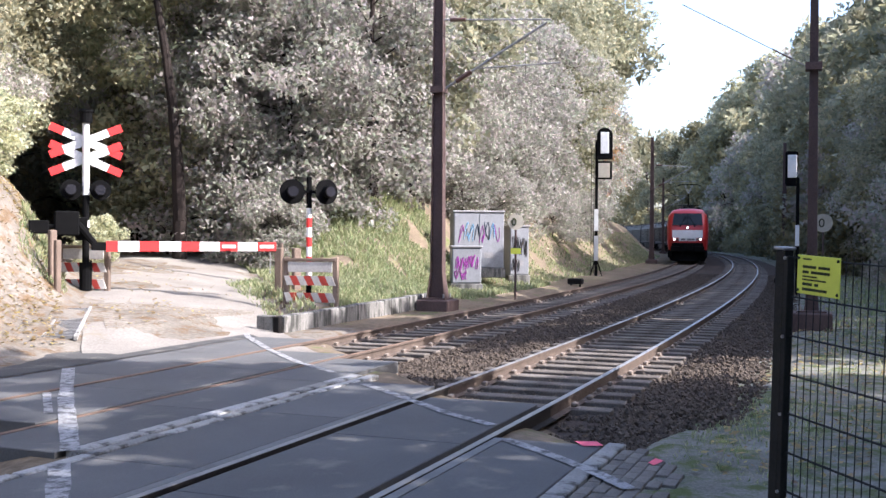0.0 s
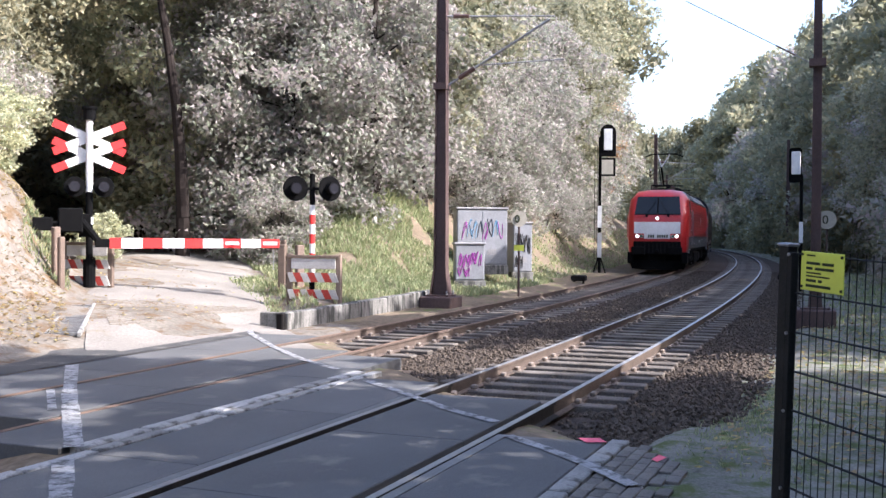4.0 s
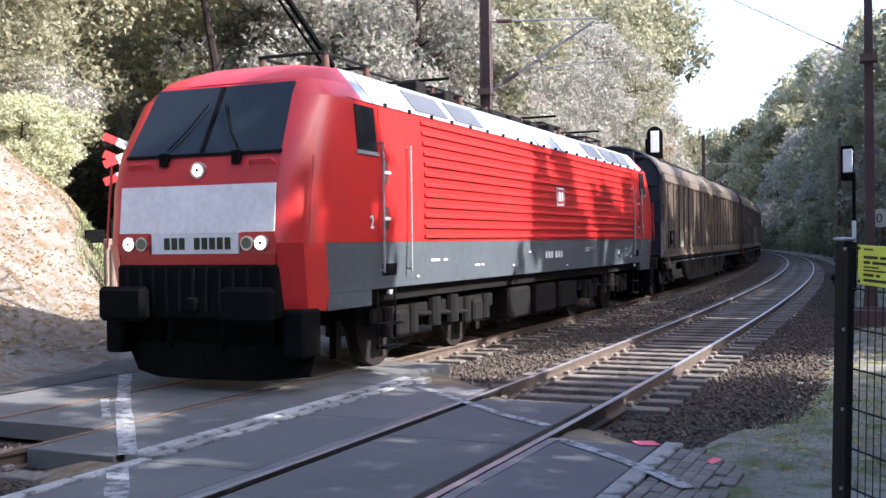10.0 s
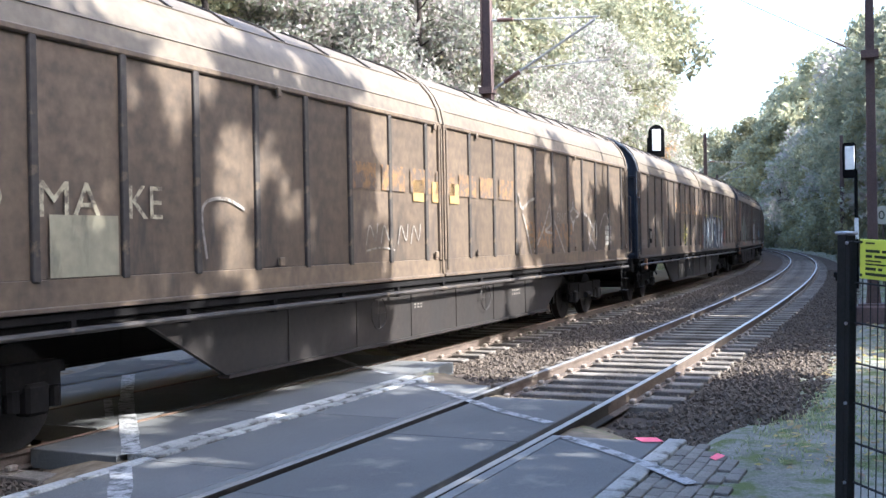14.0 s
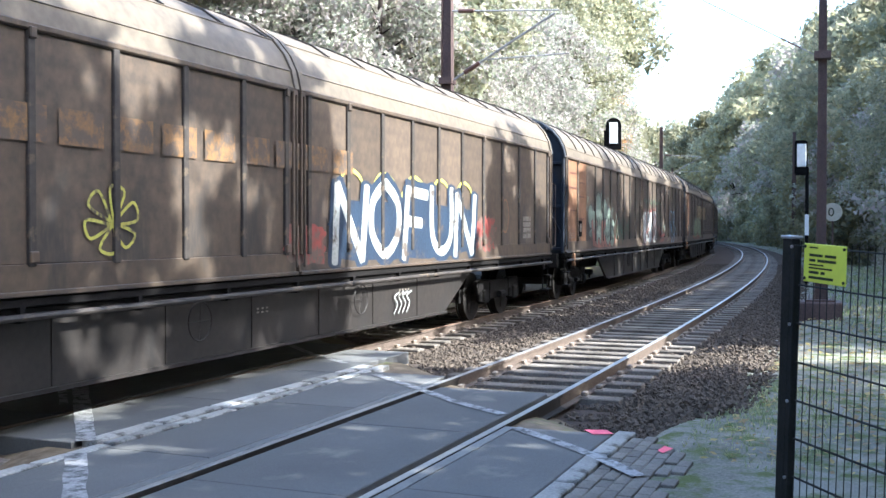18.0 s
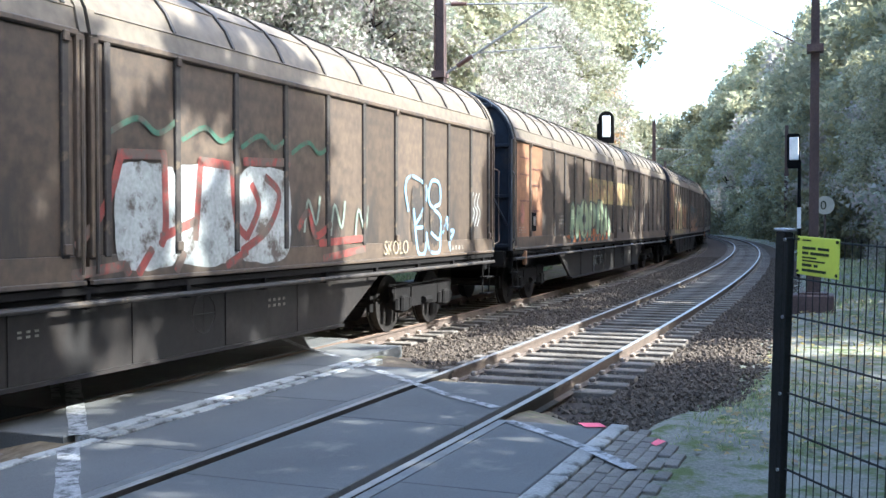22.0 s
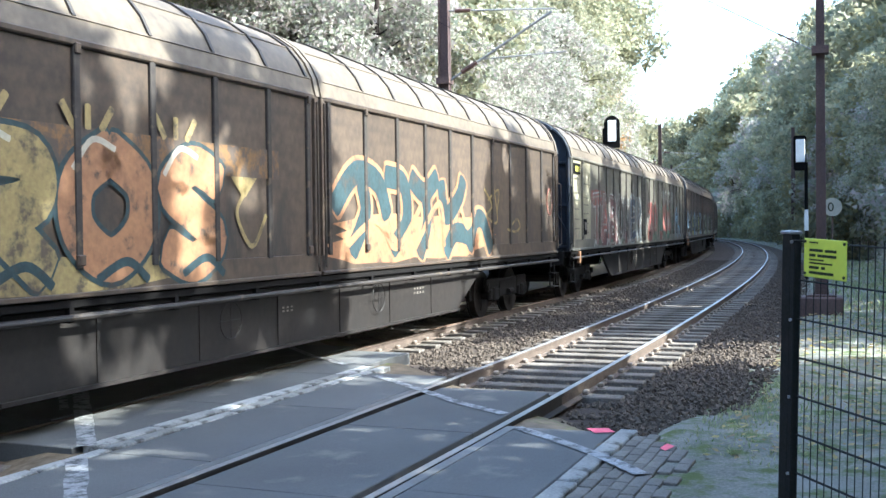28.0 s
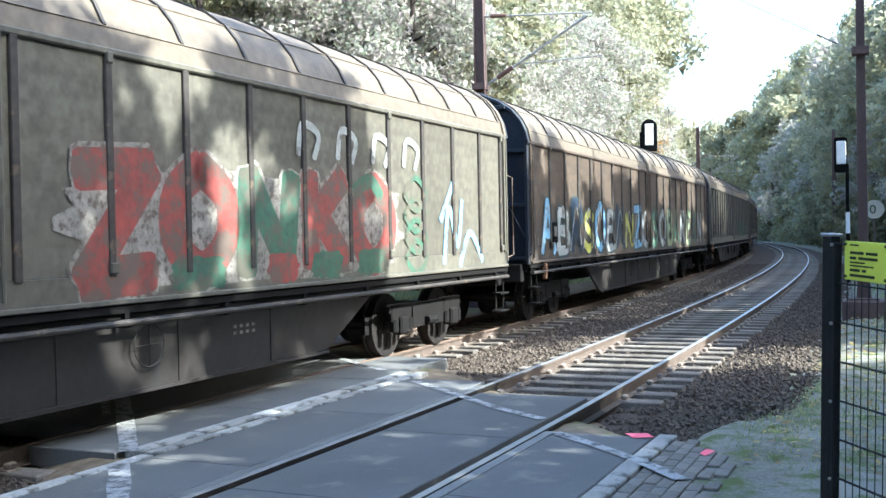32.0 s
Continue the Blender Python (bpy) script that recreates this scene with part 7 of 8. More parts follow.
def scrawl(parent, face, width, height, mats, seed, n=7):
    """Loops of spray paint on a face whose local frame has x along, z up and looks along -y."""
    rng = random.Random(seed)
    for k in range(n):
        bm = bmesh.new()
        cx, cz = width * (0.08 + 0.84 * (k + 0.5) / n), height * rng.uniform(0.4, 0.6)
        pts = []
        ph = rng.uniform(0, 6)
        for i in range(15):
            a = i / 14 * rng.choice((4.0, 5.2, 6.4)) + ph
            pts.append(face @ Vector((cx + width / n * 0.42 * math.cos(a), -0.006, cz + height * 0.36 * math.sin(a * 1.5))))
        for p, q in zip(pts, pts[1:]):
            if (q - p).length > 1e-4:
                rod(bm, p, q, 0.012 * max(1, height), seg=4)
        part("graffiti_stroke", bm, M[rng.choice(mats)], parent)


def cabinet(x, y, w, d, h, turn, label, door=2, tags=None, plinth=0.16, seed=1):
    t = empty("trackside_cabinet", pose(x, y, ground_z(x, y) - 0.02, 0, 0, turn), label, "cabinet", "cabinets by the track")
    part("plinth", B(((-0.04, -0.04, -0.2), (w + 0.04, d + 0.04, plinth)), bevel=0.015), M["concrete"], t)
    part("body", B(((0, 0, plinth), (w, d, h)), bevel=0.02), M["cabinet"], t)
    part("lid", B(((-0.04, -0.05, h), (w + 0.04, d + 0.04, h + 0.07)), bevel=0.02), M["galv"], t)
    for i in range(door):
        o = part("door", B(((0.03 + (w - 0.04) / door * i, -0.018, plinth + 0.05), (0.03 + (w - 0.04) / door * (i + 1) - 0.02, 0.0, h - 0.04)), bevel=0.006), M["cabinet"], t)
        part("vent", B(((0.2 + (w - 0.04) / door * i, -0.024, plinth + 0.35), (0.2 + (w - 0.04) / door * i + 0.32, -0.018, plinth + 0.55))), M["galv"], o)
    if tags:
        scrawl(t, Matrix.Translation((0.03, -0.018, h * 0.45)), w - 0.06, h * 0.42, tags, seed, 8)
        scrawl(t, Matrix.Translation((0.03, -0.018, plinth + 0.1)), w * 0.5, h * 0.3, tags[:1], seed + 3, 4)
    return t


def face_cam(x, y, extra=0.0):
    return TO_CAM(x, y) + 90 + extra


def cabinet_between(ax, ay, bx, by, d, h, *rest):
    turn = math.degrees(math.atan2(by - ay, bx - ax))
    return cabinet(ax, ay, math.hypot(bx - ax, by - ay), d, h, turn, *rest)


cabinet_between(33.6, 13.42, 34.62, 11.95, 0.6, 2.04, "pale grey trackside cabinet sprayed with purple and blue graffiti", 2, ["tag_purple", "tag_sky", "tag_blue"], 0.12, 4)
cabinet_between(31.0, 12.43, 31.47, 11.62, 0.5, 1.34, "low pale grey cabinet with purple graffiti on a concrete plinth", 1, ["tag_purple"], 0.2, 9)
cabinet_between(36.9, 12.5, 37.35, 11.92, 0.75, 2.08, "tall pale grey cabinet on legs with black tags", 1, ["tag_black"], 0.3, 6)


def track_box(s, off):
    v = tp(s, off)
    t = empty("track_box", pose(v.x, v.y, -0.22, 0, 0, head_of(s)), "small dark box on short legs beside the rail", "box", "boxes beside the rails")
    part("box", B(((-0.25, -0.28, 0.2), (0.25, 0.28, 0.42)), bevel=0.04), M["under"], t)
    for y in (-0.18, 0.18):
        part("leg", R(((0, y, 0), (0, y, 0.22), 0.04)), M["under"], t)


track_box(40.5, 5.75)
track_box(45.3, -1.9)


def fence():
    """Double-rod mesh fence beside the grit strip, with its end post and a yellow notice; it leans a little."""
    a = Vector((5.98, 0.472, 0))
    d = Vector((-0.34, -0.276, 0)).normalized()
    base = pose(a.x, a.y, -0.10, 0, 0, math.degrees(math.atan2(d.y, d.x))) @ pose(-0.06, 0, 0, 0, 2.4, 0)
    t = empty("mesh_fence", base, "dark green steel double-rod mesh fence with square posts", "fence")
    for x in (0.0, 2.56):
        part("post", B(((x - 0.035, -0.03, -0.3), (x + 0.045, 0.03, 1.82)), bevel=0.005), M["fence"], t)
        part("post_cap", B(((x - 0.045, -0.04, 1.82), (x + 0.055, 0.04, 1.838)), bevel=0.006), M["galv"], t)
        part("clamping_bar", B(((x + 0.048, -0.035, 0.0), (x + 0.085, 0.005, 1.79)), bevel=0.003), M["fence"], t)
        for z in np.arange(0.1, 1.8, 0.42):
            part("bolt", R(((x + 0.066, -0.035, z), (x + 0.066, -0.045, z), 0.009, None, 8)), M["galv"], t)
    wire = None
    for i in range(41):
        x = 0.09 + i * 0.06
        m = Matrix.Translation((x, 0, 0)) @ Matrix.Rotation(random.uniform(-0.003, 0.003), 4, "Y")
        if wire is None:
            wire = part("upright_wire", R(((0, 0, 0.02), (0, 0, 1.81), 0.003, None, 6)), M["fence"], t)
            wire.matrix_basis = m
        else:
            share("upright_wire", wire, m, t)
    for k in range(9):
        z = 1.785 - 0.21 * k
        part("cross_wire", R(((0.05, 0.006, z), (2.56, 0.006, z), 0.004, None, 6), ((0.05, -0.006, z), (2.56, -0.006, z), 0.004, None, 6)), M["fence"], t)
    # notice: printed lines of dark bars
    s = empty("notice", base, "yellow plastic notice with dark print tied to the fence", "sign")
    part("plate", B(((0.15, -0.022, 1.602), (0.50, -0.016, 1.805)), bevel=0.003), M["yellow"], s)
    for z, x0, words, h in ((1.785, 0.20, (0.07,), 0.004), (1.745, 0.20, (0.11, 0.09), 0.007), (1.718, 0.20, (0.05, 0.15), 0.007), (1.695, 0.20, (0.12,), 0.004), (1.678, 0.20, (0.19,), 0.004), (1.655, 0.20, (0.08, 0.03), 0.007), (1.628, 0.20, (0.20,), 0.007)):
        for w in words:
            part("print_line", B(((x0, -0.0245, z - h), (x0 + w, -0.022, z + h))), M["ink"], s)
            x0 += w + 0.02
    for x in (0.165, 0.485):
        for z in (1.62, 1.788):
            part("tie", R(((x, -0.028, z), (x, -0.016, z), 0.008, None, 8)), M["ink"], s)


fence()


# ---- trees and undergrowth ----
def leaf_cloud(name, centres, radii, count, size, mat, parent, rng, flat=0.75):
    """Many small pointed leaves on and in clumps, thicker towards the outside of each clump."""
    centres, radii = np.array(centres), np.array(radii)
    w = radii ** 2
    idx = rng.choice(len(centres), count, p=w / w.sum())
    v = rng.normal(size=(count, 3))
    v /= np.linalg.norm(v, axis=1)[:, None]
    r = radii[idx] * (0.55 + 0.5 * rng.random(count)) * (1 + 0.25 * np.sin(v[:, 0] * 5 + idx) * np.sin(v[:, 2] * 6))
    c = centres[idx] + v * r[:, None] * np.array([1, 1, flat])
    a = rng.normal(size=(count, 3)) + v * 0.3
    a /= np.linalg.norm(a, axis=1)[:, None]
    b = np.cross(a, v + rng.normal(size=(count, 3)) * 0.6)
    b /= np.linalg.norm(b, axis=1)[:, None] + 1e-9
    n = np.cross(a, b)
    s = (size * (0.6 + 0.8 * rng.random(count)))[:, None]
    tip = c + a * s * 1.1
    p1, p2 = c - a * s * 0.6 + b * s * 0.6 + n * s * 0.2, c - a * s * 0.6 - b * s * 0.6 + n * s * 0.2
    verts = np.stack([tip, p1, p2], 1).reshape(-1, 3)
    faces = np.arange(count * 3).reshape(-1, 3)
    me = bpy.data.meshes.new(name)
    me.from_pydata(verts.tolist(), [], faces.tolist())
    me.materials.append(mat)
    ob = new(name, me)
    ob.parent = parent
    return ob


def tree(kind, label, height, spread_r, low, leaf, count, size, seed, trunk_r=0.2, clumps=26, lean=0.0):
    """Tapered trunk with limbs and a crown of clumps; low: where the crown begins."""
    rng = np.random.default_rng(seed)
    rr = random.Random(seed)
    t = empty(kind, Matrix(), label, "tree" if height > 4.5 else "shrub")
    bm = bmesh.new()
    pts = []
    for i in range(9):
        f = i / 8
        pts.append(Vector((lean * height * f ** 1.3 + 0.25 * math.sin(f * 4 + seed), 0.22 * math.sin(f * 5 + seed * 2), -0.4 + (height * 0.92 + 0.4) * f)))
    for i in range(8):
        f0, f1 = i / 8, (i + 1) / 8
        rod(bm, pts[i], pts[i + 1], trunk_r * (1.25 - f0) ** 1.1, trunk_r * (1.25 - f1) ** 1.1, seg=8)
    cs, rs = [], []
    for k in range(clumps):
        f = low / height + (1 - low / height) * ((k + 0.5) / clumps)
        i = min(int(f * 8), 7)
        p = pts[i].lerp(pts[i + 1], f * 8 - i)
        reach = spread_r * (math.sin(math.pi * (0.18 + 0.78 * (f - low / height) / (1 - low / height))) ** 0.7) * rr.uniform(0.45, 1.05)
        a = k * 2.4 + rr.uniform(-0.5, 0.5)
        e = p + Vector((math.cos(a) * reach, math.sin(a) * reach, reach * rr.uniform(-0.05, 0.45)))
        mid = p.lerp(e, 0.5) + Vector((0, 0, 0.15 * reach))
        r0 = max(trunk_r * 0.35 * (1.15 - f), 0.02)
        rod(bm, p, mid, r0, r0 * 0.6, seg=4)
        rod(bm, mid, e, r0 * 0.6, r0 * 0.25, seg=3)
        cs.append(e)
        rs.append(spread_r * rr.uniform(0.22, 0.42) * (0.42 if clumps > 60 else 1))
        if rr.random() < 0.6 and clumps <= 60:
            cs.append(mid + Vector((rr.uniform(-0.3, 0.3), rr.uniform(-0.3, 0.3), 0.1)) * reach)
            rs.append(spread_r * rr.uniform(0.16, 0.30))
    part("trunk", bm, M["bark"], t, "dark trunk and limbs")
    leaf_cloud("crown", [tuple(c) for c in cs], rs, count, size, M[leaf], t, rng)
    return t


KINDS = {
    "mauve": tree("broadleaf_tree", "dense grey-mauve autumn broadleaf tree on the bank", 11.5, 3.6, 0.4, "leaf_grey", 30000, 0.10, 3, 0.16, 40),
    "mauve2": tree("broadleaf_tree", "dense grey-green broadleaf tree with leaves to the ground", 8.5, 3.2, 0.2, "leaf_grey", 26000, 0.088, 5, 0.13, 36),
    "green": tree("broadleaf_tree", "tall green broadleaf tree at the wood's edge", 15.0, 4.2, 2.2, "leaf_green", 22000, 0.14, 7, 0.24, 40),
    "lime": tree("broadleaf_tree", "yellow-green sunlit broadleaf tree", 12.5, 3.8, 1.2, "leaf_lime", 22000, 0.115, 11, 0.2, 34),
    "bank": tree("broadleaf_tree", "leafy green and yellow broadleaf tree over the path", 10.5, 3.7, 0.8, "leaf_bank", 34000, 0.082, 53, 0.15, 44),
    "dark": tree("broadleaf_tree", "dark green broadleaf tree deep in the wood", 16.0, 4.2, 3.0, "leaf_dark", 10000, 0.2, 13, 0.26, 36, 0.02),
    "gold": tree("broadleaf_tree", "small tree turning yellow and orange", 9.0, 2.4, 2.0, "leaf_gold", 5000, 0.15, 17, 0.14, 22),
    "far": tree("broadleaf_tree", "distant grey-green broadleaf tree on the slope", 16.0, 4.6, 1.0, "leaf_green", 10000, 0.24, 29, 0.24, 36),
    "far_grey": tree("broadleaf_tree", "distant grey-mauve broadleaf tree on the slope", 14.0, 4.4, 0.8, "leaf_grey", 10000, 0.23, 31, 0.22, 36),
    "far_dark": tree("broadleaf_tree", "distant dark broadleaf tree on the slope", 15.5, 4.4, 0.6, "leaf_dark", 9000, 0.25, 37, 0.24, 36),
    "airy": tree("broadleaf_tree", "unseen airy broadleaf tree, added to dapple the crossing with shade", 14.4, 3.3, 1.2, "leaf_green", 2700, 0.235, 47, 0.16, 120),
    "leaning": tree("broadleaf_tree", "leaning dark bare trunk with a high thin crown", 15.0, 3.0, 9.5, "leaf_green", 4500, 0.16, 41, 0.19, 18, 0.1),
    "shrub": tree("shrub", "low leafy shrub with pale sunlit leaves", 2.6, 1.5, 0.1, "leaf_lime", 7000, 0.07, 19, 0.05, 20),
    "shrub_grey": tree("shrub", "grey-green shrub at the foot of the trees", 3.4, 1.9, 0.1, "leaf_grey", 8000, 0.075, 23, 0.05, 22),
    "shrub_far": tree("shrub", "distant rounded bush beside the line", 4.2, 2.6, 0.1, "leaf_dark", 3000, 0.2, 43, 0.06, 20),
}
USED = set()
RT = random.Random(42)


def plant(kind, s, off, scale=1.0, sink=0.0):
    v = tp(s, off)
    plant_at(kind, v.x, v.y, scale, sink)


def plant_at(kind, x, y, scale=1.0, sink=0.0):
    m = pose(x, y, ground_z(x, y, False) - 0.1 - sink, RT.uniform(-3, 3), RT.uniform(-3, 3), RT.uniform(0, 360))
    ob = KINDS[kind]
    if kind not in USED:
        USED.add(kind)
        ob.matrix_basis = m
    else:
        ob = copy_thing(ob, m)
    ob.scale = (scale * RT.uniform(0.95, 1.05),) * 3


# bank on the far side of the tracks, from the path to the bend
for s, off, kind, sc in (
        (33, 14.0, "mauve2", 0.9), (36.5, 13.2, "mauve2", 1.0), (40, 12.6, "mauve", 0.9), (44, 12.2, "mauve2", 1.0), (48.5, 12.0, "mauve", 0.95), (53, 11.6, "mauve2", 1.0),
        (58, 11.4, "mauve", 1.0), (63, 11.3, "green", 0.85), (69, 11.4, "mauve2", 1.1), (75, 11.6, "mauve", 1.0), (79, 11.3, "gold", 1.1), (85, 15, "green", 0.95), (92, 16, "mauve", 1.1),
        (102, 18, "far", 0.9), (112, 19, "far_grey", 1.0), (124, 20, "far", 0.9), (136, 20, "far_grey", 1.0), (150, 20, "far", 1.0),
        (38, 18, "mauve", 1.1), (43, 17, "lime", 1.05), (48, 17, "mauve", 1.15), (54, 16.5, "green", 1.0), (60, 16, "mauve", 1.2), (66, 16, "green", 1.05), (73, 16.5, "lime", 1.1), (80, 17, "green", 1.1), (88, 17, "far", 1.0), (98, 18, "far", 1.05),
        (44, 23, "far", 1.1), (50, 22, "far_grey", 1.2), (57, 22, "far", 1.2), (65, 22, "far_grey", 1.3), (74, 23, "far", 1.2), (84, 24, "far", 1.2), (38, 24, "lime", 1.1), (32, 19, "lime", 1.0), (34.5, 16.5, "mauve", 1.0)):
    plant(kind, s, off, sc)
for s, off, kind, sc in ((72, 13.2, "green", 1.2), (80, 13.3, "green", 1.4), (90, 14.2, "far", 1.4), (77, 12.2, "mauve2", 1.15)):
    plant(kind, s, off, sc)
# wood behind the path and on the bank beside it
for u, v, kind, sc in (
        (29, 3.4, "bank", 0.9), (33, 2.8, "bank", 1.1), (31.5, 5.0, "bank", 1.2), (37, 3.0, "bank", 1.3), (26.8, 6.0, "bank", 0.8), (36, -6.2, "mauve", 1.0), (39, -8.8, "mauve", 1.25), (42, -6.8, "mauve", 1.3), (30, 7.5, "bank", 1.0), (34, 9, "bank", 1.15), (30, 11, "green", 0.9), (38, 4.6, "bank", 1.2), (42, 11, "lime", 1.0), (27, 12, "lime", 0.9), (26, 17, "green", 1.0), (41, 7, "lime", 1.15), (36, 6.5, "lime", 1.0),
        (46, 3.5, "far_dark", 1.0), (52, 8, "far", 1.1), (40, -8.4, "mauve", 1.0), (46, -7.8, "green", 1.0), (53, -6.5, "dark", 1.05), (60, 4.5, "far", 1.1), (60, -2, "far", 1.1), (52, 3, "far_dark", 0.9), (67, 5, "far", 1.1), (70, -1.5, "far_dark", 1.2), (66, -9, "far_dark", 1.1), (76, 2, "far_dark", 1.3), (76, -6, "far_dark", 1.3),
        (36, 14, "far", 1.0), (44, 17, "far", 1.1), (34, 19, "far", 1.1), (34.5, -7.6, "mauve2", 1.0), (37, -6.9, "mauve", 0.9), (40.5, -6.4, "green", 0.9), (45, -4.8, "green", 0.9), (38, -13, "green", 1.0), (35, -10.6, "mauve", 0.95), (37, -9.8, "mauve2", 0.85), (84, -2, "far_dark", 1.3), (84, 7, "far_dark", 1.3), (43, -11, "lime", 1.1), (50, -11, "green", 1.1)):
    q = from_road(u, v)
    plant_at(kind, q.x, q.y, sc)
q = from_road(34, -3.9)
USED.add("leaning")
KINDS["leaning"].matrix_basis = pose(q.x, q.y, ground_z(q.x, q.y) - 0.1, 0, 0, 127)
for u, v, kind, sc in ((25, 1.7, "shrub", 0.6), (27, 1.5, "shrub", 0.75), (29, 1.9, "shrub_grey", 0.75), (31, 1.7, "shrub", 0.95), (33, 2.1, "shrub_grey", 1.0), (27.5, 4.2, "shrub", 0.9), (29.5, 3.0, "shrub", 0.75), (31, 2.6, "shrub", 0.85), (26.5, 6, "shrub", 1.0), (28.5, 7.5, "shrub", 1.2), (30, -1.3, "shrub", 0.55), (32, -6.6, "shrub_grey", 0.7), (33.5, -6.3, "shrub_grey", 0.8), (25, 9.5, "shrub", 1.2), (36, 2.2, "shrub", 1.2), (24, 7, "shrub", 0.8), (23, 10, "shrub", 1.0)):
    q = from_road(u, v)
    plant_at(kind, q.x, q.y, sc)
for s, off, kind, sc in ((37, 12.4, "shrub_grey", 0.7), (39.5, 10.3, "shrub_grey", 0.85), (43, 10.0, "shrub_grey", 0.9), (46.5, 9.8, "shrub_grey", 0.8), (55, 9.6, "shrub_grey", 0.8), (61, 9.7, "shrub_grey", 0.9), (67, 9.8, "shrub_grey", 0.9)):
    plant(kind, s, off, sc)
# right of the tracks: the outside of the bend
for s, off, kind, sc in (
        (31, -8.6, "mauve2", 0.5), (35, -7.6, "shrub_grey", 1.5), (39.5, -7.2, "mauve2", 0.55), (45, -7.4, "mauve2", 0.7), (51, -7.4, "green", 0.7), (57, -7.6, "mauve", 0.85), (64, -7.4, "far_dark", 0.8), (72, -7.4, "far", 0.85), (80, -7.6, "far_grey", 0.9), (88, -7.4, "far_dark", 0.95), (97, -7.6, "far", 0.95), (107, -7.4, "far_dark", 0.95),
        (117, -7.6, "far", 1.0), (128, -7.8, "far_grey", 1.0), (140, -7.6, "far_dark", 1.0), (152, -7.8, "far", 1.15), (165, -7.5, "far_grey", 1.3), (178, -7.5, "far_dark", 1.4), (192, -7.5, "far", 1.5), (206, -7.5, "far_dark", 1.6), (220, -5, "far", 1.55), (235, -2, "far_dark", 1.6), (250, 2, "far", 1.6),
        (44, -12.5, "green", 1.0), (52, -13, "far", 1.1), (61, -13, "far_grey", 1.2), (70, -13, "far", 1.25), (80, -13, "far_dark", 1.4), (91, -13, "far", 1.5), (103, -13.5, "far_grey", 1.55), (115, -13.5, "far", 1.68), (128, -13.5, "far_dark", 1.75), (142, -14, "far", 1.8), (157, -14, "far_grey", 2.05), (174, -14, "far", 1.9), (192, -14, "far_dark", 1.95), (208, -13, "far", 1.9),
        (56, -19, "far", 1.35), (68, -20, "far_grey", 1.4), (81, -20, "far", 1.5), (96, -21, "far", 1.5), (112, -21, "far_dark", 1.5), (130, -22, "far", 1.5), (150, -22, "far_grey", 1.5), (172, -22, "far", 1.5)):
    plant(kind, s, off, sc)
for s in range(58, 250, 6):
    plant("shrub_far", s + RT.uniform(-1, 1), -5.6 + RT.uniform(-0.5, 0.3) + 0.00008 * (s - 100) ** 2 * (s > 100), RT.uniform(0.75, 1.15))
for s in range(90, 200, 8):
    plant("shrub_far", s + RT.uniform(-1, 1), 15.5 + RT.uniform(-0.4, 0.6), RT.uniform(0.8, 1.1))
# unseen trees added beside and behind the camera, to shade and dapple the crossing
# the gap in both rows leaves a patch of sun on the passing wagons
for s, off, kind, sc in ((-8.1, -11, "airy", 1.0), (-3.6, -11, "airy", 1.0), (0.9, -10.4, "airy", 1.0), (5.4, -10.2, "airy", 1.02), (10.2, -10.3, "airy", 1.04), (19.9, -10.3, "airy", 0.98), (25.4, -10.2, "airy", 0.98), (29.9, -10.6, "airy", 1.0), (34.4, -10.8, "airy", 1.0), (39.4, -11.5, "airy", 1.0),
                         (-5.6, -13, "airy", 1.05), (-1.4, -12.8, "airy", 1.05), (3.2, -12.6, "airy", 1.04), (7.0, -12.5, "airy", 1.06), (10.3, -13.2, "airy", 1.06), (20.1, -13.0, "airy", 1.0), (23.4, -12.6, "airy", 0.98), (27.9, -12.8, "airy", 1.0), (32.4, -12.8, "airy", 1.03),
                         # the small airy ones keep low sun off the near ground
                         (37.3, -13.2, "airy", 1.0), (43.8, -12, "airy", 1.0), (-1.5, -9.4, "airy", 0.56), (1.6, -9.9, "airy", 0.6), (4.3, -9.5, "airy", 0.58), (7.2, -9.8, "airy", 0.6), (10.0, -9.5, "airy", 0.58), (5, -14.5, "far_dark", 0.72), (13, -14.5, "far", 0.66), (21, -14.5, "far_dark", 0.72), (29, -15, "far", 0.72), (37, -16, "far_dark", 0.8), (46, -17, "far", 1.0), (-6, -16, "far_dark", 0.8), (-14, -12, "far", 1.0), (-24, -10, "far_dark", 1.0), (-12, 14, "far", 1.0), (-24, 12, "far_dark", 1.0), (-4, 18, "far", 1.0), (4, 22, "lime", 1.0)):
    plant(kind, s, off, sc)


# ---- loose stones, grass and leaves ----
def stuff_mesh(name, verts, faces, mat, label, category):
    me = bpy.data.meshes.new(name)
    me.from_pydata(verts.reshape(-1, 3).tolist(), [], faces.reshape(-1, faces.shape[-1]).tolist())
    me.materials.append(mat)
    return tagged(new(name, me), label, category, kind="stuff")


def track_xyz(s, off, z):
    a = s / (RADIUS - SP)
    return np.stack([(RADIUS - off) * np.sin(a), D + RADIUS - (RADIUS - off) * np.cos(a), z], 1)


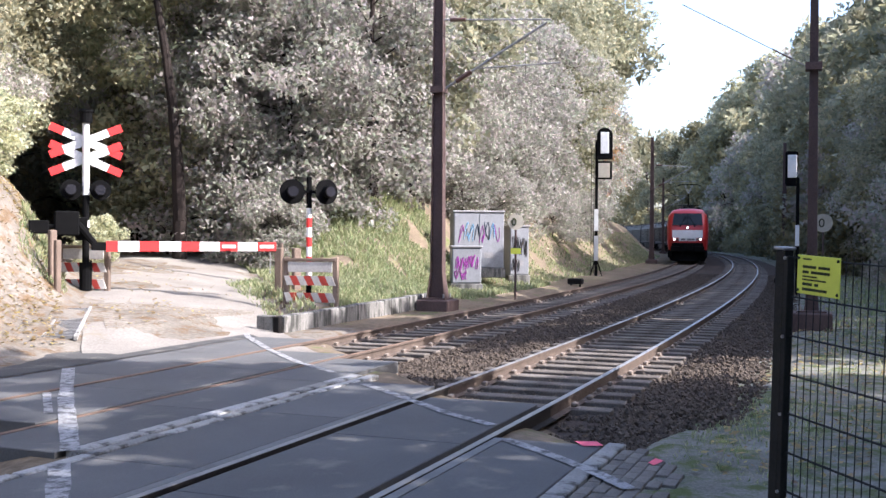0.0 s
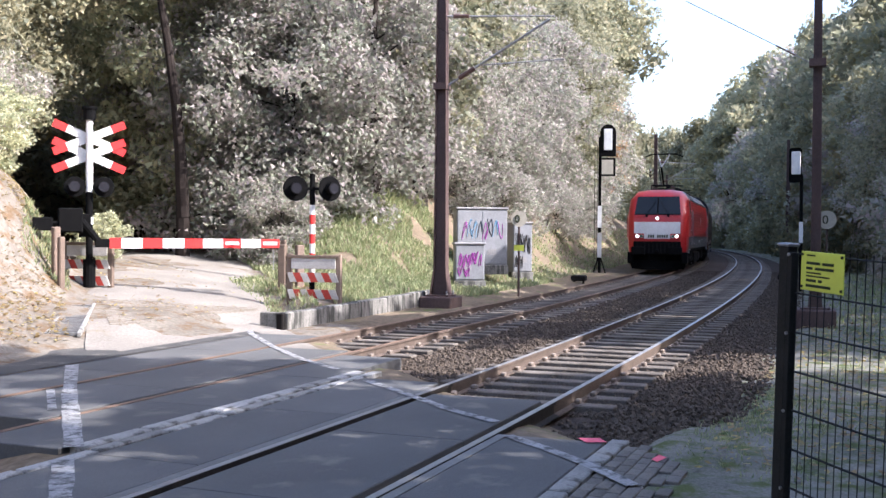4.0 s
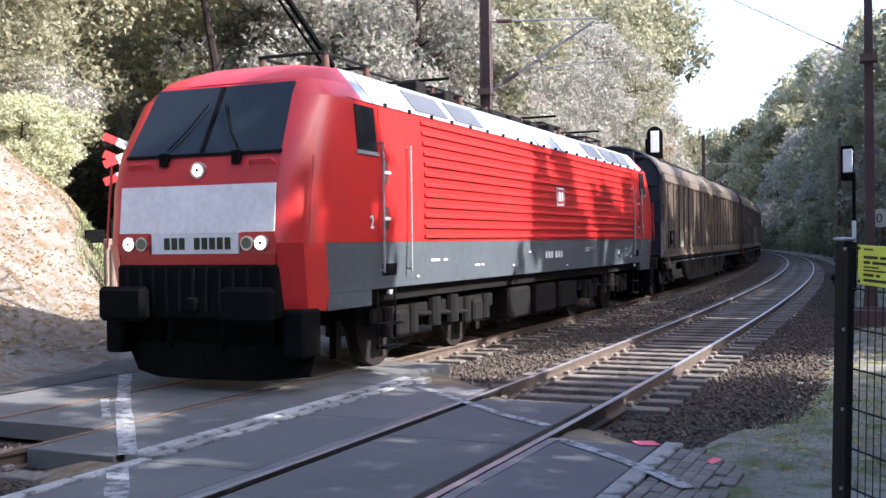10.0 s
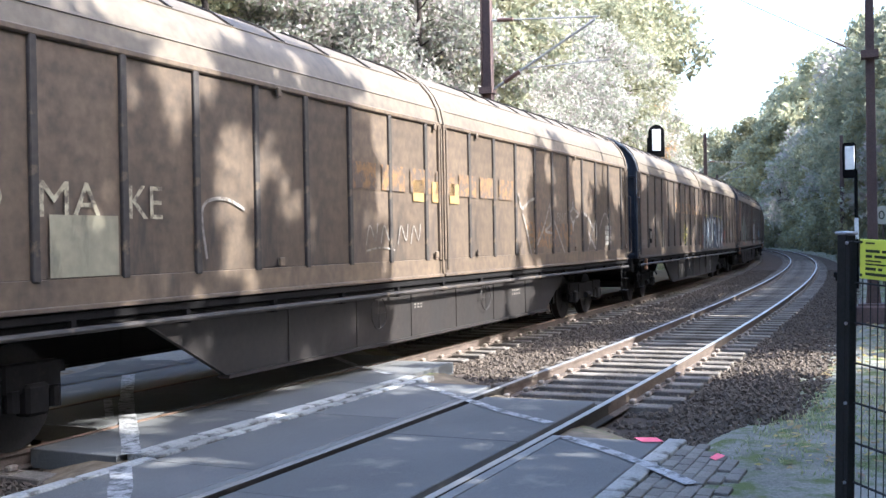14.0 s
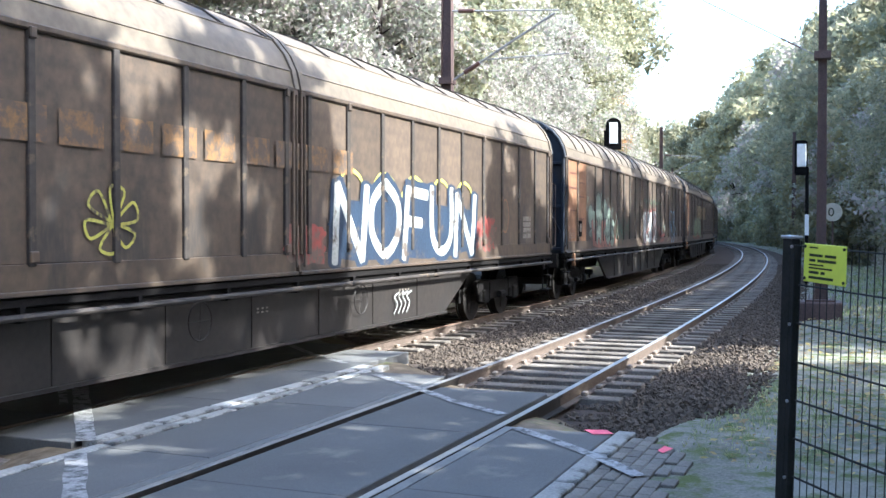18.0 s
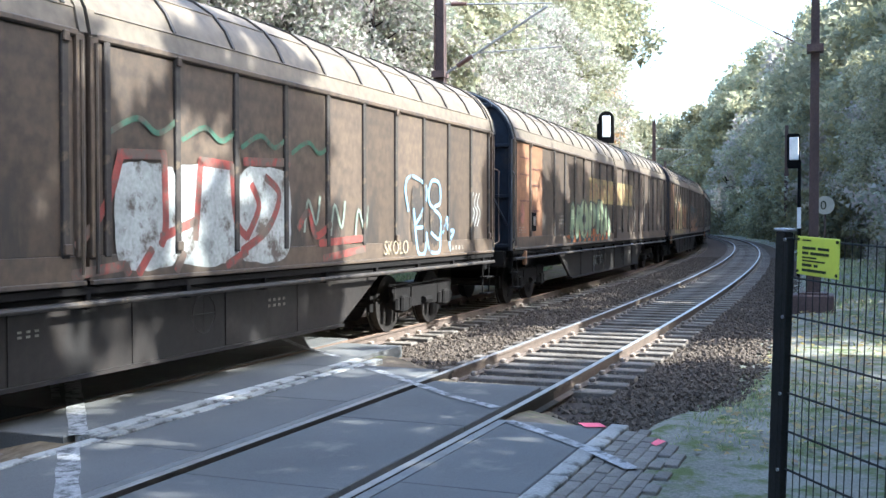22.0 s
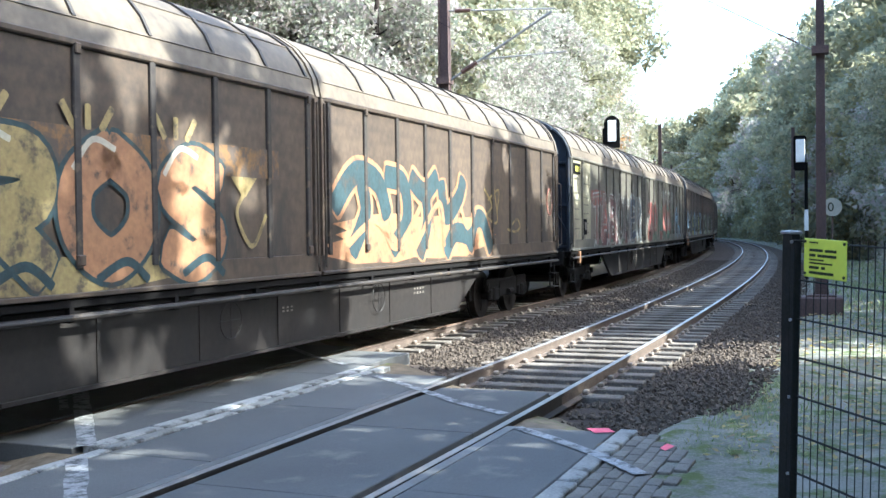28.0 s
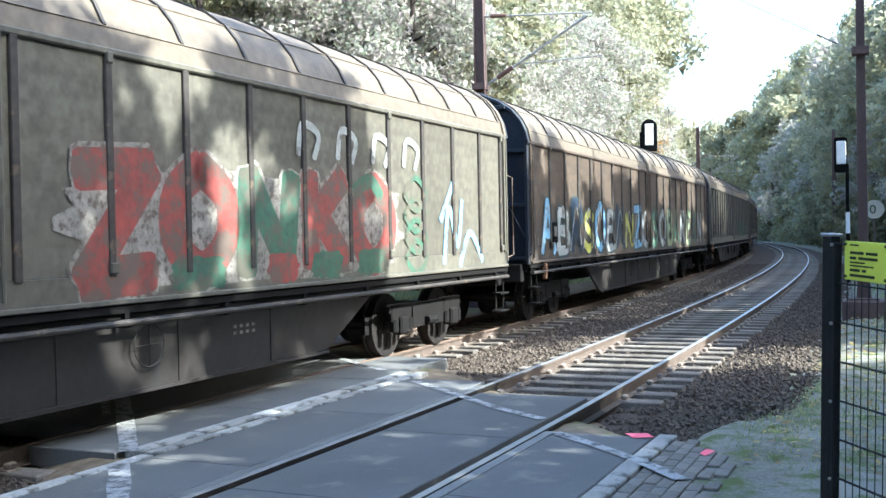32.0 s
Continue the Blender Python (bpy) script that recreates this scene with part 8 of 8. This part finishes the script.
def stones():
    rng = np.random.default_rng(5)
    n = 60000
    s = 8.2 + 52 * rng.random(n) ** 2.0
    off = rng.uniform(-3.1, 6.0, n)
    keep = np.ones(n, bool)
    for c in (0.0, SP):
        d = np.abs(off - c)
        keep &= np.abs(d - 0.75) > 0.09
        ph = (s + 20) % 0.63
        keep &= ~((d < 1.3) & ((ph < 0.15) | (ph > 0.48)))
        keep &= ~((d < 0.7) & (rng.random(n) < 0.45))
    end = np.select([off < -0.8, off < 0.7, off < 2.1, off < 3.3, off < 4.8], [8.95, 10.9, 11.75, 13.85, 14.4], 16.3)
    keep &= s > end
    keep &= ~((off < -2.2) & (rng.random(n) < 0.35) & (s < 11))
    # the pits at the other side of the crossing
    m = 2600
    s2, o2 = rng.uniform(2.5, 7.6, m), rng.uniform(2.2, 4.7, m)
    k2 = np.where(o2 < 3.27, s2 < 6.7, s2 < 7.7) & (np.abs(np.abs(o2 - SP) - 0.75) > 0.09)
    s, off = np.concatenate([s[keep], s2[k2]]), np.concatenate([off[keep], o2[k2]])
    n = len(s)
    heap = 0.10 * np.exp(-((off + 2.1) / 0.5) ** 2) * np.exp(-((s - 13) / 3.5) ** 2)
    z = np.interp(off, [-3.1, -2.6, -1.7, -0.7, 2.05, 3.4, 5.5, 6.1], [-0.2, -0.19, -0.18, -0.205, -0.175, -0.205, -0.185, -0.2]) + heap + rng.uniform(-0.02, 0.004, n)
    c = track_xyz(s, off, z)
    base = np.array([[1, 0, 0], [-1, 0, 0], [0, 1, 0], [0, -1, 0], [0, 0, 1], [0, 0, -1]], float)
    v = base[None] * (0.024 + 0.022 * rng.random((n, 1, 1))) * (0.7 + 0.6 * rng.random((n, 6, 1)))
    q = rng.normal(size=(n, 4))
    q /= np.linalg.norm(q, axis=1)[:, None]
    w, x, y, zq = q.T
    rot = np.stack([1 - 2 * (y * y + zq * zq), 2 * (x * y - zq * w), 2 * (x * zq + y * w), 2 * (x * y + zq * w), 1 - 2 * (x * x + zq * zq), 2 * (y * zq - x * w), 2 * (x * zq - y * w), 2 * (y * zq + x * w), 1 - 2 * (x * x + y * y)], 1).reshape(n, 3, 3)
    v = np.einsum("nij,nkj->nki", rot, v) + c[:, None]
    f = np.array([[0, 2, 4], [2, 1, 4], [1, 3, 4], [3, 0, 4], [2, 0, 5], [1, 2, 5], [3, 1, 5], [0, 3, 5]])
    stuff_mesh("ballast_stones", v, f[None] + 6 * np.arange(n)[:, None, None], M["stone"], "loose brown crushed stones between and beside the rails", "ballast")


stones()


def ground_of(xy, lift=0.0):
    return np.array([ground_z(x, y) + lift for x, y in xy])


def grass():
    rng = np.random.default_rng(9)
    pts = []
    def region(n, pick):
        pts.append(pick(rng.random(n), rng.random(n)))
    def tr(s, o):
        return track_xyz(s, o, s * 0)[:, :2]
    def rd(u, v):
        return np.stack([u * math.cos(ROAD) - v * math.sin(ROAD), u * math.sin(ROAD) + v * math.cos(ROAD)], 1)
    region(46000, lambda a, b: rd(20 + 18 * a, -5.7 - 7.5 * b))
    region(9000, lambda a, b: tr(38 + 70 * a ** 1.5, 7.0 + 3.2 * b))
    region(5000, lambda a, b: tr(25 + 14 * a, 6.4 + 2.5 * b))
    region(1600, lambda a, b: rd(21 + 7 * a, -4.3 - 1.0 * b))
    region(1500, lambda a, b: rd(22 + 7 * a, -0.4 + 0.9 * b))
    region(5000, lambda a, b: tr(9 + 45 * a ** 1.3, -3.2 - 4.5 * b ** 0.8))
    region(1200, lambda a, b: tr(8 + 5 * a, -2.3 - 1.2 * b))
    xy = np.concatenate(pts)
    clump = np.array([noise.noise((x * 0.8, y * 0.8, 3)) for x, y in xy])
    s_off = np.array([track_of(x, y) for x, y in xy])
    xy = xy[(clump > -0.4) & ((s_off[:, 1] > 6.3) | (s_off[:, 1] < -2.25))]
    n = len(xy)
    c = np.column_stack([xy, ground_of(xy, -0.02)])
    h = 0.06 + 0.12 * rng.random(n)
    h *= np.clip(np.linalg.norm(xy, axis=1) / 22, 0.4, 1.3)
    a = rng.uniform(0, 2 * math.pi, n)
    side = np.stack([np.cos(a), np.sin(a), 0 * a], 1) * (0.012 * np.clip(np.linalg.norm(xy, axis=1) / 16, 0.6, 2.2))[:, None]
    bend = np.stack([np.cos(a * 3), np.sin(a * 3), 0 * a], 1) * (h * 0.5)[:, None]
    up = np.stack([0 * h, 0 * h, h], 1)
    v = np.stack([c - side, c + side, c + side * 0.7 + up * 0.6 + bend * 0.3, c + up + bend, c - side * 0.7 + up * 0.6 + bend * 0.3], 1)
    k = 5 * np.arange(n)[:, None, None]
    stuff_mesh("grass", v, np.array([[0, 1, 2], [0, 2, 4], [4, 2, 3]])[None] + k, M["grass"], "thin green and straw-coloured grass on the banks", "grass")


grass()


def litter():
    rng = np.random.default_rng(12)
    def rd(u, v):
        return np.stack([u * math.cos(ROAD) - v * math.sin(ROAD), u * math.sin(ROAD) + v * math.cos(ROAD)], 1)
    xy = np.concatenate([rd(14 + 16 * rng.random(16000), -0.3 + 8 * rng.random(16000)), rd(16 + 12 * rng.random(2500), -4.4 - 2.5 * rng.random(2500)), track_xyz(26 + 14 * rng.random(1500), 5.8 + 2 * rng.random(1500), np.zeros(1500))[:, :2],
                         track_xyz(8 + 20 * rng.random(3500), -2.6 - 4 * rng.random(3500), np.zeros(3500))[:, :2], rd(16 + 14 * rng.random(900), -4.2 + 3.6 * rng.random(900))])
    xy = xy[[track_of(x, y)[1] > 7.6 or track_of(x, y)[1] < -2.4 or s0 for (x, y), s0 in zip(xy, [False] * len(xy))]]
    n = len(xy)
    c = np.column_stack([xy, ground_of(xy, 0.035)])
    a = rng.uniform(0, 2 * math.pi, n)
    s = (0.02 + 0.045 * rng.random(n) ** 2)[:, None]
    d = np.stack([np.cos(a), np.sin(a), rng.uniform(-0.4, 0.4, n)], 1) * s
    e = np.stack([-np.sin(a), np.cos(a), rng.uniform(-0.4, 0.4, n)], 1) * s * 0.6
    v = np.stack([c - d, c + e, c + d, c - e], 1)
    stuff_mesh("leaf_litter", v, np.array([[0, 1, 2], [0, 2, 3]])[None] + 4 * np.arange(n)[:, None, None], M["litter"], "dry brown fallen leaves scattered on the soil", "leaves")


litter()


# ---- motion of the train ----
TRAIN = [(0, 99.6), (2, 85.4), (4, 71.5), (6, 57.85), (8, 44.08), (10, 30.42), (12, 16.65), (14, 3.05), (16, -10.4), (18, -23.85), (20, -37.42), (22, -51.32), (24, -65.46), (26, -79.92), (28, -94.66), (30, -109.53), (32, -124.38)]
TRAIN_T, TRAIN_S = [t for t, s in TRAIN], [s for t, s in TRAIN]


def train_s(t):
    """Place of the first wagon's body front along the track."""
    i = min(max(int(t / 2), 0), 15)
    s0, s1, s2, s3 = TRAIN_S[max(i - 1, 0)], TRAIN_S[i], TRAIN_S[i + 1], TRAIN_S[min(i + 2, 16)]
    m1 = (s2 - s0) / (2 if i > 0 else 1)
    m2 = (s3 - s1) / (2 if i < 15 else 1)
    f = t / 2 - i
    return (2 * f ** 3 - 3 * f ** 2 + 1) * s1 + (f ** 3 - 2 * f ** 2 + f) * m1 + (3 * f ** 2 - 2 * f ** 3) * s2 + (f ** 3 - f ** 2) * m2


def on_track(s, base):
    a, b = tp(s - base, SP), tp(s + base, SP)
    d = b - a
    c = (a + b) / 2
    return pose(c.x, c.y, 0.0, 0, 0, math.degrees(math.atan2(d.y, d.x)))


def motions():
    times = [float(t) for t in range(0, 33)]
    walk(LOCO, [(t, on_track(train_s(t) - 10.85, 4.95)) for t in times])
    for k, w in enumerate(WAGONS):
        walk(w, [(t, on_track(train_s(t) + HALF + PITCH * k, 8.5 * STRETCH)) for t in times])
    steps = [i / 15 for i in range(481)]
    roll = [train_s(t) - train_s(0.0) for t in steps]
    for ob, x in WHEELS:
        r = 0.62 if ob.parent.parent == LOCO else 0.46
        walk(ob, [(t, pose(x, 0, r, 0, math.degrees(d / r), 0)) for t, d in zip(steps, roll)])


motions()
